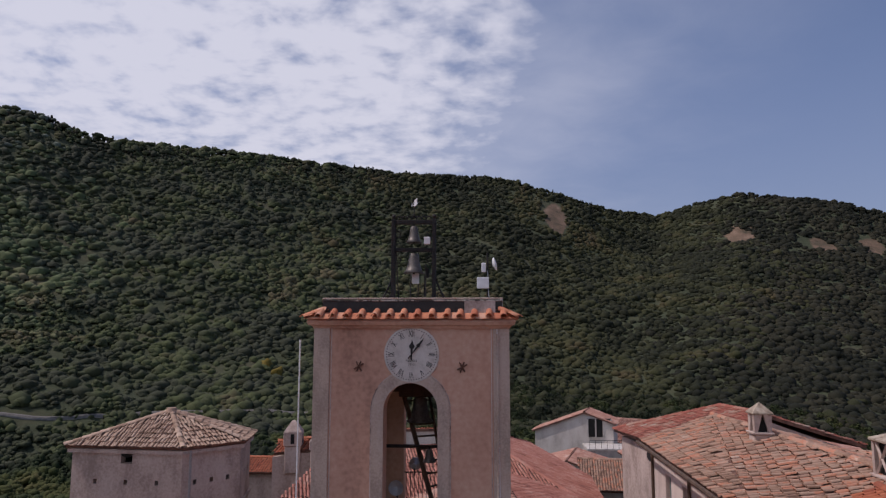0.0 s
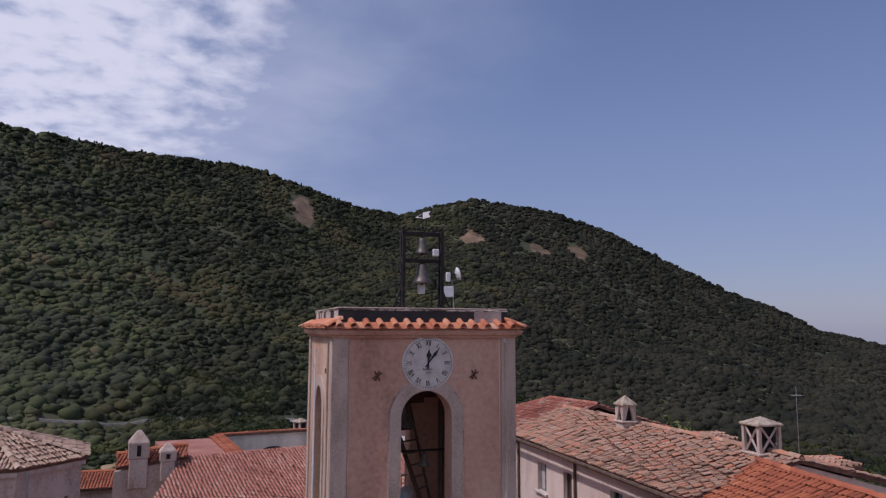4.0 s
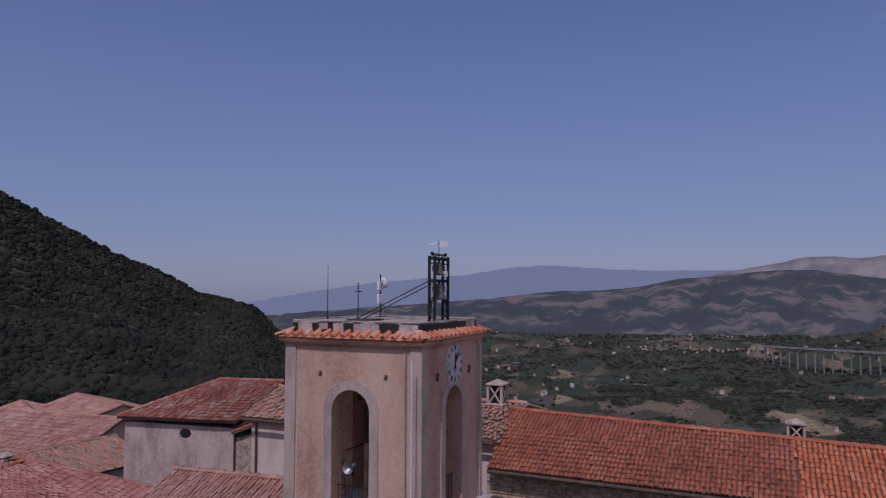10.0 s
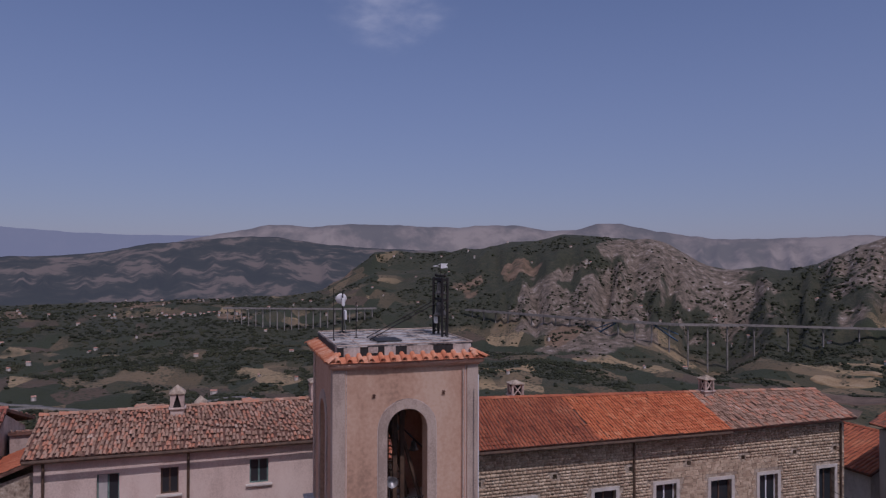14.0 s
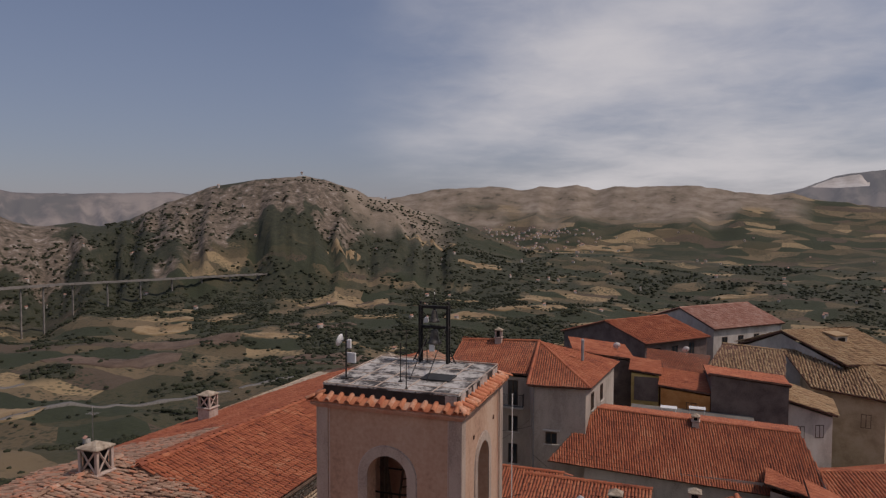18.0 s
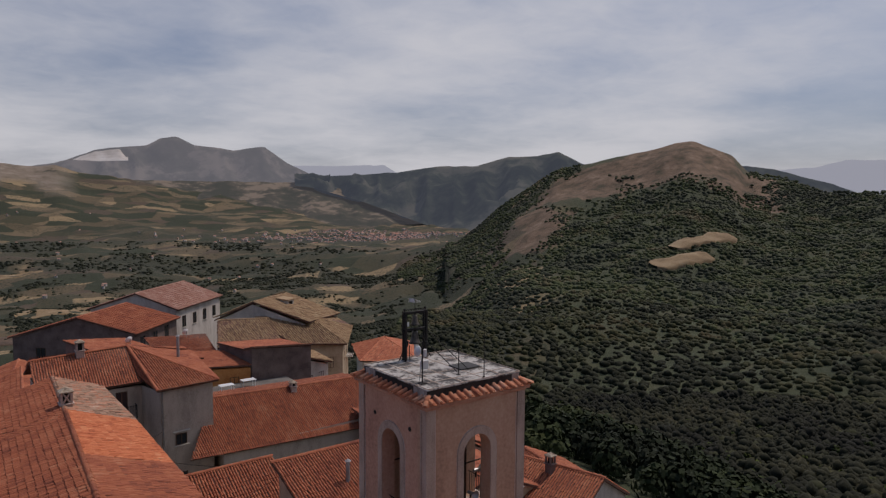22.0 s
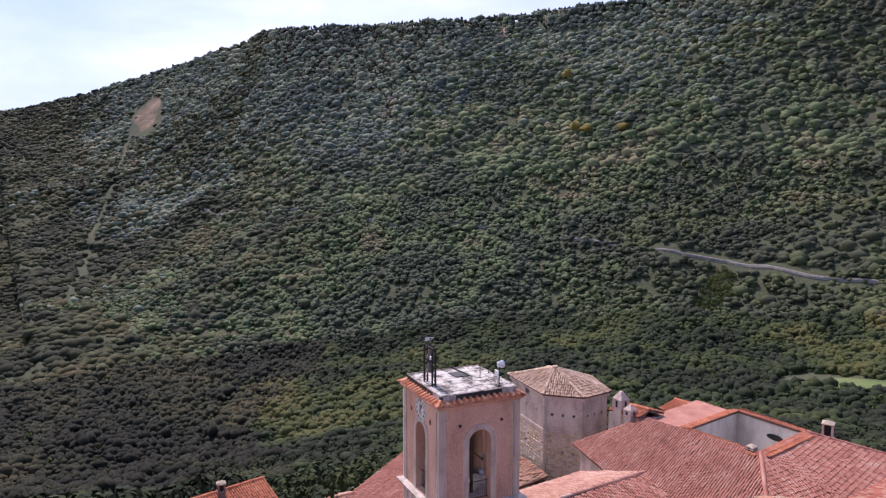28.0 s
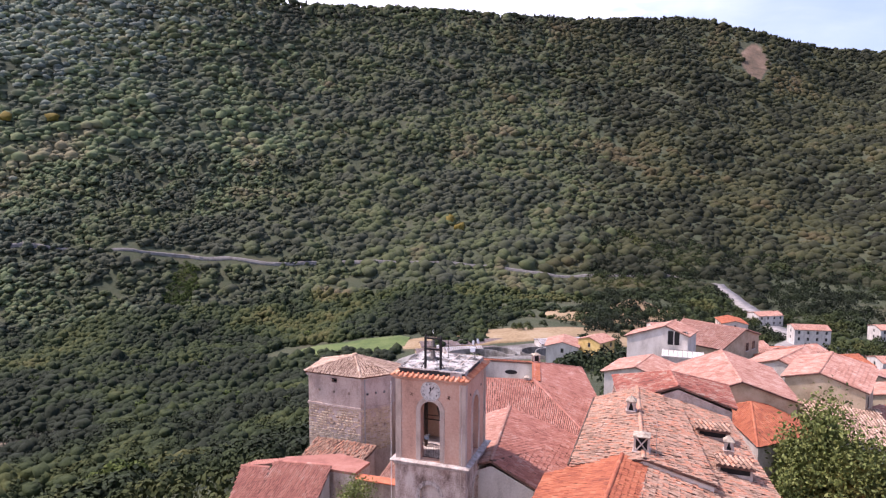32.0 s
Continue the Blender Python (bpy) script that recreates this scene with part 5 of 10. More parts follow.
    keep = ~open_ground(xy) & (fbm(xy[:, 0], xy[:, 1], 70, 72) > 0.0) & (rs.rand(len(r)) < np.clip(1.3 - r / 330, 0.15, 1))
    leaf_crowns("fresh_shrubs", xy[keep], rs.uniform(1.2, 2.8, keep.sum()), FRESH, "bright yellow-green shrubs among darker scrub", 32, 60)
    xy, az, r, rs = sample(2600, 285, 315, 190, 300, 33)
    keep = near_line(xy, OLIVE_PLOT, 14)
    leaf_crowns("olive_grove", xy[keep][::3], rs.uniform(1.3, 2.2, len(xy[keep][::3])), OLIVE, "grey-green olive trees on bare brown earth", 34, 60)
    xy = np.array([(-101, 74), (-98, 77), (-104, 72), (-96, 71), (-90, 78), (-118, 88), (-112, 90), (-126, 72), (-76, 70), (-68, 66)], float)
    leaf_crowns("lawn_bushes", xy, np.array([3.6, 3.0, 3.0, 2.6, 1.6, 2.6, 2.2, 2.4, 1.8, 2.0]), FRESH, "tall rounded bushes on the grassy slope", 35, 260)
    xy = np.stack([rs.uniform(-75, -21, 420), rs.uniform(-14, 62, 420)], -1)
    keep = ~near_line(xy, LAWN, 5) & ((xy[:, 0] < -24) | (xy[:, 1] > 33))
    leaf_crowns("bank_scrub", xy[keep], rs.uniform(0.8, 1.9, keep.sum()), LEAVES, "low bushy scrub on the bank below the houses", 36, 70)
    xy = np.stack([rs.uniform(-318, -288, 260), rs.uniform(322, 362, 260)], -1)
    keep = near_line(xy, LANDSLIP, 10)
    leaf_crowns("slip_shrubs", xy[keep], rs.uniform(1.0, 2.2, keep.sum()), FRESH, "fresh green shrubs on a slip below the mountain road", 41, 50)
    # the near slope below the village, west and north-west
    xy, az, r, rs = sample(6800, 226, 345, 55, 215, 12)
    keep = (fbm(xy[:, 0], xy[:, 1], 50, 71) > -0.22) & ~scar_at(az, r) & ~((az > 300) & (r < 80)) & ~open_ground(xy)
    leaf_crowns("slope_wood", xy[keep], rs.uniform(1.3, 2.9, keep.sum()), LEAVES, "bushy green scrub on the slope below the village", 23, 90)
    # south-west hill
    xy, az, r, rs = sample(34000, 208, 253, 170, 1640, 13)
    soft = az - 215.5 + 5.0 * (r < 900) + fbm(xy[:, 0], xy[:, 1], 160, 91) * 16
    bare = np.minimum(np.minimum(np.hypot((az - 236) / 7, (r - 1480) / 190), np.hypot((az - 228) / 5, (r - 1400) / 200) / 0.9), np.hypot((az - 224) / 3, (r - 1200) / 260) / 0.8)
    bare = bare + fbm(xy[:, 0], xy[:, 1], 45, 94) * 0.9
    keep = (r < ridge_r(az) + 15) & ~scar_at(az, r) & (rs.rand(len(r)) < np.clip((bare - 0.62) / 0.5, 0.0, 1)) & (soft > 0) & ~((az > 228) & (az < 240.5) & (r > 1430 - 60 * np.sin(az)))
    size = rs.uniform(2.0, 4.4, len(r))
    # Nearer scrub gets the darker copy, its shade painted in.
    far = r > 640 + 300 * fbm(xy[:, 0], xy[:, 1], 140, 95) + 120 * rs.rand(len(r))
    for pick, mat, seed, label in ((keep & far, DIMMED_WOODS, 24, "green scrub on the hill beyond the village"), (keep & ~far, DEEP_WOODS, 44, "dark scrub on the slope towards the village")):
        crowns("hill_wood", xy[pick], size[pick], 1, mat, label, seed, tall=0.8, rough=0.5)
    # hedges and groves of the valley
    for count, r0, r1, big, seed, mat in ((52000, 150, 800, 1.0, 14, VALLEY_WOODS), (62000, 800, 1500, 1.25, 16, VALLEY_WOODS), (40000, 1500, 2700, 1.8, 18, VALLEY_WOODS)):
        xy, az, r, rs = sample(count, 46, 222, r0, r1, seed)
        lone = rs.rand(len(r)) < 0.025
        keep = ((grove_mask(xy[:, 0], xy[:, 1]) > 0.4) | lone) & (r < ridge_r(az) - 40)
        crowns("valley_trees", xy[keep], rs.uniform(1.6, 3.3, keep.sum()) * big, 1, mat, "dark green groves and hedges across the valley", seed + 11, tall=0.7)
    # conifers along the crest
    rs = np.random.RandomState(15)
    a = np.concatenate([rs.uniform(262, 372, 1500), rs.uniform(279, 294, 2200)])
    d = ridge_r(a % 360) + np.concatenate([rs.uniform(-30, 6, 1500), -np.abs(rs.normal(0, 75, 2200))])
    ar = np.radians(a)
    crowns("crest_conifers", np.stack([np.sin(ar) * d, np.cos(ar) * d], -1), rs.uniform(0.9, 1.7, len(a)), 1, DARK_WOODS, "row of dark conifers along the mountain crest", 27, tall=2.1, sink=0)
    yt = np.array([(-157, 500), (-168, 510), (-536, 407), (-545, 402), (-508, 430), (-611, 437)], float)
    crowns("yellow_trees", yt, np.array([5.0, 4.6, 6.5, 6.0, 6.5, 6.5]), 2, YELLOW, "yellowing trees among the green woods", 28)


make_woods()


def ribbon(name, pts, width, lift, mat, label, category, kind="structure", step=6.0, ragged=0.0):
    """A strip laid over the land, as wide as given; ragged: how uneven its edges are."""
    line = []
    for (x0, y0), (x1, y1) in zip(pts, pts[1:]):
        n = max(1, int(math.hypot(x1 - x0, y1 - y0) / step))
        line += [(x0 + (x1 - x0) * i / n, y0 + (y1 - y0) * i / n) for i in range(n)]
    line.append(pts[-1])
    p = np.array(line)
    t = np.gradient(p, axis=0)
    t /= np.linalg.norm(t, axis=1)[:, None]
    s = np.stack([-t[:, 1], t[:, 0]], -1) * width / 2
    k = len(p)
    cols = max(2, int(width / 6) + 1)
    u = np.linspace(-1, 1, cols)
    wide = np.ones((2, k))
    if ragged:
        for e in (0, 1):
            wide[e] += ragged * 2 * fbm(p[:, 0] + 900 * e, p[:, 1], 45, 33 + e)
        wide *= np.clip(np.minimum(np.arange(k), np.arange(k)[::-1]) / (0.15 * k) + 0.25, 0, 1) ** 0.5
    rows = []
    for c in u:
        f = np.where(c < 0, wide[0], wide[1]) * c
        q = p + s * f[:, None]
        rows.append(np.stack([q[:, 0], q[:, 1], land(q[:, 0], q[:, 1]) + lift], -1))
    if width < 12:
        for r in rows:
            r[:, 2] = land(p[:, 0], p[:, 1]) + lift
    edge = [r.copy() for r in (rows[0], rows[-1])]
    for r in edge:
        r[:, 2] -= 2.5 + lift
    rows = [edge[0]] + rows + [edge[1]]
    i, j = np.meshgrid(np.arange(len(rows) - 1), np.arange(k - 1), indexing="ij")
    b0 = (i * k + j).ravel()
    f = np.stack([b0, b0 + 1, b0 + k + 1, b0 + k], -1)
    o = stuff_part(name, np.concatenate(rows), f, mat)
    return tagged(o, label, category, kind=kind)


ribbon("road", ROAD, 4.2, 1.0, ASPHALT, "narrow asphalt road cut across the mountainside", "road")

GRASS_MAT = material("meadow_grass", [(0.05, 0.085, 0.02), (0.09, 0.13, 0.03), (0.12, 0.15, 0.05)], 0.08, 0.95, 0.3, 1.5)
STUBBLE = material("dry_stubble", [(0.17, 0.115, 0.06), (0.27, 0.19, 0.10), (0.33, 0.25, 0.15)], 0.03, 0.95, 0.2, 0.6)
ribbon("meadow", GRASS, 36, 0.6, GRASS_MAT, "small green meadow at the foot of the mountain", "meadow", ragged=0.5)
ribbon("olive_plot", OLIVE_PLOT, 26, 0.5, material("brown_earth", [(0.075, 0.060, 0.038), (0.125, 0.098, 0.065), (0.19, 0.155, 0.11)], 0.12, 0.97, 0.4, 2.0), "bare brown earth of the olive plot", "field", ragged=0.5)
ribbon("lawn", LAWN, 15, 0.5, GRASS_MAT, "grassy slope below the old town", "lawn", ragged=0.5)
ribbon("path", [(-92, 66), (-84, 68), (-76, 62)], 2.6, 0.8, STONE_TRIM, "pale gravel path bending across the grass", "path")
ribbon("stubble_field", FIELD_A, 34, 4.5, STUBBLE, "dry straw-coloured field among the scrub", "field", ragged=0.6)
ribbon("stubble_field", FIELD_B, 34, 4.5, STUBBLE, "dry brownish field among the scrub", "field", ragged=0.6)
ribbon("lane", [(3.5, -36), (4.0, -24), (2.5, -10), (1.0, -3.5)], 15, 0.25, ASPHALT, "worn paved lane between the old houses", "pavement")
ribbon("lane", [(-9, -27), (-7.5, -8), (-5.5, 3)], 9, 0.25, ASPHALT, "narrow paved lane below the tower", "pavement")

# ---------------------------------------------------------------- bell tower
RUSTY = material("rusty_iron", [(0.06, 0.03, 0.02), (0.12, 0.055, 0.035), (0.18, 0.09, 0.06)], 6, 0.85, 0.2)
W2 = 2.25          # half width of the belfry
SPRING, APEX, OPEN = 13.83, 14.46, 0.63
LEDGE_Z = 10.57


def arch_wall(z0, z1, sill, spring, half, width, depth):
    """A wall with a round-headed opening, in x and z, from y = 0 (outside) to y = depth."""
    bm = bmesh.new()
    seg = 14
    arc = [(half * math.cos(math.pi * (1 - i / seg)), spring + half * math.sin(math.pi * (1 - i / seg))) for i in range(seg + 1)]
    polys = [[(-width, z0), (-half, z0), (-half, spring), (-width, spring)], [(half, z0), (width, z0), (width, spring), (half, spring)],
             [(-width, spring), (-half, spring), (-half, z1), (-width, z1)], [(half, spring), (width, spring), (width, z1), (half, z1)]]
    if sill > z0:
        polys.append([(-half, z0), (half, z0), (half, sill), (-half, sill)])
    for (xa, za), (xb, zb) in zip(arc, arc[1:]):
        polys.append([(xa, za), (xb, zb), (xb, z1), (xa, z1)])
    for p in polys:
        bm.faces.new([bm.verts.new((x, 0, z)) for x, z in p])
        bm.faces.new([bm.verts.new((x, depth, z)) for x, z in reversed(p)])
    loop = [(-half, sill)] + arc + [(half, sill)]
    for (xa, za), (xb, zb) in zip(loop, loop[1:] + loop[:1]):
        bm.faces.new([bm.verts.new(q) for q in ((xa, 0, za), (xb, 0, zb), (xb, depth, zb), (xa, depth, za))])
    for p, q in (((-width, z0), (width, z0)), ((width, z1), (-width, z1)), ((-width, z1), (-width, z0)), ((width, z0), (width, z1))):
        bm.faces.new([bm.verts.new(r) for r in ((p[0], 0, p[1]), (q[0], 0, q[1]), (q[0], depth, q[1]), (p[0], depth, p[1]))])
    bmesh.ops.remove_doubles(bm, verts=bm.verts, dist=1e-4)
    return bm


def arch_band(inner, outer, spring, foot, y0, y1):
    """A raised band round an arch."""
    bm = bmesh.new()
    seg = 18

    def line(r):
        return [(-r, foot)] + [(r * math.cos(math.pi * (1 - i / seg)), spring + r * math.sin(math.pi * (1 - i / seg))) for i in range(seg + 1)] + [(r, foot)]

    a, b = line(inner), line(outer)
    rings = [[bm.verts.new((x, y, z)) for x, z in q] for q, y in ((a, y0), (b, y0), (b, y1), (a, y1))]
    for r, s in zip(rings, rings[1:] + rings[:1]):
        for i in range(len(a) - 1):
            bm.faces.new((r[i], r[i + 1], s[i + 1], s[i]))
    for i in (0, -1):
        bm.faces.new([r[i] for r in rings])
    return bm


def side(k):
    """Pose of the wall k: 0 south, 1 west, 2 north, 3 east; local y points inwards."""
    return Matrix.Rotation(-math.pi / 2 * k, 4, "Z") @ Matrix.Translation((0, -W2, 0))


def square_ring(profile, mat, name, parent, label=""):
    """A moulding round the tower from (half width, height) pairs, closed."""
    bm = bmesh.new()
    rings = []
    for h, z in profile:
        rings.append([bm.verts.new(q) for q in ((-h, -h, z), (h, -h, z), (h, h, z), (-h, h, z))])
    for a, b in zip(rings, rings[1:] + rings[:1]):
        for i in range(4):
            bm.faces.new((a[i], a[(i + 1) % 4], b[(i + 1) % 4], b[i]))
    return part(name, bm, mat, parent, label)


def make_tower():
    t = thing("bell_tower", "square pink plastered bell tower with arched belfry openings", "tower")
    depth = 0.55
    for k in range(4):
        m = side(k)
        bm = arch_wall(LEDGE_Z, 15.80, LEDGE_Z + 0.12, SPRING, OPEN, W2 if k % 2 == 0 else W2 - depth, depth)
        bm.transform(m)
        # West and north walls get the copy with warm light in its colour.
        wall = part("belfry_wall", bm, WARM_LIT_PLASTER if k in (1, 2) else PLASTER, t)
        bm = arch_band(OPEN + 0.002, OPEN + 0.28, SPRING, LEDGE_Z + 0.1, -0.035, 0.02)
        bm.transform(m)
        part("arch_surround", bm, STUCCO, wall, "pale raised band round the arch")
        bm = arch_band(OPEN + 0.285, OPEN + 0.31, SPRING, LEDGE_Z + 0.1, -0.012, 0.015)
        bm.transform(m)
        part("arch_shadow_line", bm, STAINED, wall)
        for s in (-1, 1):
            end = W2 + 0.045 if k % 2 == 0 else W2 - 0.042
            bm = boxed(s * (W2 - 0.33) if s > 0 else -end, end if s > 0 else -(W2 - 0.33), -0.045, 0.04, LEDGE_Z, 15.76)
            bm.transform(m)
            part("corner_pilaster", bm, STUCCO, wall, "pale stucco corner strip")
            bm = boxed(s * (W2 - 0.37) - 0.012, s * (W2 - 0.37) + 0.012, -0.008, 0.02, LEDGE_Z, 15.76)
            bm.transform(m)
            part("groove", bm, STAINED, wall)
    # lower stage
    for k in range(4):
        m = side(k) @ Matrix.Translation((0, -0.08, 0))
        wd = W2 + 0.08
        bm = arch_wall(-1.0, LEDGE_Z - 0.3, 4.5, 8.55, 0.62, wd if k % 2 == 0 else wd - depth, depth)
        bm.transform(m)
        wall = part("lower_wall", bm, STREAKED, t, "rain-streaked grey plaster of the lower stage")
        bm = arch_band(0.622, 0.86, 8.55, 4.5, -0.04, 0.02)
        bm.transform(m)
        part("arch_surround", bm, STAINED, wall)
        bm = boxed(-0.62, 0.62, 0.30, 0.34, 4.5, 9.2)
        bm.transform(m)
        part("recess_back", bm, STAINED, wall)
    square_ring([(W2 - 0.3, LEDGE_Z - 0.32), (W2 + 0.12, LEDGE_Z - 0.32), (W2 + 0.16, LEDGE_Z - 0.2), (W2 + 0.34, LEDGE_Z - 0.12), (W2 + 0.36, LEDGE_Z - 0.02), (W2 + 0.02, LEDGE_Z + 0.06), (W2 - 0.3, LEDGE_Z + 0.06)], LEDGE, "ledge", t, "white limewashed ledge round the tower")
    square_ring([(W2 - 0.5, 15.72), (W2 + 0.06, 15.72), (W2 + 0.08, 15.77), (W2 + 0.16, 15.80), (W2 + 0.20, 15.88), (W2 + 0.16, 15.93), (W2 - 0.5, 15.93)], PLASTER, "cornice", t)
    part("belfry_floor", boxed(-1.7, 1.7, -1.7, 1.7, LEDGE_Z - 0.15, LEDGE_Z + 0.11), STAINED, t)
    part("belfry_ceiling", boxed(-1.75, 1.75, -1.75, 1.75, 15.3, 15.5), STAINED, t)
    # flat roof with a painted upstand
    P = 2.14
    part("roof_slab", boxed(-P, P, -P, P, 15.94, 16.36), BITUMEN, t, "black bitumen upstand")
    part("roof_coating", boxed(-P - 0.02, P + 0.02, -P - 0.02, P + 0.02, 16.364, 16.40, 0.012), CONCRETE, t, "peeling pale roof coating")
    for x in (-1.3, -0.45, 0.5, 1.35):
        part("seam", boxed(x - 0.022, x + 0.022, -P, P, 16.402, 16.416), STUCCO, t)
    for y in (-0.95, 0.45, 1.4):
        part("seam", boxed(-P, P, y - 0.018, y + 0.018, 16.402, 16.414), STUCCO, t)
    patches = [(0, 1.25, 1.98, 0.36), (1, -1.95, -1.45, 0.34), (1, -0.7, -0.35, 0.30), (1, 0.0, 0.85, 0.36), (1, 1.5, 2.1, 0.33), (3, -2.0, -1.3, 0.34), (2, 1.75, 2.1, 0.3), (3, 1.3, 2.1, 0.3), (1, -1.2, -0.9, 0.2)]
    for k, a, b, h in patches:
        bm = boxed(a, b, -0.012, 0.02, 16.38 - h, 16.375, 0.006)
        bm.transform(Matrix.Rotation(-math.pi / 2 * k, 4, "Z") @ Matrix.Translation((0, -P, 0)))
        part("white_patch", bm, LEDGE, t, "flaking white patch on the black upstand")
    part("hatch", boxed(-1.38, -0.42, -0.05, 0.75, 16.40, 16.45, 0.01), BITUMEN, t, "dark roof hatch lid")
    for a, b in (((-P, -P), (P, -P)), ((P, -P), (P, P)), ((P, P), (-P, P)), ((-P, P), (-P, -P))):
        part("edge_cable", rod((*a, 16.43), (*b, 16.43), 0.018, seg=6), STUCCO, t)
    # clay tiles of the eaves, each laid by itself
    half = 2.5
    pan = bmesh.new()
    n = 15
    step = 2 * half / n
    pts = []
    for i in range(5):
        c = -1 + i / 2
        pts.append((c * step * 0.5, 0.02 * (c * c) - 0.0))
    for y, lift in ((0.0, 0.0), (0.5, 0.2)):
        for x, z in pts:
            pan.verts.new((x, y, z + lift))
        for x, z in pts:
            pan.verts.new((x, y, z + lift - 0.02))
    pan.verts.ensure_lookup_table()
    for i in range(4):
        pan.faces.new([pan.verts[k] for k in (i, i + 1, 11 + i, 10 + i)])
        pan.faces.new([pan.verts[k] for k in (5 + i, 15 + i, 16 + i, 6 + i)])
        pan.faces.new([pan.verts[k] for k in (i, 5 + i, 6 + i, i + 1)])
    cover = bmesh.new()
    for y, r, lift in ((-0.03, 0.088, 0.03), (0.5, 0.072, 0.225)):
        for rr in (r, r - 0.016):
            for i in range(7):
                a = math.pi * i / 6
                cover.verts.new((rr * math.cos(a), y, lift + rr * 1.05 * math.sin(a)))
    cover.verts.ensure_lookup_table()
    for i in range(6):
        for q in ((i, i + 1, 15 + i, 14 + i), (7 + i, 21 + i, 22 + i, 8 + i), (i, 7 + i, 8 + i, i + 1)):
            cover.faces.new([cover.verts[k] for k in q])
    eaves = new("eaves")
    eaves.parent = t
    tagged(eaves, "orange clay tile eaves")
    meshes = []
    for bm, nm in ((pan, "pan_tile"), (cover, "cover_tile")):
        me = bpy.data.meshes.new(nm)
        bmesh.ops.recalc_face_normals(bm, faces=bm.faces)
        bm.to_mesh(me)
        bm.free()
        me.materials.append(EAVE_TILE)
        me.shade_smooth()
        meshes.append(me)
    rnd = random.Random(4)
    for k in range(4):
        rot = Matrix.Rotation(-math.pi / 2 * k, 4, "Z")
        for i in range(n):
            x = -half + (i + 0.5) * step
            run = 0.5 if abs(x) < 2.1 else 0.2
            for me, nm, dx in ((meshes[0], "pan_tile", 0.0), (meshes[1], "cover_tile", step / 2)):
                if dx and i == n - 1:
                    continue
                o = new(nm, me)
                o.parent = eaves
                xx = x + dx
                cut = max(0.12, min(1.0, (half - abs(xx)) / 0.36))
                o.matrix_basis = rot @ Matrix.Translation((xx + rnd.gauss(0, 0.006), -half + rnd.gauss(0, 0.008), 15.95 + rnd.gauss(0, 0.004))) @ Matrix.Rotation(rnd.gauss(0, 0.015), 4, "Z") @ Matrix.Diagonal((1, cut, cut, 1))
        d = Matrix.Rotation(-math.pi / 2 * k, 4, "Z")
        for j in range(2):
            o = new("hip_tile", meshes[1])
            o.parent = eaves
            o.matrix_basis = d @ Matrix.Translation((-half - 0.02 + 0.2 * j, -half - 0.02 + 0.2 * j, 15.965 + 0.1 * j)) @ Matrix.Rotation(-math.pi / 4, 4, "Z") @ Matrix.Diagonal((1.15, 0.62, 0.62, 1))
    # wall anchors and holes
    for k, u, z in ((0, -1.22, 14.84), (0, 1.2, 14.83), (1, -1.05, 14.9), (1, 1.15, 14.9)):
        bm = bmesh.new()
        s = 0.5 if k == 1 else 1
        for a in (0.5, 2.1, 1.2):
            rod_into(bm, (u - 0.13 * s * math.cos(a), -0.03, z - 0.13 * s * math.sin(a)), (u + 0.13 * s * math.cos(a), -0.03, z + 0.13 * s * math.sin(a)), 0.016, seg=6)
        bm.transform(side(k))
        part("wall_anchor", bm, RUSTY, t, "rusty iron tie anchor")
    for u in (-1.13, 1.23):
        bm = bmesh.new()
        bmesh.ops.create_cone(bm, cap_ends=True, segments=10, radius1=0.085, radius2=0.085, depth=0.03, matrix=Matrix.Translation((u, -0.006, 14.8)) @ Matrix.Rotation(math.pi / 2, 4, "X"))
        bm.transform(side(3))
        # Dark disc on the wall draws the hole's inner shade.
        part("putlog_hole", bm, VOID, t)
    for k, u in ((0, 2.02), (1, 1.78), (3, 2.0)):
        bm = rod((u, -0.07, 15.6), (u, -0.07, 3.0), 0.03)
        bm.transform(side(k))
        part("downpipe", bm, STUCCO, t, "thin pale cable duct")
    return t


EAVE_TILE = material("eave_clay_tile", [(0.36, 0.10, 0.05), (0.52, 0.17, 0.08), (0.60, 0.24, 0.12), (0.66, 0.42, 0.30)], 2.0, 0.78, 0.25, 25, random="object", rnd=0.35)
make_tower()
p = thing("flagpole", "thin white metal pole beside the bell tower", "pole", (-2.66, -2.16, 2.0))
part("mast", rod((0, 0, 0), (0, 0, 13.4), 0.018, seg=8), WHITE_PLASTIC, p)
part("cap", rod((0, 0, 13.4), (0, 0, 13.45), 0.026, seg=8), WHITE_PLASTIC, p)
p = thing("cable", "thin white cable clipped down a corner of the tower", "cable", (2.03, -2.315, 10.7))
part("run", rod((0.04, 0, 0), (-0.02, 0, 5.0), 0.011, seg=6), WHITE_PLASTIC, p)
for z in (0.8, 2.4, 4.0):
    part("clip", boxed(-0.02, 0.04, -0.01, 0.018, z, z + 0.03), GREY_METAL, p)


# ---------------------------------------------------------------- clock
def text_mesh(body, size, mat, parent, m, name, extrude=0.004):
    cu = bpy.data.curves.new(name, "FONT")
    cu.body, cu.size, cu.align_x, cu.align_y, cu.extrude = body, size, "CENTER", "CENTER", extrude
    tmp = bpy.data.objects.new(name, cu)
    scene.collection.objects.link(tmp)
    bpy.context.view_layer.update()
    me = bpy.data.meshes.new_from_object(tmp)
    scene.collection.objects.unlink(tmp)
    bpy.data.objects.remove(tmp)
    me.materials.clear()
    me.materials.append(mat)
    o = new(name, me)
    o.parent = parent
    o.matrix_basis = m
    return o


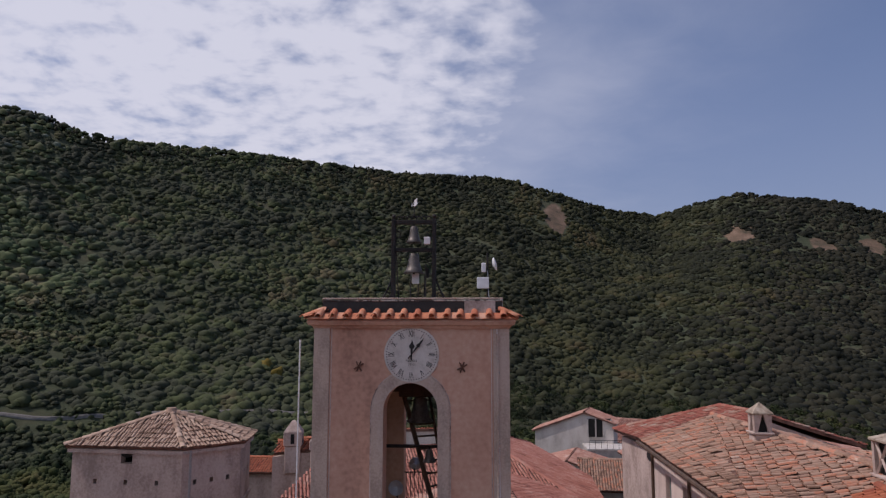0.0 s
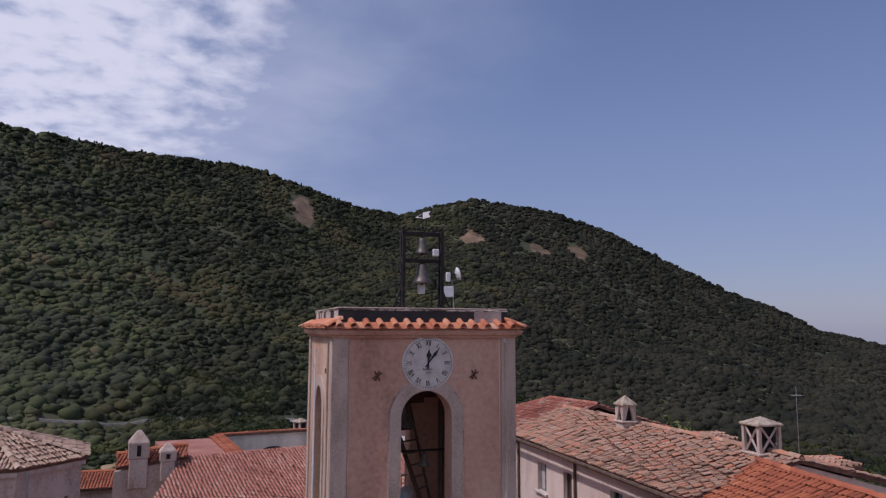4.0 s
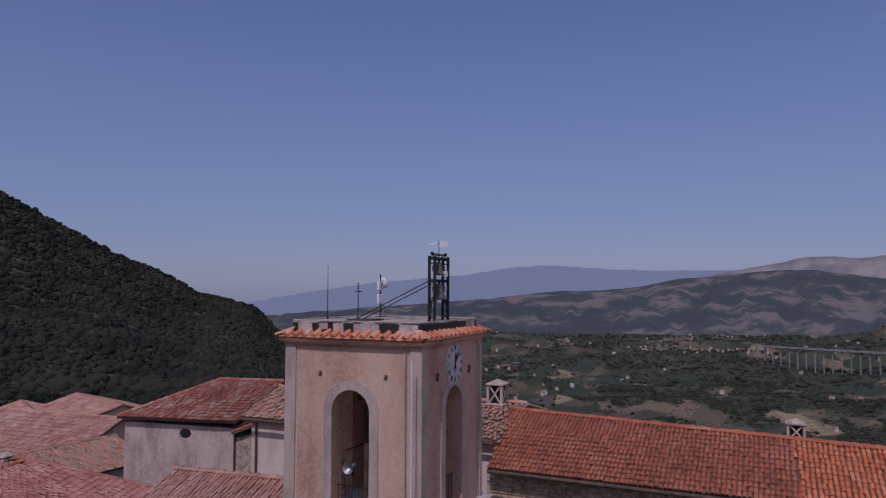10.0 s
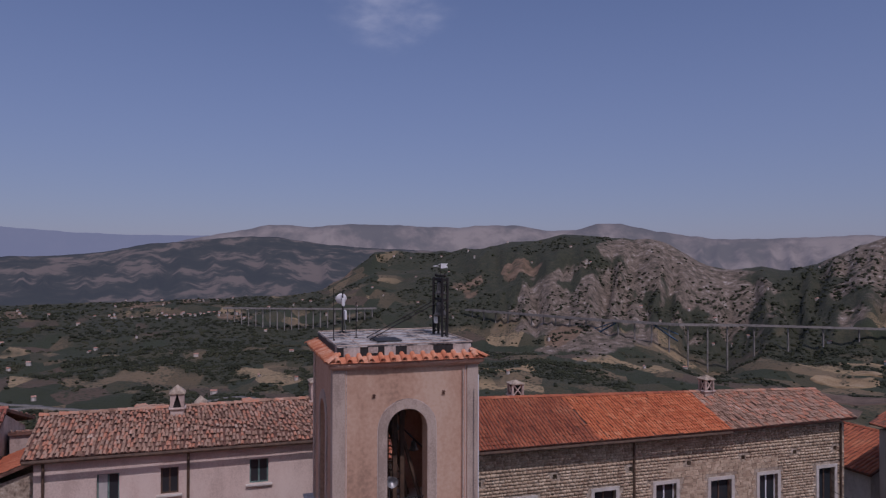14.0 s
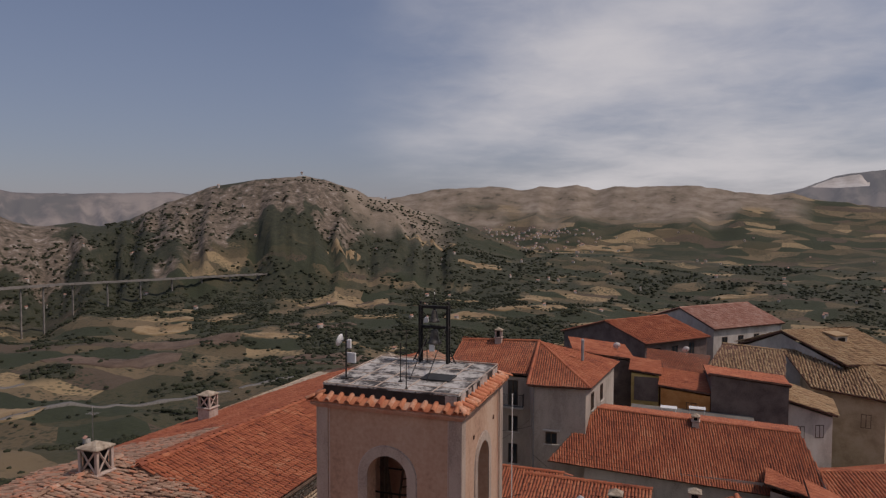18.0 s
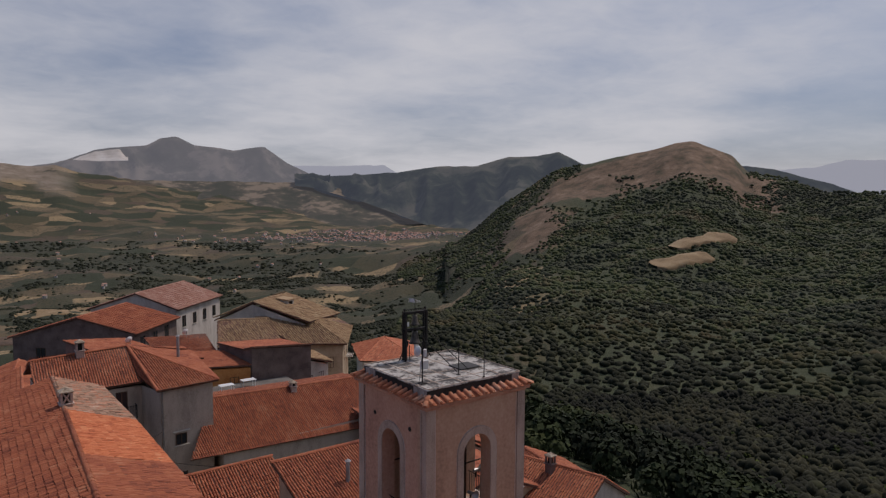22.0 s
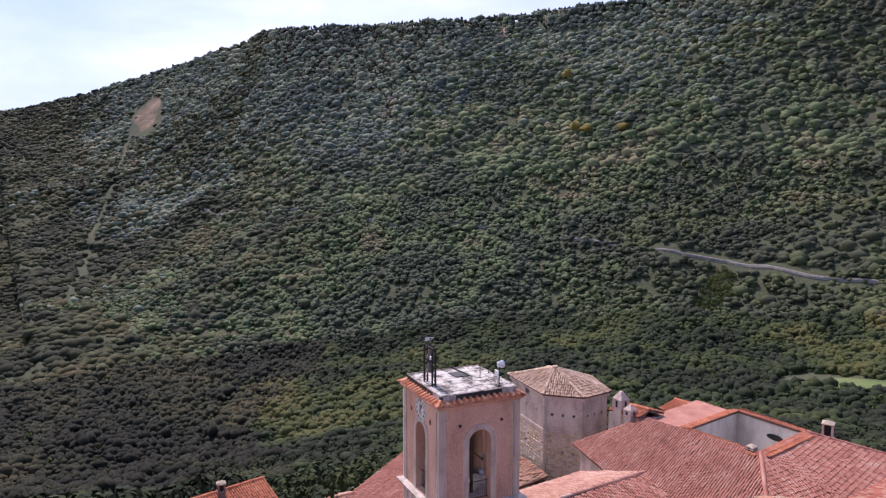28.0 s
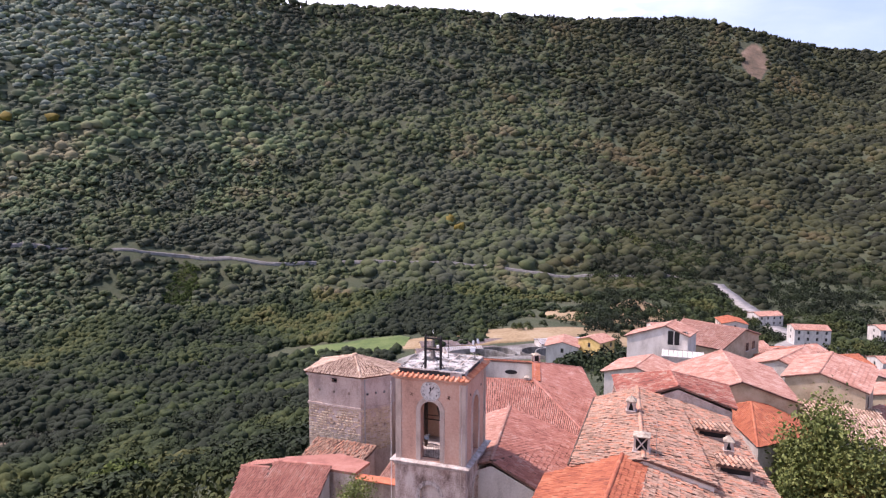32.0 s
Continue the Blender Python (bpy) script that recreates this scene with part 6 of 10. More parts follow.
def make_clock():
    c = thing("clock", "round white enamel tower clock with black Roman numerals", "clock", (0.02, -2.285, 15.12))
    c.matrix_world = Matrix.Translation((0.02, -2.25, 15.12)) @ Matrix.Rotation(math.pi / 2, 4, "X")
    part("dial", lathe([(0.0, 0.0), (0.645, 0.0), (0.645, 0.035), (0.62, 0.045), (0.0, 0.045)], 48), DIAL, c, "off-white enamel dial")
    ringbm = bmesh.new()
    for i in range(60):
        a = math.radians(6 * i)
        bmesh.ops.create_cone(ringbm, cap_ends=True, segments=6, radius1=0.013, radius2=0.013, depth=0.008, matrix=Matrix.Translation((0.585 * math.sin(a), 0.585 * math.cos(a), 0.049)))
    part("minute_dots", ringbm, BLACK, c)
    for i, s in enumerate(("XII", "I", "II", "III", "IIII", "V", "VI", "VII", "VIII", "IX", "X", "XI")):
        a = math.radians(30 * i)
        m = Matrix.Translation((0.47 * math.sin(a), 0.47 * math.cos(a), 0.049)) @ Matrix.Rotation(-a, 4, "Z") @ Matrix.Diagonal((0.72, 1.25, 1, 1))
        text_mesh(s, 0.165, BLACK, c, m, "numeral")
    text_mesh("NAPOLI", 0.075, BLACK, c, Matrix.Translation((0, -0.15, 0.049)), "lettering", 0.002)
    text_mesh("1913", 0.075, BLACK, c, Matrix.Translation((0, -0.235, 0.049)), "lettering", 0.002)
    for ang, ln, w in ((3, 0.34, 0.034), (38, 0.48, 0.024)):
        bm = bmesh.new()
        pts = [(-w * 0.6, -0.12), (w * 0.6, -0.12), (w * 0.5, 0.0), (w, ln * 0.7), (0, ln), (-w, ln * 0.7), (-w * 0.5, 0.0)]
        lo = [bm.verts.new((x, y, 0.060)) for x, y in pts]
        hi = [bm.verts.new((x, y, 0.072)) for x, y in pts]
        bm.faces.new(lo)
        bm.faces.new(hi)
        for i in range(len(pts)):
            j = (i + 1) % len(pts)
            bm.faces.new((lo[i], lo[j], hi[j], hi[i]))
        bmesh.ops.create_circle(bm, cap_ends=True, segments=14, radius=w * 1.9, matrix=Matrix.Translation((0, ln * 0.55, 0.074)))
        bm.transform(Matrix.Rotation(-radians(ang), 4, "Z"))
        part("clock_hand", bm, BLACK, c)


make_clock()


# ---------------------------------------------------------------- bells on the roof
def bell_mesh(r, h):
    return lathe([(0.0, h), (r * 0.35, h), (r * 0.47, h * 0.93), (r * 0.52, h * 0.7), (r * 0.60, h * 0.4), (r * 0.78, h * 0.15), (r, 0.0), (r * 0.96, -0.01), (r * 0.72, h * 0.16), (r * 0.5, h * 0.5), (0.0, h * 0.85)], 22)


def make_bell_gantry():
    f = thing("roof_bell_gantry", "dark wrought-iron gantry holding two clock bells", "bell gantry", (0, -1.75, 16.40))
    H = 2.0
    for x in (-0.5, 0.5):
        for y in (-0.09, 0.09):
            part("post", boxed(x - 0.042, x + 0.042, y - 0.035, y + 0.035, 0, H, 0.006), IRON, f)
        for z in (0.1, 0.6, 1.2, 1.75):
            part("post_tie", boxed(x - 0.02, x + 0.02, -0.065, 0.065, z, z + 0.04), IRON, f)
        bm = bmesh.new()
        bmesh.ops.create_uvsphere(bm, u_segments=10, v_segments=8, radius=0.055, matrix=Matrix.Translation((x, 0, H + 0.07)))
        rod_into(bm, (x, 0, H), (x, 0, H + 0.05), 0.02)
        part("finial", bm, IRON, f)
        # scrolled feet
        s = 1 if x > 0 else -1
        bm = bmesh.new()
        last = None
        for i in range(9):
            a = i / 8
            p = (x + s * (0.03 + 0.25 * (1 - a) ** 1.6), 0, 0.02 + 0.62 * a)
            if last:
                rod_into(bm, last, p, 0.022, seg=6)
            last = p
        for cx, cz, cr in ((x + s * 0.14, 0.12, 0.07), (x + s * 0.08, 0.3, 0.05)):
            pts = [(cx + cr * math.cos(k * 0.7), 0, cz + cr * math.sin(k * 0.7)) for k in range(10)]
            for p, q in zip(pts, pts[1:]):
                rod_into(bm, p, q, 0.014, seg=5)
        part("scroll_foot", bm, IRON, f)
        bm = bmesh.new()
        for cz in (1.62, 0.98):
            pts = [(x - s * 0.1 + 0.075 * math.cos(k * 0.8), 0, cz + 0.09 * math.sin(k * 0.8)) for k in range(9)]
            for p, q in zip(pts, pts[1:]):
                rod_into(bm, p, q, 0.014, seg=5)
        part("bracket_scroll", bm, IRON, f)
    for z, h in ((1.87, 0.1), (1.19, 0.09)):
        part("crossbar", boxed(-0.53, 0.53, -0.06, 0.06, z, z + h, 0.008), IRON, f)
    for i in range(7):
        bm = bmesh.new()
        cx = -0.36 + i * 0.12
        pts = [(cx + 0.06 * math.cos(k * 0.65), 0, H + 0.0 + 0.075 * math.sin(k * 0.65)) for k in range(6)]
        for p, q in zip(pts, pts[1:]):
            rod_into(bm, p, q, 0.016, seg=5)
        part("cresting_scroll", bm, IRON, f)
    for zt, r, h in ((1.82, 0.195, 0.40), (1.15, 0.255, 0.48)):
        b = part("bell", bell_mesh(r, h), BRONZE, f, "weathered bronze bell", True)
        b.location = (0, 0, zt - h)
        part("clapper", rod((0, 0, 0.14), (0, 0, -0.03), 0.012, 0.03), IRON, b)
        part("yoke", boxed(-0.03, 0.03, -0.03, 0.03, h, h + 0.1), IRON, b)
    part("hammer_box", boxed(0.26, 0.41, -0.13, -0.02, 1.36, 1.54, 0.012), WHITE_PLASTIC, f, "white electric hammer box")
    part("hammer_box", boxed(-0.06, 0.12, 0.10, 0.2, 0.42, 0.68, 0.012), WHITE_PLASTIC, f, "white electric hammer box")
    part("hammer", rod((0.32, -0.04, 0.78), (0.36, -0.02, 0.55), 0.05, 0.03), IRON, f)
    part("striker_rod", rod((0.26, 0, 0.02), (0.27, 0, 0.6), 0.016), IRON, f)
    part("vane_pole", rod((0, 0, H), (0, 0, H + 0.5), 0.012), IRON, f)
    vane = bmesh.new()
    pts = [(0.02, 0.30), (0.34, 0.32), (0.26, 0.40), (0.34, 0.47), (0.02, 0.47)]
    a = [vane.verts.new((x, -0.006, H + z)) for x, z in pts]
    b2 = [vane.verts.new((x, 0.006, H + z)) for x, z in pts]
    vane.faces.new(a)
    vane.faces.new(b2)
    for i in range(5):
        j = (i + 1) % 5
        vane.faces.new((a[i], a[j], b2[j], b2[i]))
    rod_into(vane, (0, 0, H + 0.34), (-0.3, 0, H + 0.38), 0.008)
    rod_into(vane, (0, 0, H + 0.44), (-0.3, 0, H + 0.38), 0.008)
    vane.transform(Matrix.Rotation(radians(-70), 4, "Z"))
    part("weather_vane", vane, WHITE_PLASTIC, f, "pale swallow-tailed metal weather vane")
    for x in (-0.45, 0.1):
        part("stay_cable", rod((x, 0.08, 1.25), (x - 0.25, 2.6, 0.02), 0.016, seg=6), IRON, f)


make_bell_gantry()


def make_antenna():
    a = thing("antenna_mast", "dark mast with a white dish and radio boxes", "antenna", (1.79, 1.33, 16.40))
    part("mast", rod((0, 0, 0), (0, 0, 1.5), 0.025), IRON, a)
    d = lathe([(0.0, 0.0), (0.12, 0.02), (0.19, 0.07), (0.20, 0.08), (0.19, 0.095), (0.0, 0.13)], 20)
    d.transform(Matrix.Translation((0.14, 0.02, 1.17)) @ Matrix.Rotation(radians(75), 4, "Y"))
    part("dish", d, WHITE_PLASTIC, a, "white radio dish", True)
    part("radio_box", boxed(-0.17, -0.04, -0.05, 0.05, 0.95, 1.22, 0.015), WHITE_PLASTIC, a)
    part("radio_box", boxed(-0.3, 0.04, -0.1, -0.03, 0.48, 0.8, 0.012), WHITE_PLASTIC, a)
    part("arm", rod((0, 0, 1.17), (0.15, 0.02, 1.17), 0.015), IRON, a)
    part("foot", boxed(-0.12, 0.12, -0.12, 0.12, 0.0, 0.03), IRON, a)
    part("stay_pole", rod((0.05, -0.12, 0.0), (0.0, -0.02, 1.0), 0.012), GREY_METAL, a)
    p = thing("lightning_rod", "thin dark lightning rod on the flat roof", "lightning rod", (-0.5, 2.0, 16.40))
    part("rod", rod((0, 0, 0), (0, 0, 1.75), 0.018, 0.008), IRON, p)
    part("clamp", boxed(-0.03, 0.03, -0.04, 0.02, 0.0, 0.06), IRON, p)
    c = thing("roof_cross", "slim dark iron cross on the flat roof", "cross", (0.03, 1.17, 16.40))
    part("upright", rod((0, 0, 0), (0, 0, 1.19), 0.017), IRON, c)
    part("arm", rod((-0.2, 0, 0.9), (0.2, 0, 0.9), 0.014), IRON, c)
    part("foot", boxed(-0.06, 0.06, -0.06, 0.06, 0.0, 0.02), IRON, c)


make_antenna()


def make_belfry():
    F = LEDGE_Z + 0.11
    for k, (x, y) in enumerate(((0, 0),)):
        b = thing("great_bell", "large dark bronze bell hung in the belfry", "bell", (x, y, 13.32))
        part("bell", bell_mesh(0.36, 0.62), BRONZE, b, "dark bronze bell", True)
        part("headstock", boxed(-0.55, 0.55, -0.16, 0.16, 0.63, 1.05, 0.03), WOOD, b, "dark timber headstock")
        part("clapper", rod((0, 0, 0.4), (0, 0, -0.1), 0.02, 0.05), IRON, b)
        part("axle", rod((-1.7, 0, 0.85), (1.7, 0, 0.85), 0.04), IRON, b)
    s = thing("small_bell", "small bronze bell on an iron bar", "bell", (0.33, -0.9, 12.45))
    part("bell", bell_mesh(0.17, 0.3), BRONZE, s, "", True)
    part("bar", rod((-2.0, 0, 0.38), (1.35, 0, 0.38), 0.03), IRON, s)
    part("hanger", rod((0, 0, 0.28), (0, 0, 0.4), 0.02), IRON, s)
    l = thing("wooden_ladder", "dark wooden ladder leaning inside the belfry", "ladder", (0, 0, F))
    lo, hi = (Vector((0.60, -0.7, 0)), Vector((0.86, -0.25, 0))), (Vector((-0.46, 0.05, 3.4)), Vector((0.20, 0.30, 3.4)))
    for a, b, r in zip(lo, hi, (0.065, 0.04)):
        part("stile", rod(a, b, r, seg=6), WOOD, l)
    for i in range(11):
        q = (i + 0.6) / 11.4
        part("rung", rod(lo[0].lerp(hi[0], q), lo[1].lerp(hi[1], q), 0.026, seg=6), WOOD, l)
    t = thing("timber_bell_truss", "dark timber truss carrying the belfry bell", "bell truss", (0, 0, F))
    for x in (-1.1, 1.1):
        for y in (-0.12, 0.12):
            part("post", boxed(x - 0.07, x + 0.07, y - 0.07, y + 0.07, 0, 3.75, 0.01), WOOD, t)
        part("brace", rod((x, -0.9, 0.0), (x, -0.1, 2.8), 0.06, seg=6), WOOD, t)
    part("beam", boxed(-1.7, 1.7, -0.1, 0.1, 3.4, 3.6, 0.01), WOOD, t)
    part("crossbar", rod((-1.68, 0.5, 1.9), (1.68, 0.5, 1.9), 0.03), IRON, t)
    for k, (u, z) in enumerate(((-0.38, 12.0), (-0.36, 12.1), (0.3, 11.9), (0.32, 12.05))):
        m = side(k) @ Matrix.Translation((u, 0.5, z))
        h = thing("horn_loudspeaker", "grey horn loudspeaker fixed inside the arch", "loudspeaker", (0, 0, 0), group="belfry loudspeakers")
        h.matrix_world = m
        bm = lathe([(0.03, 0.22), (0.05, 0.16), (0.09, 0.06), (0.17, -0.06), (0.18, -0.07), (0.165, -0.05), (0.07, 0.06), (0.0, 0.1)], 20)
        bm.transform(Matrix.Rotation(-math.pi / 2, 4, "X"))
        part("horn", bm, GREY_METAL, h, "", True)
        part("driver", rod((0, 0.16, 0), (0, 0.34, 0), 0.07), GREY_METAL, h)
        part("bracket", boxed(-0.02, 0.02, 0.2, 0.26, -0.28, -0.06), IRON, h)
    for k in range(4):
        r = thing("railing", "low dark iron railing across the arch", "railing", (0, 0, 0), group="belfry railings")
        r.matrix_world = side(k) @ Matrix.Translation((0, 0.3, LEDGE_Z + 0.12))
        for z in (0.08, 0.95):
            part("rail", rod((-OPEN, 0, z), (OPEN, 0, z), 0.018, seg=6), IRON, r)
        for i in range(11):
            x = -OPEN + 0.06 + i * (2 * OPEN - 0.12) / 10
            part("baluster", rod((x, 0, 0.08), (x, 0, 0.95), 0.010, seg=5), IRON, r)


make_belfry()

# ---------------------------------------------------------------- the town
def level(*pts, add=()):
    """A roof plane through three corners; further corners (x, y) take their height from it."""
    a, b, c = (Vector(q) for q in pts[:3])
    n = (b - a).cross(c - a)
    out = [a[:], b[:], c[:]]
    for x, y in add:
        out.append((x, y, a.z - (n.x * (x - a.x) + n.y * (y - a.y)) / n.z))
    return out


def roofed(name, label, outline, z0, wall, planes, tile, ridges=(), pitch=0.25, seed=5, length=0.42, wild=0.012, wins=(), group="", category="house", singles=0, tile_label=""):
    """A house from the plan of its walls (x, y, top) and its roof planes; wins: (corner, along, height, width, tall)."""
    h = thing(name, label, category, (outline[0][0], outline[0][1], z0), 0, group)
    o = h.location
    part("wall", shell([(p[0] - o.x, p[1] - o.y) for p in outline], 0, [p[2] - 0.12 - z0 for p in outline]), wall, h)
    roof_on(h, planes, tile, pitch, ridges, seed, length=length, wild=wild, singles=singles, label=tile_label)
    for k, u, z, w, t in wins:
        p, q = outline[k], outline[(k + 1) % len(outline)]
        face_window(h, (p[0] - o.x, p[1] - o.y), (q[0] - o.x, q[1] - o.y), u, z - z0, w, t)
    return h


def chimney(x, y, z0, z1, w=0.7, d=0.7, rz=0.0, style="slots", wall=OLD_WALL, label="weathered rendered chimney with an open vented head"):
    """A stack with a vented head under a cap."""
    c = thing("chimney", label, "chimney", (x, y, z0), radians(rz), "chimneys")
    H = z1 - z0
    a, b = w / 2, d / 2
    if style == "gable":
        lo, hi = H * 0.52, H * 0.80
        part("shaft", boxed(-a, a, -b, b, 0, lo, 0.03), wall, c)
        part("head", boxed(-a - 0.06, a + 0.06, -b - 0.06, b + 0.06, lo + 0.004, hi, 0.03), wall, c)
        for k in range(4):
            bm = boxed(-0.09, 0.09, -b - 0.075, -b - 0.062, lo + 0.12, hi - 0.12)
            bm.transform(Matrix.Rotation(k * math.pi / 2, 4, "Z"))
            part("vent_slot", bm, VOID, c)
        bm = bmesh.new()
        base = [bm.verts.new((sx * (a + 0.05), sy * (b + 0.05), hi + 0.004)) for sx, sy in ((-1, -1), (1, -1), (1, 1), (-1, 1))]
        tip = [bm.verts.new((sx * a * 0.22, sy * b * 0.22, H)) for sx, sy in ((-1, -1), (1, -1), (1, 1), (-1, 1))]
        bm.faces.new(base)
        bm.faces.new(tip)
        for i in range(4):
            bm.faces.new((base[i], base[(i + 1) % 4], tip[(i + 1) % 4], tip[i]))
        part("pointed_cap", bm, wall, c)
        return c
    neck = H * (0.42 if style == "cross" else 0.45)
    part("shaft", boxed(-a, a, -b, b, 0, neck, 0.02), wall, c)
    part("collar", boxed(-a - 0.07, a + 0.07, -b - 0.07, b + 0.07, neck, neck + 0.07, 0.015), wall, c)
    lo, hi = neck + 0.07, H - (0.42 if style == "tri" else 0.28)
    t = 0.11
    for sx in (-1, 1):
        for sy in (-1, 1):
            part("corner_post", boxed(min(sx * a, sx * (a - t)), max(sx * a, sx * (a - t)), min(sy * b, sy * (b - t)), max(sy * b, sy * (b - t)), lo, hi), wall, c)
    for k in range(4):
        turn = Matrix.Rotation(k * math.pi / 2, 4, "Z")
        wide, deep = (a, b) if k % 2 == 0 else (b, a)
        if style == "cross":
            bm = bmesh.new()
            for q in (-1, 1):
                rod_into(bm, (-q * (wide - t), -(deep - 0.05), lo), (q * (wide - t), -(deep - 0.05), hi), 0.045, seg=4)
            bm.transform(turn)
            part("lattice", bm, wall, c)
        elif style == "tri":
            for q in (-1, 1):
                bm = bmesh.new()
                tri = [(q * (wide - t), lo), (q * (wide - t), hi), (q * 0.02, hi)]
                front, back = ([bm.verts.new((x, -deep + dy, z)) for x, z in tri] for dy in (0.004, 0.1))
                bm.faces.new(front)
                bm.faces.new(back)
                for i in range(3):
                    bm.faces.new((front[i], front[(i + 1) % 3], back[(i + 1) % 3], back[i]))
                bm.transform(turn)
                part("vent_side", bm, wall, c)
    # Near-black block fills the head in place of its inner shade.
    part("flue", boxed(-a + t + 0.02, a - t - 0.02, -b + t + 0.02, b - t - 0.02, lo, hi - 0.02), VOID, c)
    part("cap_slab", boxed(-a - 0.06, a + 0.06, -b - 0.06, b + 0.06, hi, hi + 0.07, 0.015), STONE, c)
    bm = bmesh.new()
    base = [bm.verts.new(q) for q in ((-a - 0.05, -b - 0.05, hi + 0.07), (a + 0.05, -b - 0.05, hi + 0.07), (a + 0.05, b + 0.05, hi + 0.07), (-a - 0.05, b + 0.05, hi + 0.07))]
    top = bm.verts.new((0, 0, H))
    bm.faces.new(base)
    for i in range(4):
        bm.faces.new((base[i], base[(i + 1) % 4], top))
    part("cap", bm, STONE, c)
    return c


def flue_pipe(x, y, z0, z1, r=0.12, mat=RUST):
    c = thing("flue_pipe", "round metal flue with a small cowl on a roof", "flue", (x, y, z0), 0, "flues")
    part("pipe", rod((0, 0, 0), (0, 0, z1 - z0 - 0.15), r), mat, c)
    part("cowl", rod((0, 0, z1 - z0 - 0.12), (0, 0, z1 - z0), r * 1.7, r * 0.4), mat, c)


def drain_pipe(parent, x, y, z0, z1, mat=WOOD, r=0.06):
    o = parent.location
    part("downpipe", rod((x - o.x, y - o.y, z0 - o.z), (x - o.x, y - o.y, z1 - o.z), r, seg=8), mat, parent)


def gutter(parent, a, b, mat=WOOD):
    o = parent.location
    part("gutter", rod(Vector(a) - o, Vector(b) - o, 0.08, seg=8), mat, parent)


def dish(x, y, z, az, r=0.4):
    d = thing("satellite_dish", "white satellite dish on a short mast", "dish", (x, y, z), -radians(az), "dishes")
    bm = lathe([(0.02, 0), (r * 0.5, 0.04), (r * 0.85, 0.13), (r, 0.2), (r * 0.98, 0.21), (r * 0.5, 0.06), (0.02, 0.02)], 16)
    bmesh.ops.transform(bm, matrix=Matrix.Translation((0, 0.1, 0.55)) @ Matrix.Rotation(radians(-65), 4, "X"), verts=bm.verts)
    part("reflector", bm, WHITE_PLASTIC, d)
    part("mast", rod((0, 0, 0), (0, 0, 0.7), 0.03), GREY_METAL, d)
    part("arm", rod((0, 0.1, 0.45), (0, 0.6, 0.62), 0.015), GREY_METAL, d)
    part("receiver", boxed(-0.04, 0.04, 0.56, 0.66, 0.58, 0.68), GREY_METAL, d)


# ---- pink palazzo east of the tower
def palazzo():
    x0, ya, yb = 8.75, -0.5, 12.6
    z0 = -3.0
    rn, rs = (11.5, 13.0, 12.08), (12.65, -0.62, 11.94)
    E = level(rn, rs, (14.5, 13.0, 11.33), add=[(16.7, -0.62)])
    h = thing("palazzo", "pink rendered palazzo under an old lichened tile roof", "house", (x0, ya, z0))
    o = h.location
    core = [(x0 + 0.42, ya, 10.95), (12.65, ya, 11.74), (16.55, ya, E[3][2] - 0.2), (14.4, yb, 11.15), (11.55, yb, 11.90), (x0 + 0.42, yb, 10.95)]
    part("wall", shell([(p[0] - o.x, p[1] - o.y) for p in core], 0, [p[2] - z0 for p in core]), PINK_WALL, h)
    a, b = (0.0, yb - ya), (0.0, 0.0)
    wins = [(10.3, 8.92, 0.86, 1.19), (7.85, 9.03, 0.71, 1.13), (4.23, 9.14, 0.8, 1.07), (10.3, 5.6, 0.9, 1.4), (7.85, 5.6, 0.9, 1.4), (4.23, 5.6, 0.9, 1.4)]
    holes = [(yb - y, yb - y + w, z - z0, z - z0 + t) for y, z, w, t in wins]
    wall_panel(h, a, b, 0, 10.92 - z0, PINK_WALL, holes, 0.40)
    for i, (y, z, w, t) in enumerate(wins):
        window_in(h, a, b, yb - y, z - z0, w, t, GREEN_WOOD if i != 1 else WOOD, None, True, 0.16, None, i == 0, 1)
    eave_n, eave_s = (8.4, 13.0, 11.0), (8.4, -0.62, 10.98)
    roof_on(h, [[rn, eave_n, eave_s], [rn, eave_s, rs], [E[0], E[1], E[3], E[2]]], TILE_OLD, 0.235, [(rn, rs)], 41, wild=0.034, singles=150)
    # the lower east wing, a step below the main roof
    L = level((14.2, 14.9, 10.85), (16.4, -0.62, 10.45), (18.2, 14.9, 9.85), add=[(20.8, -0.62)])
    wing = [(14.1, ya + 0.03, 10.9), (16.45, ya + 0.03, L[1][2] - 0.15), (20.5, ya + 0.03, L[3][2] - 0.05), (17.9, 14.85, L[2][2] - 0.05), (14.3, 14.85, L[0][2] - 0.15)]
    part("east_wing_wall", shell([(p[0] - o.x, p[1] - o.y) for p in wing[1:]], 0, [p[2] - z0 for p in wing[1:]]), OLD_WALL, h)
    roof_on(h, [[L[0], L[1], L[3], L[2]]], TILE_OLD, 0.235, (), 46, wild=0.034)
    drain_pipe(h, 8.68, 6.75, -2.8, 10.9)
    drain_pipe(h, 8.68, 12.25, -2.8, 10.9)
    gutter(h, (8.22, 12.9, 10.93), (8.28, -0.5, 10.9))
    bm = lathe([(0.16, 0), (0.24, 0), (0.24, 0.06), (0.16, 0.06)], 16)
    bmesh.ops.transform(bm, matrix=Matrix.Translation((-0.002, 0.95, 9.7 - z0)) @ Matrix.Rotation(radians(-90), 4, "Y"), verts=bm.verts)
    part("round_vent", bm, STONE_TRIM, h)
    part("vent_opening", rod((0.004, 0.95, 9.7 - z0), (-0.02, 0.95, 9.7 - z0), 0.17, seg=16), VOID, h)
    chimney(11.4, 7.35, 11.2, 13.2, 0.60, 0.60, 0, "tri", OLD_WALL, "grey rendered chimney with triangular vents on old tiles")
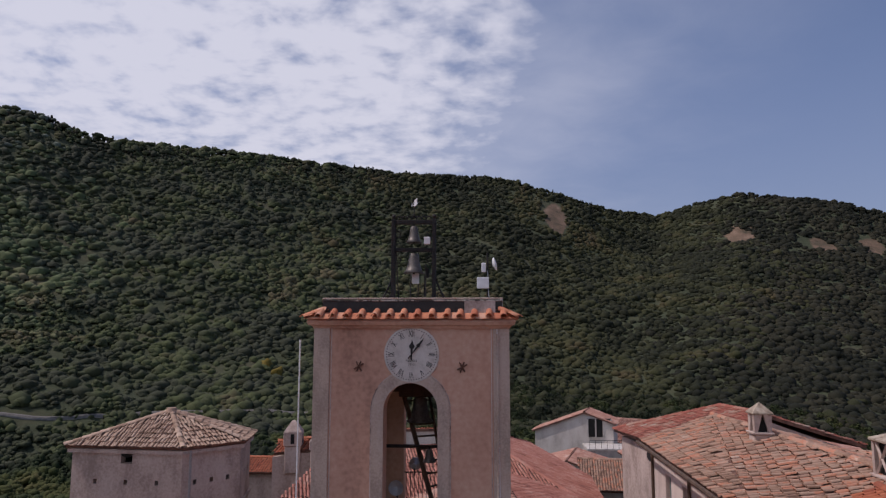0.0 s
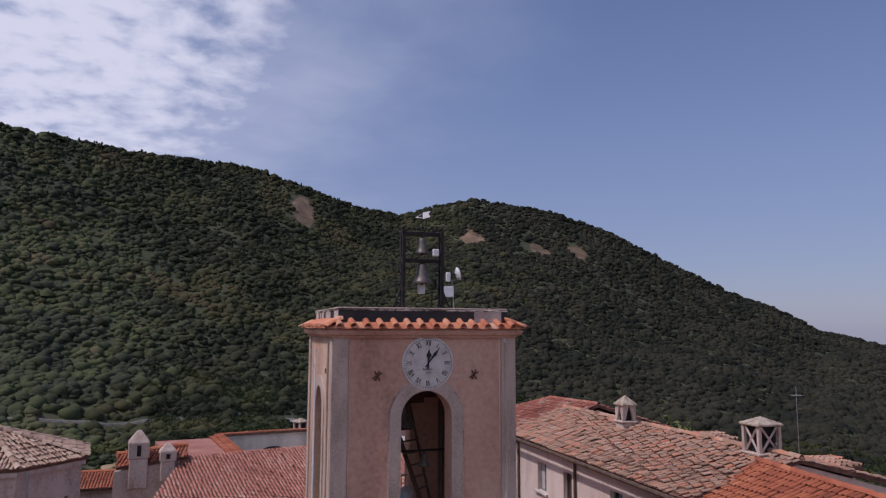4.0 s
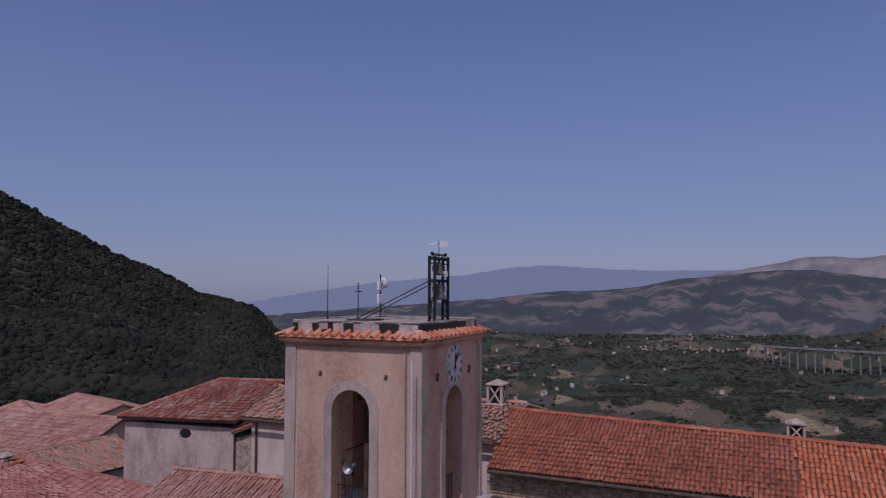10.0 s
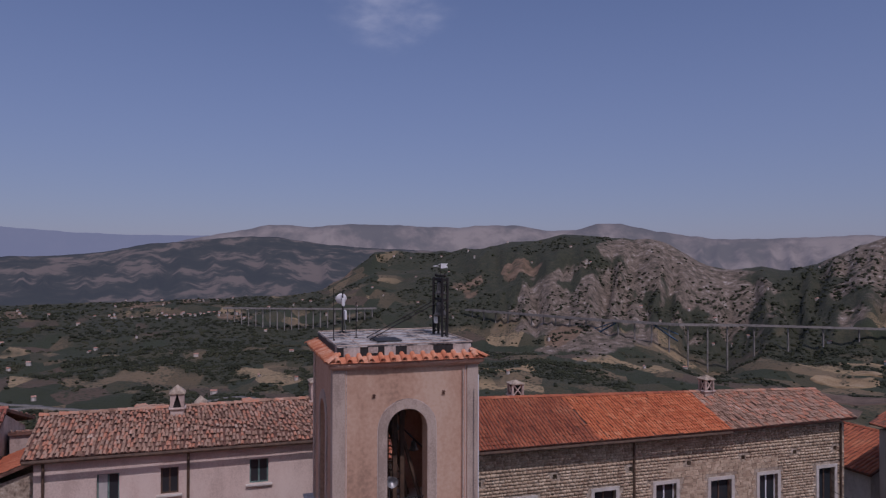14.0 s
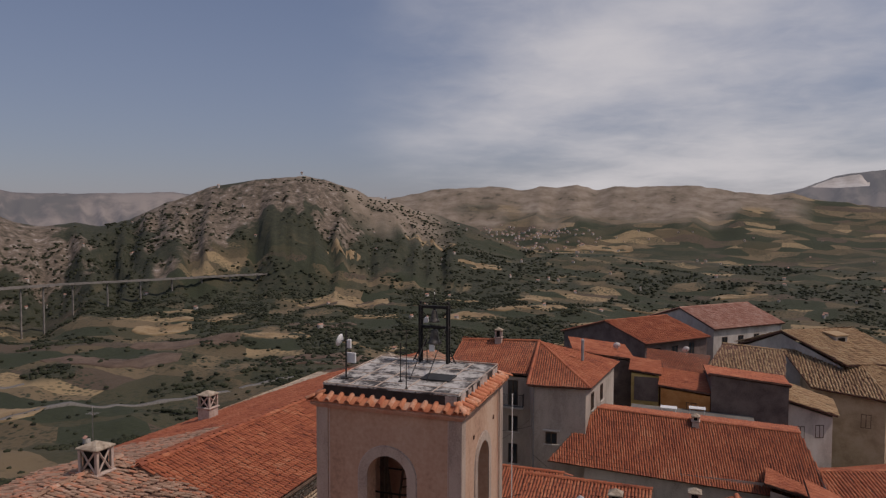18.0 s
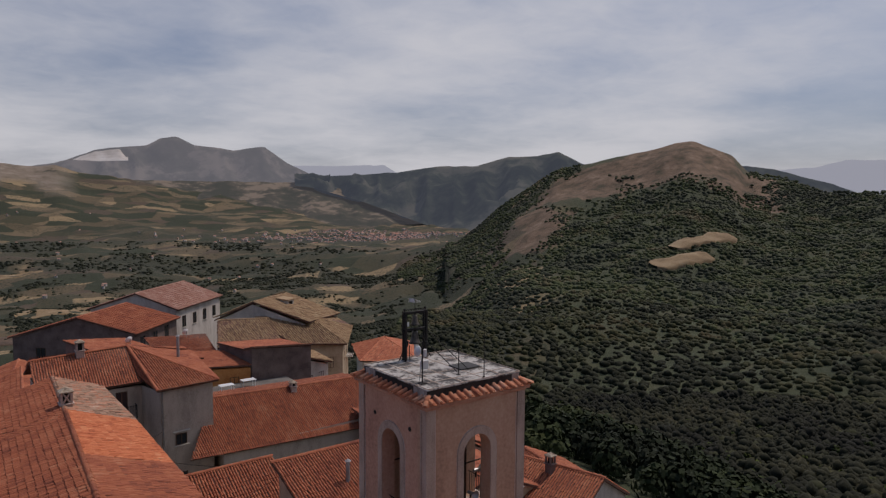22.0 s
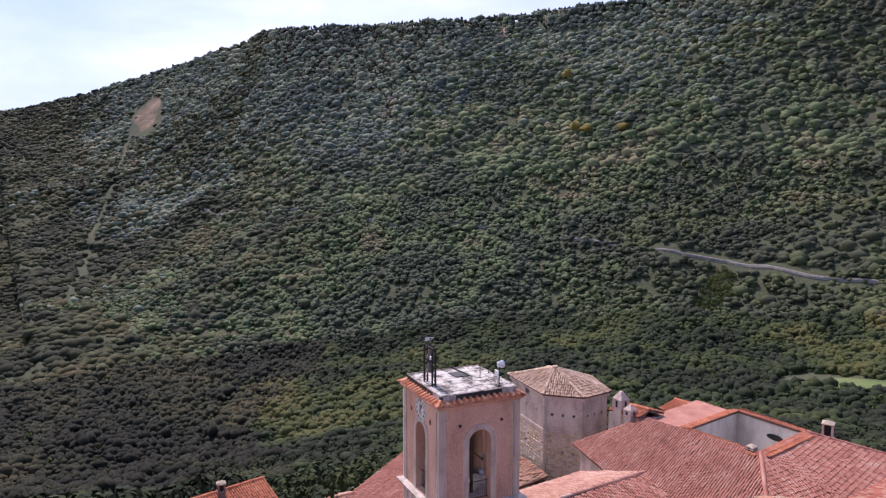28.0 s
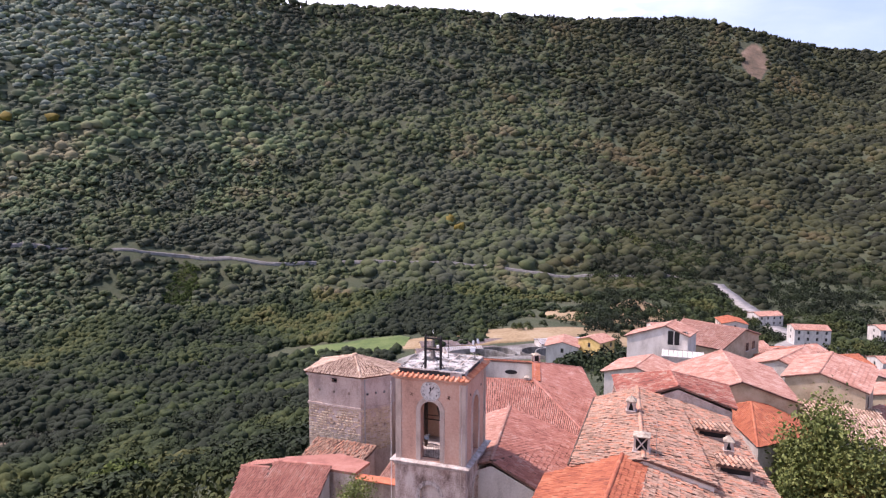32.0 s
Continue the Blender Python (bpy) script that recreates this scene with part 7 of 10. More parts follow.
    chimney(12.45, 0.8, 11.0, 13.08, 0.90, 0.80, 0, "cross", OLD_WALL, "broad grey chimney with a crossed lattice head")
    chimney(17.7, 6.5, 9.6, 11.45, 0.56, 0.56, 0, "tri", OLD_WALL)
    # tile-hooded skylights of the east wing, open to the south
    for x, y in ((16.8, 9.0), (17.9, 3.5)):
        zz = level(*L[:3], add=[(x - 1.0, y)])[3][2]
        d = thing("roof_dormer", "low tile-hooded dormer on an old roof slope", "dormer", (x, y, zz - 0.9), 0, "dormers")
        part("cheek", boxed(-1.0, 1.0, -0.35, 0.75, 0, 1.30), OLD_WALL, d)
        part("opening", boxed(-0.85, 0.85, -0.37, -0.352, 0.80, 1.18), VOID, d)
        roof_on(d, [[(x - 1.12, y + 0.8, zz + 0.62), (x + 1.12, y + 0.8, zz + 0.55), (x + 1.12, y - 0.62, zz + 0.42), (x - 1.12, y - 0.62, zz + 0.49)]], TILE_OLD, 0.30, (), 7)
    # television aerial on the ridge
    t = thing("roof_aerial", "thin television aerial on the palazzo ridge", "antenna", (13.3, 0.1, 11.5))
    part("mast", rod((0, 0, 0), (0, 0, 2.6), 0.012), GREY_METAL, t)
    part("boom", rod((-0.22, 0, 2.3), (0.22, 0, 2.3), 0.006), GREY_METAL, t)
    for i in range(7):
        part("element", rod((-0.2 + i * 0.065, -0.16, 2.31), (-0.2 + i * 0.065, 0.16, 2.31), 0.004, seg=5), GREY_METAL, t)


palazzo()


TILE_PATCHED = material("patched_red_and_old_tile", [(0.10, 0.05, 0.04), (0.24, 0.075, 0.05), (0.33, 0.10, 0.065), (0.36, 0.20, 0.14), (0.42, 0.33, 0.26)], 0.7, 0.9, 0.35, 18, random="island", rnd=0.45)


def north_block():
    """Old-roofed block north of the palazzo, and the lean-to between them."""
    out = [(9.2, 21.9, 10.05), (10.4, 15.0, 10.0), (18.5, 15.2, 10.35), (18.2, 22.4, 10.1), (14.5, 15.05, 11.75)]
    A, B = (13.8, 19.2, 11.87), (14.5, 15.0, 11.92)
    w = level(A, B, (8.8, 22.1, 10.24), add=[(10.05, 14.75)])
    e = level(A, B, (18.8, 14.8, 10.6), add=[(18.6, 22.6)])
    n = [A, w[2], (18.6, 22.6, e[3][2])]
    h = roofed("old_house", "weathered grey house with a patched old tile roof", [out[0], out[1], out[4], out[2], out[3]], -3, OLD_WALL, [[w[0], w[1], w[3], w[2]], [e[0], e[1], e[2], e[3]], n], TILE_PATCHED, [(A, B), (A, w[2]), (A, e[3])], 0.24, 43, wild=0.02, singles=120)
    o = h.location
    d = Vector((10.4 - 9.2, 15 - 21.9, 0)).normalized()
    s = Vector((9.2, 21.9, 0)) + d * 3.9 + Vector((d.y, -d.x, 0)) * 0.0
    nn = Vector((d.y, -d.x, 0))
    bm = bmesh.new()
    bmesh.ops.create_cone(bm, cap_ends=True, segments=18, radius1=0.36, radius2=0.36, depth=0.03)
    bmesh.ops.transform(bm, matrix=Matrix.Translation(s - o + nn * 0.004 + Vector((0, 0, 9.47))) @ nn.to_track_quat("Z", "Y").to_matrix().to_4x4() @ Matrix.Diagonal((1, 0.7, 1, 1)), verts=bm.verts)
    part("oval_opening", bm, VOID, h)
    drain_pipe(h, 10.3, 15.0, -2.8, 10.0)
    roofed("lean_to", "narrow stone lean-to under a dark red roof", [(10.3, 12.75, 10.2), (13.9, 12.75, 10.2), (13.9, 14.9, 9.5), (10.3, 14.9, 9.5)], -3, STONE, [[(10.0, 12.75, 10.6), (13.95, 12.75, 10.6), (13.95, 15.0, 9.75), (10.0, 15.0, 9.75)]], TILE_RED, (), 0.24, 44)


north_block()


# ---- stone palazzo with the long red roof, south-east
def balcony(parent, at, along, out, length, depth, z, rail=1.0, bar=0.12):
    """An iron-railed balcony: at = middle on the wall, along and out = unit directions."""
    at, along, out = Vector((*at, z)), Vector((*along, 0)), Vector((*out, 0))
    b = new("balcony")
    b.empty_display_size = 0.1
    b.parent = parent
    m = Matrix(((along.x, out.x, 0, 0), (along.y, out.y, 0, 0), (0, 0, 1, 0), (0, 0, 0, 1)))
    m.translation = at - parent.location
    b.matrix_basis = m
    tagged(b)
    part("balcony_slab", boxed(-length / 2, length / 2, 0.003, depth, -0.14, 0, 0.015), STONE_TRIM, b)
    bm = bmesh.new()
    k = length / 2 - 0.04
    for z1 in (rail, 0.1):
        rod_into(bm, (-k, 0.02, z1), (-k, depth - 0.05, z1), 0.02, seg=6)
        rod_into(bm, (k, 0.02, z1), (k, depth - 0.05, z1), 0.02, seg=6)
        rod_into(bm, (-k, depth - 0.05, z1), (k, depth - 0.05, z1), 0.02, seg=6)
    n = int(length / bar)
    for i in range(n + 1):
        x = -k + 2 * k * i / n
        rod_into(bm, (x, depth - 0.05, 0), (x, depth - 0.05, rail), 0.011, seg=5)
    n = int(depth / bar)
    for i in range(1, n):
        for x in (-k, k):
            rod_into(bm, (x, depth * i / n, 0), (x, depth * i / n, rail), 0.011, seg=5)
    part("railing", bm, IRON, b)
    return b


RUBBLE = material("rubble_stones", [(0.256, 0.180, 0.121), (0.410, 0.306, 0.209), (0.525, 0.408, 0.286), (0.640, 0.516, 0.374)], 2.5, 0.95, 0.4, 14, random="island", rnd=0.5)


def stone_palazzo():
    x0, ya, yb = 7.4, -27.7, -0.55
    z0 = -4.0
    h = thing("stone_palazzo", "long rubble-stone palazzo under a bright red tile roof", "house", (x0, ya, z0))
    o = h.location
    core = [(x0 + 0.42, ya, 9.9), (9.75, ya, 11.1), (19.2, ya, 9.0), (20.1, -0.55, 9.2), (11.38, -0.55, 11.6), (x0 + 0.42, -0.55, 10.2)]
    part("wall", shell([(p[0] - o.x, p[1] - o.y) for p in core], 0, [p[2] - z0 for p in core]), STONE, h)
    a, b = (0.0, yb - ya), (0.0, 0.0)
    wins = [(-3.0, 5.5, 1.15, 2.1), (-7.6, 5.5, 1.15, 2.1), (-12.0, 5.5, 1.2, 2.1), (-15.5, 5.5, 1.2, 2.1), (-18.8, 4.65, 1.3, 2.85), (-21.9, 5.35, 1.2, 2.15), (-25.9, 5.4, 1.1, 2.1)]
    holes = [(yb - y, yb - y + w, z - z0, z - z0 + t) for y, z, w, t in wins]
    putlogs = [(yb + q, yb + q + 0.22, 8.4 - z0, 8.66 - z0) for q in (2.6, 5.3, 9.2, 13.4, 16.8, 20.2, 23.6, 26.4)]
    putlogs = [(u0 - yb, u1 - yb, v0, v1) for u0, u1, v0, v1 in putlogs]
    up = wall_panel(h, a, b, 4.3 - z0, 9.95 - z0, STONE, [q for q in holes] + putlogs, 0.40)
    low = [(yb + 12.4 - yb, 13.5, 0.9 - z0, 3.1 - z0), (16.0, 17.2, 0.6 - z0, 3.2 - z0), (20.5, 22.3, 0.2 - z0, 3.0 - z0), (24.6, 25.8, 0.8 - z0, 3.0 - z0)]
    wall_panel(h, a, b, 0, 4.3 - z0, WHITE_WALL, low, 0.38)
    for u0, u1, v0, v1 in low:
        window_in(h, a, b, u0, v0, u1 - u0, v1 - v0, WOOD, STONE_TRIM, False, 0.2)
    for i, (y, z, w, t) in enumerate(wins):
        window_in(h, a, b, yb - y, z - z0, w, t, WHITE_PLASTIC if i % 2 else WOOD, STONE_TRIM, i != 4, 0.2)
    balcony(h, (x0, -19.45), (0, -1), (-1, 0), 2.3, 0.9, 4.65)
    part("string_course", boxed(-0.07, -0.003, 0, yb - ya, 4.2 - z0, 4.4 - z0, 0.015), STONE_TRIM, h)
    rn, rm, rs = (11.4, -0.2, 11.85), (10.2, -19.6, 11.5), (9.7, -28.0, 11.3)
    W1 = level(rn, rm, (6.95, -0.75, 10.24), add=[(6.75, -19.6)])
    W2_ = level(rm, rs, (W1[3]), add=[(6.9, -28.1)])
    E1 = level(rn, rm, (20.5, -0.7, 9.25), add=[(19.8, -19.6)])
    E2 = level(rm, rs, E1[3], add=[(19.4, -28.1)])
    mid_r = tuple(Vector(rn).lerp(Vector(rm), 0.6))
    mid_e = tuple(Vector(W1[2]).lerp(Vector(W1[3]), 0.6))
    roof_on(h, [[W1[0], mid_r, mid_e, W1[2]]], TILE_RED, 0.25, [(rn, rm)], 51, singles=300)
    roof_on(h, [[mid_r, W1[1], W1[3], mid_e]], TILE_NEW, 0.25, (), 54)
    # east slope: red but for the old tiles left beside the palazzo
    r0, r1, e0, e1 = (Vector(q) for q in (E1[0], E1[1], E1[2], E1[3]))
    rq, eq = r0.lerp(r1, 0.36), e0.lerp(e1, 0.36)
    s0, sq = r0.lerp(e0, 0.16), rq.lerp(eq, 0.16)
    roof_on(h, [[r0[:], rq[:], sq[:], s0[:]], [rq[:], r1[:], e1[:], eq[:]], [E2[0], E2[1], E2[3], E2[2]]], TILE_RED, 0.25, (), 52)
    roof_on(h, [[s0[:], sq[:], eq[:], e0[:]]], TILE_OLD, 0.25, (), 55, wild=0.03)
    roof_on(h, [[W2_[0], W2_[1], W2_[3], W2_[2]]], TILE_OLD, 0.25, [(rm, rs)], 53, wild=0.02)
    gutter(h, (6.9, -0.75, 10.12), (6.7, -19.6, 10.1))
    drain_pipe(h, 7.32, -27.4, -3.5, 9.9)
    drain_pipe(h, 7.32, -14.2, -3.5, 9.9)
    # rubble: single stones proud of the mortar, the southern stretch piece by piece
    rnd = random.Random(55)
    blanks = [(u0 - 0.22, u1 + 0.22, v0 - 0.14, v1 + 0.24) for u0, u1, v0, v1 in holes] + [(u0 - 0.02, u1 + 0.02, v0 - 0.02, v1 + 0.02) for u0, u1, v0, v1 in putlogs]
    shapes = []
    for k in range(6):
        bm = boxed(-0.5, 0.5, -0.5, 0.5, -0.5, 0.5)
        for v in bm.verts:
            v.co += Vector((rnd.uniform(-0.07, 0.07), rnd.uniform(-0.1, 0.1), rnd.uniform(-0.09, 0.09)))
        me = bpy.data.meshes.new("stone")
        bmesh.ops.recalc_face_normals(bm, faces=bm.faces)
        bm.to_mesh(me)
        bm.free()
        me.materials.append(RUBBLE)
        shapes.append(me)
    jv, jf, made = [], [], 0
    z = 4.42 - z0
    while z < 9.85 - z0:
        hgt = rnd.uniform(0.11, 0.19)
        u = rnd.uniform(0.0, 0.2)
        while u < 27.0:
            w = rnd.uniform(0.13, 0.34)
            if u + w < yb - ya and not any(b0 < u + w and u < b1 and b2 < z + hgt and z < b3 for b0, b1, b2, b3 in blanks):
                y = yb - ya - (u + w / 2)
                scale = (rnd.uniform(0.03, 0.055), w * 0.9, hgt * 0.86)
                k = rnd.randrange(6)
                if u > 15.5 and u < 22.5 and z > 5.5 - z0 and made < 300:
                    st = new("stone", shapes[k])
                    st.parent = up
                    st.matrix_basis = Matrix.Translation((-0.005, y, z + hgt / 2)) @ Matrix.Rotation(rnd.uniform(-0.05, 0.05), 4, "X") @ Matrix.Diagonal((*scale, 1))
                    made += 1
                else:
                    b = len(jv)
                    for v in shapes[k].vertices:
                        jv.append((v.co.x * scale[0] - 0.005, v.co.y * scale[1] + y, v.co.z * scale[2] + z + hgt / 2))
                    jf += [tuple(b + i for i in f.vertices) for f in shapes[k].polygons]
            u += w
        z += hgt
    stuff_part("rubble_rest", jv, jf, RUBBLE, up)
    lamp = thing("wall_lantern", "black iron lantern on a wall bracket", "lantern", (7.33, -24.6, 4.0))
    part("bracket", rod((0.05, 0, 0), (-0.7, 0, 0.25), 0.02, seg=6), IRON, lamp)
    part("lantern_body", boxed(-0.82, -0.58, -0.12, 0.12, -0.2, 0.16, 0.02), IRON, lamp)
    part("lantern_cap", rod((-0.7, 0, 0.16), (-0.7, 0, 0.3), 0.16, 0.02), IRON, lamp)
    chimney(10.0, -20.6, 10.9, 12.5, 0.6, 0.6, 0, "cross", OLD_WALL, "brown rendered chimney with a latticed head on the ridge")
    chimney(17.7, -12.3, 9.6, 11.35, 0.8, 0.8, 0, "cross", OLD_WALL, "grey rendered chimney with a latticed head")


stone_palazzo()


# ---- church north of the tower
def church():
    T1, W1, M, SE, A = (-6.3, 18.2, 9.7), (-7.85, 13.0, 8.0), (1.5, 12.6, 6.83), (7.55, 15.0, 7.0), (1.9, 20.5, 9.6)
    NE, P = (0.7, 26.3, 9.65), (4.7, 32.5, 7.8)
    c = thing("church", "old church under broad red tile slopes", "church", (0, 16, -3))
    o = c.location

    def body(name, pts, mat, z0=-3):
        part(name, shell([(p[0] - o.x, p[1] - o.y) for p in pts], z0 - o.z, [p[2] - 0.22 - o.z for p in pts]), mat, c)

    east = level(A, NE, P, add=[(7.55, 23.0)])
    R = east[3]
    body("wall", [(-7.4, 13.4, 8.0), (1.5, 13.0, 7.0), (7.2, 15.2, 7.1), (1.9, 20.5, 9.5), (-6.2, 18.2, 9.5)], OLD_WALL)
    body("east_wall", [(7.2, 15.3, 7.0), (7.3, 23.0, R[2] - 0.05), (4.6, 32.2, 7.75), (0.8, 26.4, 9.5), (2.0, 20.6, 9.45)], OLD_WALL)
    # the south slope is folded: two planes meet along the line from M to the upper edge
    up = (-1.9, 19.4, 9.65)
    roof_on(c, [[T1, W1, M, up]], TILE_CHURCH, 0.24, (), 61, singles=150)
    roof_on(c, [[up, M, A], [M, SE, A]], TILE_CHURCH, 0.24, [(A, SE)], 62, singles=120)
    roof_on(c, [[A, NE, P, R], [A, R, SE]], TILE_CHURCH, 0.24, [(NE, P)], 63)
    roof_on(c, [level(NE, P, (1.6, 33.0, 7.0)), level(NE, (1.6, 33.0, 7.0), (-1.5, 29.0, 8.4))], TILE_CHURCH, 0.24, (), 67)
    body("rear_wing_wall", [(0.6, 26.9, 9.3), (4.4, 32.2, 7.7), (1.7, 32.6, 6.9), (-1.2, 29.0, 8.2)], OLD_WALL)
    chimney(0.4, 29.0, 7.6, 10.0, 0.7, 0.7, 30, "slots", OLD_WALL, "stout pale chimney behind the church ridge")
    # light-well with pale walls, walled round above the roofs
    ring = [(-3.6, 19.7), (1.9, 20.5), (0.7, 26.3), (-4.7, 25.8)]
    tops = [9.5, 9.6, 9.65, 9.6]
    for i in range(4):
        p, q = ring[i], ring[(i + 1) % 4]
        d = (Vector((*q, 0)) - Vector((*p, 0))).normalized()
        n = Vector((d.y, -d.x, 0)) * 0.35
        part("light_well_wall", prism([(p[0] - o.x, p[1] - o.y), (q[0] - o.x, q[1] - o.y), (q[0] + n.x - o.x, q[1] + n.y - o.y), (p[0] + n.x - o.x, p[1] + n.y - o.y)], 6.6 - o.z, [tops[i] - 0.1 - o.z, tops[(i + 1) % 4] - 0.1 - o.z] * 1 + [tops[(i + 1) % 4] - 0.1 - o.z, tops[i] - 0.1 - o.z]), WHITE_WALL, c)
        k = n * 1.6
        strip = [(p[0] - n.x * 0.4, p[1] - n.y * 0.4, tops[i]), (q[0] - n.x * 0.4, q[1] - n.y * 0.4, tops[(i + 1) % 4]), (q[0] + k.x, q[1] + k.y, tops[(i + 1) % 4] - 0.12), (p[0] + k.x, p[1] + k.y, tops[i] - 0.12)]
        roof_on(c, [strip], TILE_RED, 0.24, (), 64 + i)
    part("light_well_floor", prism([(x - o.x, y - o.y) for x, y in ring], 6.7 - o.z, 6.9 - o.z), WHITE_WALL, c)
    d = (Vector((0.7, 26.3, 0)) - Vector((-4.7, 25.8, 0))).normalized()
    bm = bmesh.new()
    bmesh.ops.create_cone(bm, cap_ends=True, segments=20, radius1=0.5, radius2=0.5, depth=0.04)
    bmesh.ops.transform(bm, matrix=Matrix.Translation(Vector((-1.55, 26.08, 8.5)) - o) @ Matrix.Rotation(radians(5.3), 4, "Z") @ Matrix.Rotation(radians(90), 4, "X") @ Matrix.Diagonal((1.3, 0.45, 1, 1)), verts=bm.verts)
    part("oval_slot", bm, VOID, c)
    # flat pink roof west of the well and the strip behind
    part("flat_roof", prism([(x - o.x, y - o.y) for x, y in ((-6.6, 18.3), (-3.95, 19.7), (-5.05, 25.7), (-8.2, 25.3))], 5 - o.z, 9.42 - o.z), FLAT_RED, c)
    roof_on(c, [[(-9.3, 18.4, 9.9), (-6.2, 18.6, 10.2), (-6.4, 20.2, 9.7), (-9.5, 20.0, 9.4)], [(-9.3, 18.4, 9.9), (-6.2, 18.6, 10.2), (-6.1, 17.6, 9.8), (-9.2, 17.3, 9.5)]], TILE_RED, 0.24, [((-9.3, 18.4, 9.9), (-6.2, 18.6, 10.2))], 68)
    body("rear_wall", [(-9.3, 17.4, 9.5), (-6.2, 17.7, 9.9), (-6.3, 20.0, 9.7), (-9.4, 19.8, 9.5)], OLD_WALL)
    body("north_wall", [(-8.1, 25.2, 9.2), (-5.1, 25.8, 9.2), (0.2, 26.7, 9.4), (-1.0, 28.6, 8.5), (-8.0, 28.0, 8.5)], OLD_WALL)
    roof_on(c, [level((-5.0, 26.3, 9.6), (0.6, 26.7, 9.6), (-1.2, 29.0, 8.5), add=[(-5.1, 28.7)])], TILE_RED, 0.24, (), 69)
    chimney(-8.3, 17.7, 8.5, 11.1, 0.8, 0.8, 8, "gable", OLD_WALL, "slender pale chimney with a pyramid cap")
    chimney(-7.0, 17.5, 8.8, 10.5, 0.62, 0.62, 8, "gable", OLD_WALL, "small pale chimney beside the church roof")
    chimney(1.3, 20.4, 9.3, 10.05, 0.45, 0.45, 8, "slots", OLD_WALL, "small clay vent cap on the church roof")
    roofed("garden_hut", "small hut with a red tile roof", [(-14, 27.5, 6.6), (-10.5, 27.5, 6.6), (-10.5, 30.5, 6.6), (-14, 30.5, 6.6)], -5, OLD_WALL, [[(-14.4, 29, 7.2), (-10.1, 29, 7.2), (-10.1, 27.1, 6.6), (-14.4, 27.1, 6.6)], [(-14.4, 29, 7.2), (-10.1, 29, 7.2), (-10.1, 30.9, 6.6), (-14.4, 30.9, 6.6)]], TILE_RED, [((-14.4, 29, 7.2), (-10.1, 29, 7.2))], 0.25, 70)


church()


def chapel():
    ra, rb = (3.2, 0.35, 10.1), (1.95, 10.9, 10.1)
    E = level(ra, rb, (6.7, 0.4, 8.2), add=[(7.6, 10.7)])
    w2 = (-2.9, 10.2, 8.35)
    h = thing("chapel", "white-walled chapel under red tiles, coloured paler on the sunlit west slope", "chapel", (3.2, 0.45, -3))
    o = h.location
    out = [(2.30, 0.6, 9.45), (3.2, 0.6, 9.85), (6.8, 0.6, 8.2), (7.4, 10.4, 8.2), (2.0, 10.5, 9.85), (-2.4, 10.0, 8.3), (-1.1, 2.9, 8.4), (2.30, 2.9, 9.4)]
    part("wall", shell([(p[0] - o.x, p[1] - o.y) for p in out], 0, [p[2] - 0.2 + 3 for p in out]), WHITE_WALL, h)
    NE, SE = (7.75, 10.8, 8.3), (7.2, 0.35, 8.15)
    roof_on(h, [[ra, rb, NE], [ra, NE, SE]], TILE_CHURCH, 0.24, (), 71, singles=170)
    Wp = level(ra, rb, w2, add=[(-1.5, 2.5), (2.33, 2.5), (2.33, 0.35)])
    # West slope takes the paler tile: its sunlight is painted in.
    roof_on(h, [[Wp[0], Wp[1], Wp[2], Wp[3], Wp[4], Wp[5]]], TILE_PINK, 0.24, [(ra, rb)], 72, singles=200)


chapel()


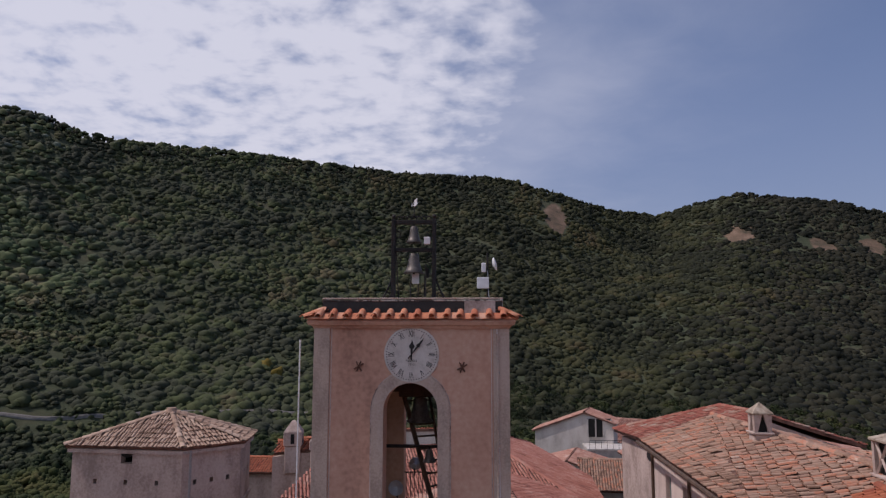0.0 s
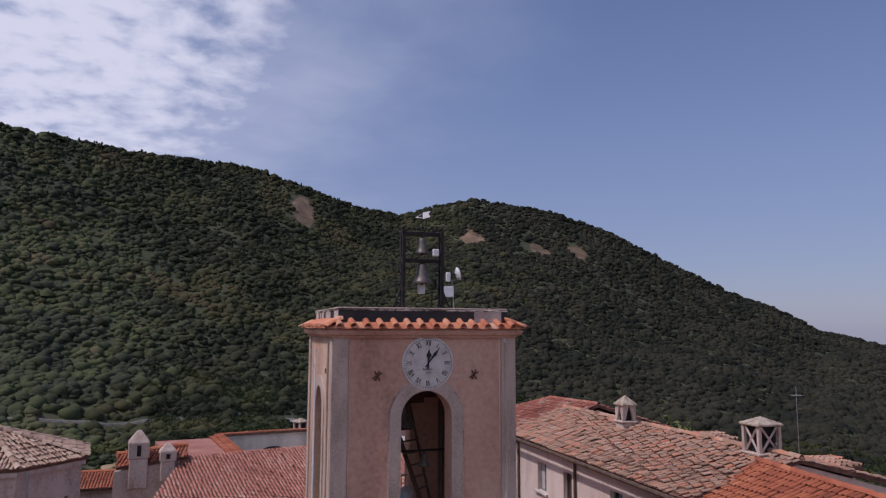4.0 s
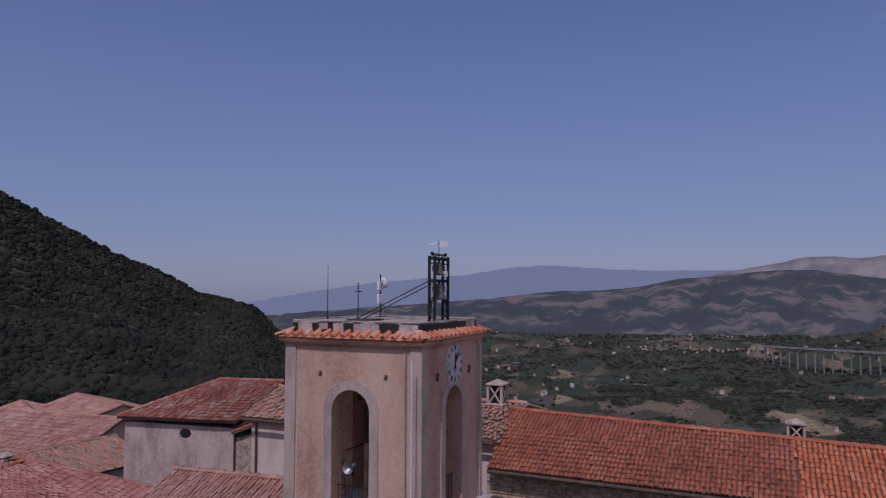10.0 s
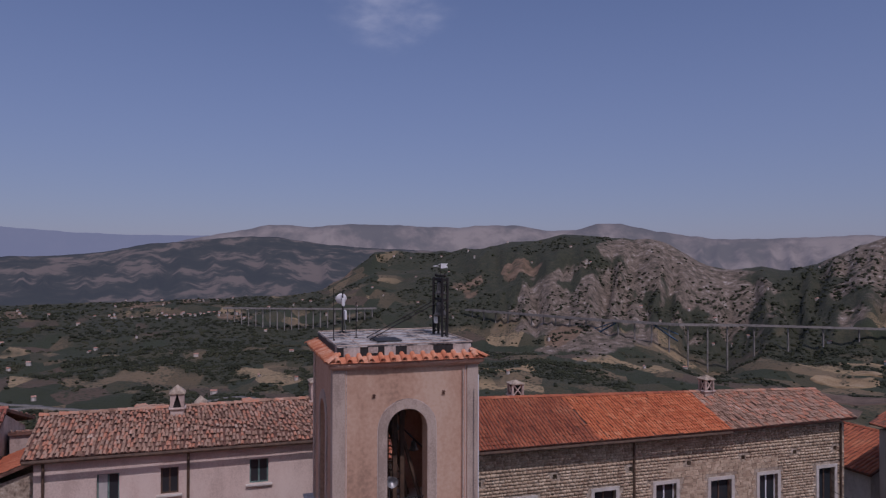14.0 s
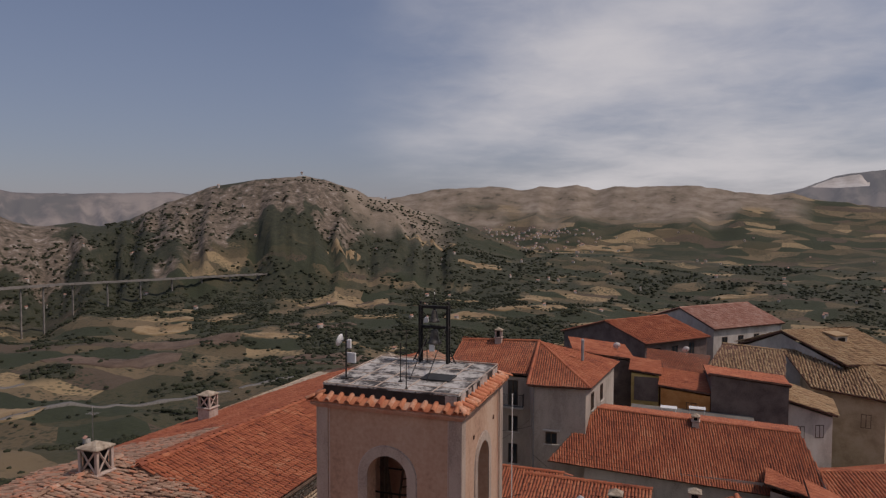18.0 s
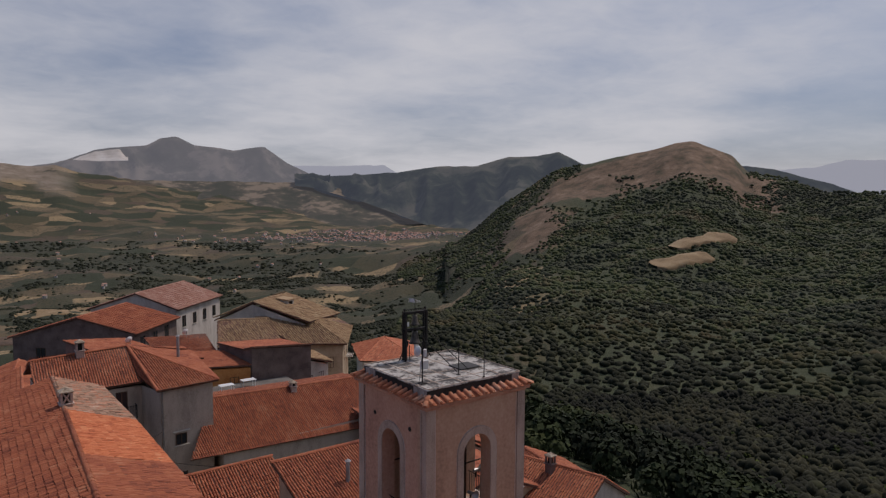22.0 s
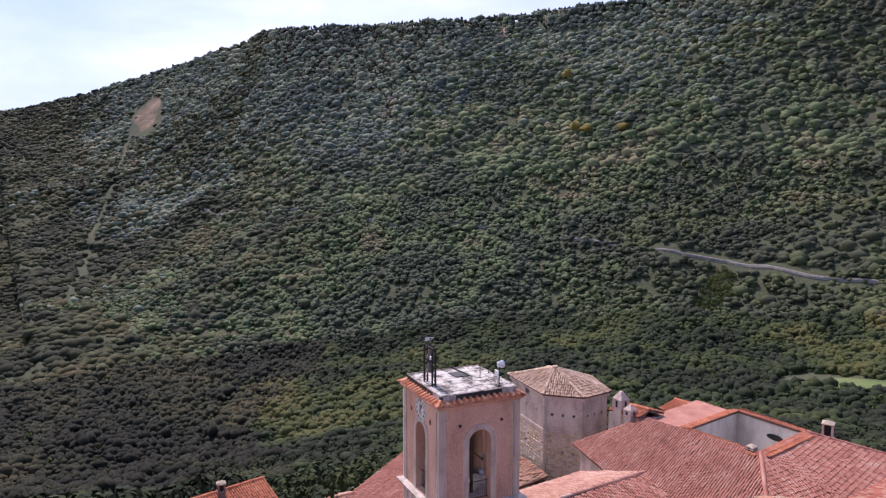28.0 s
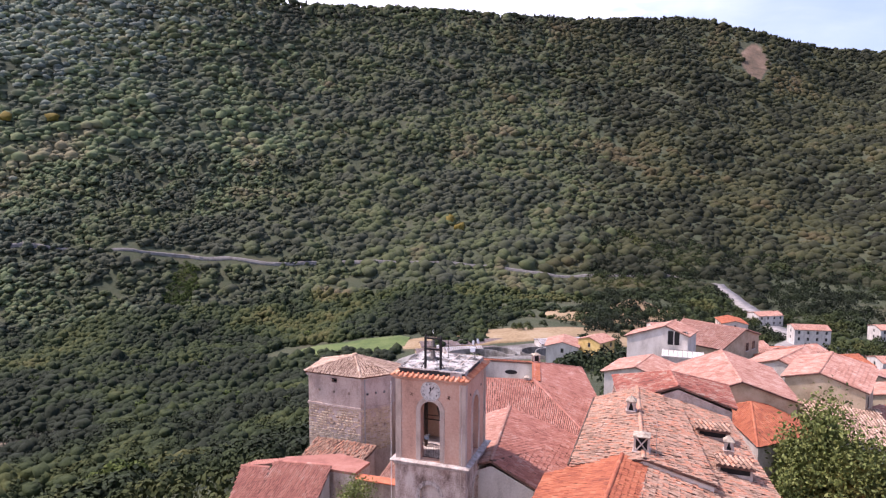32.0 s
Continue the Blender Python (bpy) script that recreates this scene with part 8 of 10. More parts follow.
def octagon():
    plan = [(-18.1, 13.7), (-12.2, 13.3), (-10.1, 15.7), (-10.6, 18.6), (-14.5, 19.7), (-18.6, 18.0)]
    apex = Vector((-13.9, 15.6, 11.75))
    cx, cy = -14.0, 16.3
    z0 = -6
    h = thing("octagonal_tower", "squat weathered stone tower under a faceted old tile roof", "tower", (cx, cy, z0))
    inner = [(cx + (x - cx) * 0.93, cy + (y - cy) * 0.93) for x, y in plan]
    n = len(plan)
    for i in range(n):
        p, q = Vector((*inner[i], 0)), Vector((*inner[(i + 1) % n], 0))
        L = (q - p).length
        holes = []
        k = 0
        for zz in (5.6, 8.6):
            for f in (0.22, 0.5, 0.78):
                holes.append((L * f - 0.09, L * f + 0.09, zz - z0, zz + 0.22 - z0))
        if i == 0:
            holes.append((L * 0.5 - 0.28, L * 0.5 + 0.28, 9.55 - z0, 9.98 - z0))
        wall_panel(h, (p.x - cx, p.y - cy), (q.x - cx, q.y - cy), 0, 10.25 - z0, OLD_WALL, holes, 0.4)
        if i == 0:
            m = (p + q) / 2 - Vector((cx, cy, 0))
            d = (q - p).normalized()
            nn = Vector((d.y, -d.x, 0))
            bm = bmesh.new()
            bmesh.ops.create_cone(bm, cap_ends=True, segments=16, radius1=0.42, radius2=0.42, depth=0.06)
            bmesh.ops.transform(bm, matrix=Matrix.Translation(m + nn * 0.0 + Vector((0, 0, 10.0 - z0))) @ nn.to_track_quat("Z", "Y").to_matrix().to_4x4() @ Matrix.Diagonal((0.66, 0.4, 1, 1)), verts=bm.verts)
            part("arched_opening", bm, VOID, h)
    rnd = random.Random(751)
    for i in (0, 1, 5):
        p, q = Vector((*inner[i], 0)), Vector((*inner[(i + 1) % n], 0))
        L = (q - p).length
        d = (q - p).normalized()
        nn = Vector((d.y, -d.x, 0))
        V, F = [], []
        z = 3.4
        while z < 7.2:
            hgt = rnd.uniform(0.16, 0.26)
            u = rnd.uniform(0.02, 0.2)
            while u < L - 0.25:
                wid = rnd.uniform(0.22, 0.5)
                if rnd.random() < 0.86:
                    out = rnd.uniform(0.012, 0.05)
                    b0 = len(V)
                    for uu, zz, oo in ((u, z, -0.02), (u + wid - 0.03, z, -0.02), (u + wid - 0.03, z + hgt - 0.03, -0.02), (u, z + hgt - 0.03, -0.02), (u + 0.03, z + 0.03, out), (u + wid - 0.06, z + 0.02, out), (u + wid - 0.06, z + hgt - 0.05, out), (u + 0.02, z + hgt - 0.06, out)):
                        w = p + d * uu + nn * oo
                        V.append((w.x - cx, w.y - cy, zz - z0))
                    F += [tuple(b0 + k for k in f) for f in ((4, 5, 6, 7), (0, 1, 5, 4), (1, 2, 6, 5), (2, 3, 7, 6), (3, 0, 4, 7))]
                u += wid
            z += hgt
        stuff_part("rubble_course", V, F, RUBBLE, h, "uneven rubble stones of the lower storey")
    mid = [(cx + (x - cx) * 0.80 - cx, cy + (y - cy) * 0.80 - cy) for x, y in plan]
    # Added black core, so the wall holes look deep and unlit.
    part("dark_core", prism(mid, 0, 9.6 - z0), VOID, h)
    for nm, k0, k1, za, zb in (("string_course", 0.925, 0.955, 7.3, 7.5), ("cornice", 0.925, 0.975, 10.02, 10.2)):
        bm = bmesh.new()
        rings = []
        for kk, z in ((k0, za), (k1, za), (k1, zb), (k0, zb)):
            rings.append([bm.verts.new(((x - cx) * kk, (y - cy) * kk, z - z0)) for x, y in plan])
        for r, s in zip(rings, rings[1:] + rings[:1]):
            for i in range(n):
                bm.faces.new((r[i], r[(i + 1) % n], s[(i + 1) % n], s[i]))
        part(nm, bm, OLD_WALL, h)
    ez = 10.35
    planes = [[(*plan[i], ez), (*plan[(i + 1) % n], ez), apex[:]] for i in range(n)]
    roof_on(h, planes, TILE_PALE, 0.235, [((*p, ez), apex[:]) for p in plan], 75, wild=0.02, singles=70)
    part("finial", rod((apex.x - cx, apex.y - cy, 11.7 - z0), (apex.x - cx, apex.y - cy, 11.92 - z0), 0.3, 0.22, 12), TILE_PALE, h)
    part("downpipe", rod((-11.9 - cx, 13.45 - cy, 0), (-11.9 - cx, 13.45 - cy, 10.2 - z0), 0.06), GREY_METAL, h)


octagon()


# ---- low houses west of the tower
def west_houses():
    # two tiled slopes facing south, stepped at their ridges
    a = level((-18.5, 4.3, 5.0), (-16.1, 4.6, 5.1), (-16.6, -1.2, 3.1), add=[(-14.4, -0.8)])
    b = level((-16.1, 5.3, 5.35), (-11.2, 5.8, 5.45), (-14.4, -1.8, 3.1), add=[(-9.8, -1.4)])
    c = level((-18.5, 4.3, 5.0), (-16.1, 5.3, 5.2), (-19.6, 8.0, 3.8), add=[(-16.4, 8.6)])
    roofed("low_house", "low house under a ribbed red tile roof below the tower", [(-16.4, -0.8, 2.8), (-14.4, -0.6, 2.9), (-16.1, 4.5, 4.6), (-16.5, 8.2, 3.5), (-19.3, 7.7, 3.5), (-18.2, 4.2, 4.6)], -8, WHITE_WALL, [[a[0], a[1], a[3], a[2]], [c[0], c[1], c[3], c[2]]], TILE_CHURCH, [(a[0], a[1])], 0.24, 81, singles=150)
    roofed("low_house", "low house with a red tile slope beside a shrub", [(-14.2, -1.3, 2.8), (-10.1, -1.0, 2.9), (-11.3, 5.6, 5.0), (-15.9, 5.1, 5.0)], -8, WHITE_WALL, [[b[0], b[1], b[3], b[2]]], TILE_CHURCH, [(b[0], b[1])], 0.24, 84, singles=120)
    t = thing("terrace_block", "flat red membrane roof behind the low houses", "house", (-12, 8, -4))
    out = [(-16.0, 6.9), (-12.0, 9.0), (-9.0, 8.2), (-9.2, 5.9), (-11.2, 5.95), (-16.0, 5.5)]
    part("wall", prism([(x + 12, y - 8) for x, y in out], 0, 8.9), OLD_WALL, t)
    part("roof", prism([(x + 12, y - 8) for x, y in out], 8.904, 9.12), FLAT_RED, t)
    roofed("ruined_shed", "old shed with a broken tile roof against the octagonal tower", [(-16.2, 9.2, 3.45), (-11.2, 9.2, 3.45), (-10.6, 12.6, 4.25), (-16.0, 12.8, 4.25)], -4, OLD_WALL, [[(-13.4, 12.9, 4.60), (-10.4, 12.7, 4.60), (-10.9, 8.9, 3.65), (-13.6, 8.9, 3.65)], [(-16.4, 13.0, 4.55), (-13.6, 12.9, 4.55), (-13.8, 8.9, 3.60), (-16.5, 8.9, 3.55)]], TILE_OLD, (), 0.24, 85, wild=0.05)
    g = thing("garden_wall", "garden wall with an orange tile coping", "wall", (-5.9, 6.4, 0))
    part("masonry", boxed(-3.2, 3.4, -0.15, 0.15, -3, 4.65), OLD_WALL, g)
    part("coping", boxed(-3.3, 3.45, -0.7, 0.3, 4.654, 4.78, 0.03), TILE, g)
    roofed("low_house", "low red-roofed house between tower and octagon", [(-8.0, 7.4, 3.4), (-2.6, 7.4, 3.4), (-2.6, 12.6, 3.9), (-8.0, 12.6, 3.9)], -4, OLD_WALL, [[(-8.3, 12.8, 4.6), (-2.4, 12.8, 4.6), (-2.4, 7.2, 3.6), (-8.3, 7.2, 3.6)]], TILE_PINK, (), 0.24, 83)


west_houses()


# ---- cluster south-west of the tower
def south_west():
    roofed("red_roof_house", "house under a red tile roof below the tower", [(-6.4, -16.5, 6.7), (-0.4, -16.5, 6.7), (-0.4, -10.2, 4.8), (-6.4, -10.2, 4.8)], -7, GREY_WALL, [[(-6.7, -16.6, 7.2), (0, -16.6, 7.2), (0, -9.8, 5.0), (-6.7, -9.8, 5.0)]], TILE_RED, [((-6.7, -16.6, 7.2), (0, -16.6, 7.2))], 0.25, 91, singles=150)
    gable_house("red_roof_house", "house with a red tile roof and grey walls", (-1.3, -20.2), (4.6, -20.2), 3.4, 3.4, 6.1, 4.6, 4.7, -7, GREY_WALL, TILE_RED, 0.25, 0.3, [("l", 1.2, 2.0, 0.9, 1.3)], seed=92)
    gable_house("red_roof_house", "long house with a red tile roof beside the steep lane", (-11, -20.2), (-11, -10), 6.0, 4.4, 6.0, 3.5, 4.0, -9, TAN_WALL, TILE_RED, 0.25, 0.3, [("b", 2.0, 1.0, 0.9, 1.3), ("b", 6.0, 1.0, 0.9, 1.3)], seed=93)
    gable_house("red_roof_house", "lower house with a red tile roof on the slope", (-16.4, -13.2), (-18.2, -7.2), 4.0, 5.2, 5.0, 2.6, 3.0, -11, WHITE_WALL, TILE_RED, 0.25, 0.3, [("b", 1.5, 0.2, 0.9, 1.2), ("b", 5.0, 0.2, 0.9, 1.2)], seed=94)
    chimney(-5.3, -11.3, 5.2, 9.1, 0.55, 0.55, 0, "slots", BROWN_WALL, "tall brown chimney with a metal cowl")
    chimney(-8.8, -18.5, 4.9, 6.9, 0.6, 0.6, 0, "slots", OLD_WALL)
    chimney(-13.2, -12.4, 4.8, 6.6, 0.6, 0.6, 0, "slots", OLD_WALL)
    chimney(-16.6, -10.2, 4.6, 6.1, 0.5, 0.5, 0, "slots", BROWN_WALL)
    flue_pipe(-14.2, -16.4, 4.6, 6.9)
    flue_pipe(-3.4, -13.6, 6.0, 7.6)
    flue_pipe(-12.5, -8.6, 2.5, 5.5)
    # roofs between the long roof and the piazza
    roofed("red_roof_house", "sloping red-roofed house above the piazza", [(-15.6, -22.2, 4.4), (-15.9, -28.6, 4.0), (-23.0, -29.0, 0.7), (-22.0, -21.8, 1.2)], -12, WHITE_WALL, [level((-15.2, -21.4, 4.8), (-15.6, -29.0, 4.4), (-23.9, -29.2, 0.65), add=[(-22.6, -21.2)])], TILE_RED, (), 0.25, 95)
    gable_house("red_roof_house", "stepped house with a red roof near the piazza", (-22.5, -14.0), (-24.0, -21.0), 4.2, 4.2, 1.6, -0.4, -0.2, -14, TAN_WALL, TILE_RED, 0.26, 0.3, [("r", 1.5, -3, 0.9, 1.3), ("r", 4.5, -3, 0.9, 1.3)], seed=96)
    gable_house("red_roof_house", "red-roofed house on the western edge of the village", (-24.5, -5.0), (-25.5, 2.5), 4.4, 4.4, -1.0, -3.0, -3.0, -15, WHITE_WALL, TILE_PINK, 0.26, 0.3, [("r", 1.5, -6, 0.9, 1.3)], seed=97)


south_west()


# ---- houses to the south
def door_leaf(parent, a, b, u, z, w, h):
    """A tall balcony door."""
    return window_in(parent, a, b, u, z, w, h, WOOD, None, False, -0.05, None, False, 1)


def south_houses():
    ez = 8.8
    apex = (3.4, -36.8, 10.85)
    h = roofed("grey_house", "tall grey house with brown shuttered windows", [(-1.3, -30.9, ez - 0.15), (2.6, -30.5, ez - 0.15), (3.3, -33.0, 8.7), (9.7, -33.0, 8.75), (9.7, -40.5, 8.6), (-2.4, -40.5, 8.6)][::-1], -6, GREY_WALL,
               [[(2.9, -30.1, 8.75), (-1.7, -30.6, 8.75), apex], [(-1.7, -30.6, 8.75), (-2.8, -40.9, 8.75), apex], [(2.9, -30.1, 8.75), (3.4, -33.2, 9.35), apex],
                [(3.2, -32.6, 8.95), (10.1, -32.6, 8.95), (10.1, -36.6, 10.6), apex], [apex, (10.1, -36.6, 10.6), (10.1, -40.9, 8.8), (-2.8, -40.9, 8.75)]],
               TILE_RED, [(apex, (2.9, -30.1, 8.75)), (apex, (-1.7, -30.6, 8.75)), (apex, (10.1, -36.6, 10.6))], 0.25, 101)
    o = h.location
    N0, N1 = (9.7 - o.x, -33.0 - o.y), (3.3 - o.x, -33.0 - o.y)
    for x0, x1 in ((8.15, 7.35), (5.1, 4.3)):
        door_leaf(h, N0, N1, 9.7 - x0, 6.3 + 6, x0 - x1, 2.0)
        balcony(h, ((x0 + x1) / 2, -32.99), (-1, 0), (0, 1), 1.9, 0.7, 6.3)
        face_window(h, N0, N1, 9.7 - x0 + 0.05, 4.2 + 6, 0.75, 1.25)
        face_window(h, N0, N1, 9.7 - x0 + 0.05, 1.6 + 6, 0.75, 1.6)
        face_window(h, N0, N1, 9.7 - x0 + 0.05, -0.9 + 6, 0.75, 1.6)
    F0, F1 = (2.6 - o.x, -30.5 - o.y), (-1.3 - o.x, -30.9 - o.y)
    w = face_window(h, F0, F1, 1.0, 4.3 + 6, 0.85, 0.85)
    part("hood", boxed(-0.2, 1.05, -0.25, -0.003, 1.0, 1.08, 0.01), STONE_TRIM, w)
    face_window(h, F0, F1, 1.0, 1.2 + 6, 0.85, 1.0)
    W0, W1 = (-1.3 - o.x, -30.9 - o.y), (-2.4 - o.x, -40.5 - o.y)
    face_window(h, W0, W1, 1.6, 6.6 + 6, 0.8, 1.3)
    face_window(h, W0, W1, 4.6, 6.6 + 6, 0.8, 1.3)
    chimney(6.8, -36.4, 10.3, 11.9, 0.55, 0.55, 0, "slots", OLD_WALL)
    flue_pipe(-0.3, -36.2, 9.6, 11.4)
    drain_pipe(h, 2.5, -30.42, -5, 8.6, GREY_METAL)
    # long single slope
    L = level((-1.9, -32.9, 6.7), (-16.1, -34.5, 5.8), (1.1, -28.7, 3.7), add=[(-17.9, -30.6)])
    roofed("long_roof_house", "long house with one broad red tile slope", [(-1.5, -29.3, 3.7), (-17.3, -31.0, 3.3), (-16.2, -34.4, 5.5), (-16.4, -38.0, 4.9), (-2.0, -36.0, 5.8), (-2.0, -32.9, 6.3)][::-1], -9, GREY_WALL,
           [[L[0], L[1], L[3], L[2]], [(-1.9, -32.9, 6.7), (-16.1, -34.5, 5.8), (-16.4, -38.2, 5.2), (-2.0, -36.2, 6.1)]], TILE_RED, [(L[0], L[1])], 0.25, 102, singles=100)
    chimney(-9.0, -33.4, 5.8, 6.9, 0.5, 0.5, 0, "slots", OLD_WALL)
    roofed("lean_to", "small red-tiled lean-to on the slope", [(-13.6, -28.6, 3.6), (-18.6, -30.2, 2.0), (-18.9, -32.0, 2.0), (-14, -31.2, 3.4)][::-1], -10, OLD_WALL, [level((-13.2, -28.2, 4.1), (-13.6, -31.4, 4.1), (-19, -30, 2.2), add=[(-18.6, -27.6)])[:2] + [level((-13.2, -28.2, 4.1), (-13.6, -31.4, 4.1), (-19, -30, 2.2))[2]]], TILE_RED, (), 0.25, 103)
    # brown blank-walled block, orange and yellow houses round a terrace
    roofed("brown_house", "tall blank brown-rendered house with a tile coping", [(-16.8, -46.0, 6.6), (-10.5, -46.6, 7.0), (-10.2, -55.5, 6.0), (-17.2, -55.0, 5.6)], -8, BROWN_WALL, [[(-17.0, -45.8, 6.75), (-10.3, -46.4, 7.15), (-10.2, -48.2, 6.6), (-17.1, -47.6, 6.2)], [(-17.1, -47.6, 6.2), (-10.2, -48.2, 6.6), (-10.0, -55.8, 5.9), (-17.4, -55.2, 5.5)]], TILE_RED, (), 0.26, 104)
    roofed("ochre_annex", "old annex under weathered ochre tiles", [(-10.4, -56.2, 5.0), (-17.6, -55.2, 4.8), (-18.4, -61.2, 6.7), (-12.0, -61.6, 7.0)][::-1], -8, WHITE_WALL, [[(-10.1, -55.8, 5.25), (-17.6, -54.9, 5.0), (-18.4, -61.2, 6.95), (-12.1, -61.6, 7.3)]], TILE_BROWN, [((-12.1, -61.6, 7.3), (-18.4, -61.2, 6.95))], 0.28, 105, 0.5, 0.03)
    roofed("orange_house", "orange rendered house beside a terrace", [(-10.45, -46.9, 5.0), (-6.1, -47.4, 5.3), (-5.6, -54.5, 5.3), (-10.1, -54.0, 5.0)], -8, ORANGE_WALL, [[(-10.45, -46.7, 5.2), (-5.9, -47.2, 5.5), (-5.5, -54.7, 5.6), (-10.1, -54.2, 5.3)]], TILE_RED, (), 0.26, 106, wins=[(0, 1.2, 2.6, 0.9, 1.5)])
    y = roofed("yellow_house", "narrow yellow house with a dark upper wall", [(-5.9, -48.3, 6.1), (-3.3, -48.6, 6.3), (-3.0, -54.5, 6.3), (-5.6, -54.2, 6.1)], -8, YELLOW_WALL, [[(-6.1, -48.1, 6.3), (-3.1, -48.4, 6.5), (-2.8, -54.7, 6.5), (-5.8, -54.4, 6.3)]], TILE_RED, (), 0.26, 107)
    part("dark_panel", boxed(-2.55 + 2.6 - 0.0, 2.3, 0.02, 0.06, 11.6, 13.9), BROWN_WALL, y)
    t = thing("terrace", "small paved terrace between the houses", "terrace", (-8, -43.5, -8), kind="structure")
    part("paving", prism([(4.5, 4.0), (-6.0, 3.0), (-6.0, -2.6), (4.5, -3.4)], 0, 11.6), ASPHALT, t)
    part("parapet", boxed(-5.9, 4.4, 2.9, 3.1, 11.604, 12.3), YELLOW_WALL, t)
    for tx, ty in ((-6.9, -44.0), (-9.3, -44.6)):
        t = thing("garden_table", "white plastic table on a terrace", "table", (tx, ty, 3.6), 0, "garden tables")
        part("tabletop", boxed(-0.7, 0.7, -0.45, 0.45, 0.7, 0.75, 0.01), WHITE_PLASTIC, t)
        for sx in (-0.6, 0.6):
            for sy in (-0.35, 0.35):
                part("leg", rod((sx, sy, 0), (sx, sy, 0.7), 0.03, seg=6), WHITE_PLASTIC, t)
    roofed("dark_house", "dark rendered house behind the grey house", [(-3.0, -54.0, 6.3), (2.6, -52.0, 7.1), (4.5, -60.0, 7.1), (-1.5, -61.5, 6.3)], -8, BROWN_WALL, [[(-3.2, -53.8, 6.45), (2.8, -51.8, 7.25), (4.7, -60.2, 7.25), (-1.5, -61.7, 6.45)]], TILE_RED, (), 0.26, 108)
    roofed("red_terrace_house", "low house with a red roof and a satellite dish", [(-10.0, -56.0, 4.4), (-4.4, -56.8, 4.8), (-4.2, -63.0, 5.6), (-10.6, -62.4, 5.4)], -8, TAN_WALL, [[(-10.2, -55.7, 4.5), (-4.2, -56.5, 4.9), (-4.0, -63.2, 5.9), (-10.9, -62.6, 5.7)]], TILE_RED, (), 0.26, 109)
    dish(-8.36, -61.4, 5.75, 160)
    roofed("white_wing", "low white wing with an ochre lean-to roof", [(-17.0, -48.6, 4.6), (-21.0, -50.2, 3.2), (-21.6, -56.0, 3.2), (-17.4, -55.6, 4.6)][::-1], -10, WHITE_WALL, [[(-16.9, -48.2, 4.85), (-21.4, -49.9, 3.3), (-22.0, -56.2, 3.3), (-17.3, -55.8, 4.85)]], TILE_BROWN, (), 0.28, 110, 0.5, 0.03, wins=[(2, 0.8, 1.2, 0.8, 1.2), (2, 2.6, 1.0, 0.8, 1.3)])
    dish(-1.2, -57.0, 6.5, 160)
    # red far house; the brown render stands in for shadow on its gable
    A, B = (1.6, -71.0), (-5.6, -79.0)
    gable_house("red_roof_house", "red-roofed house with shade-dark walls above a terrace", A, B, 8.4, 7.0, 7.7, 5.2, 6.0, -10, BROWN_WALL, TILE_RED, 0.30, 0.5, [("r", 1.5, 3.8, 1.1, 1.4), ("r", 4.5, 3.8, 1.1, 1.4), ("r", 7.5, 3.4, 1.0, 2.0), ("a", 3.0, 2.5, 1.2, 1.4), ("a", 9.0, 2.5, 1.2, 1.4)], seed=111, length=0.5)
    A, B = (-7.5, -81.8), (-16.7, -91.0)
    gable_house("pale_house", "pale house with four windows under a red and old tile roof", A, B, 7.0, 6.0, 8.5, 6.2, 6.5, -12, WHITE_WALL, TILE_PINK, 0.30, 0.4, [("r", 1.5, 3.6, 1.0, 1.6), ("r", 4.5, 3.6, 1.0, 1.6), ("r", 7.5, 3.6, 1.0, 1.6), ("r", 10.5, 3.6, 1.0, 1.6), ("b", 3.5, 3.6, 1.0, 1.6), ("b", 8.5, 3.6, 1.0, 1.6)], seed=112, length=0.5)
    # old ochre-roofed house: hipped wing, taller range behind, pale gable
    l1, l2, l3, l4, l5 = (-18.5, -66.0, 6.3), (-25.7, -65.0, 5.9), (-27.3, -57.0, 3.3), (-20.5, -58.6, 3.8), (-32.7, -65.3, 3.7)
    h = roofed("ochre_house", "large old house with ochre weathered tiles", [(-20.8, -59.2, 3.7), (-27.0, -57.8, 3.1), (-32.0, -65.4, 3.5), (-32.5, -72.0, 4.0), (-20.0, -72.0, 5.0)][::-1], -14, TAN_WALL,
               [[l1, l2, l3, l4], [l2, l3, l5], [l2, l5, (-33.0, -72.0, 4.2), (-27.0, -72.0, 6.6)]], TILE_BROWN, [(l1, l2), (l2, l3)], 0.30, 113, length=0.5, wild=0.03, wins=[(3, 1.2, 0.2, 0.9, 1.4), (2, 2.0, 0.4, 0.9, 1.5), (2, 5.5, 0.4, 0.9, 1.5)])
    balcony(h, (-30.6, -63.3), (-0.55, -0.835), (-0.835, 0.55), 2.2, 0.9, 0.2)
    u1, u2, u3, u4 = (-18.5, -66.6, 8.3), (-27.9, -77.0, 7.4), (-33.5, -70.5, 4.7), (-24.3, -61.8, 5.7)
    roofed("ochre_house", "taller range under ochre tiles with a pale gable", [(-18.55, -66.9, 8.05), (-24.0, -62.6, 5.45), (-33.0, -70.8, 4.4), (-27.8, -76.8, 7.1), (-22.0, -77.4, 5.4), (-14.3, -68.2, 6.0)][::-1], -14, WHITE_WALL,
           [[u1, u2, u3, u4], [u1, u2, (-22.0, -78.0, 5.6), (-13.8, -68.0, 6.2)]], TILE_BROWN, [(u1, u2)], 0.30, 116, length=0.5, wild=0.03)
    d = thing("roof_dormer", "small roof dormer on ochre tiles", "dormer", (-24.7, -70.2, 6.6), radians(35), "dormers")
    part("cheek", boxed(-0.8, 0.8, -0.8, 0.8, 0, 1.0), WHITE_WALL, d)
    part("opening", boxed(-0.5, 0.5, 0.802, 0.82, 0.2, 0.8), VOID, d)
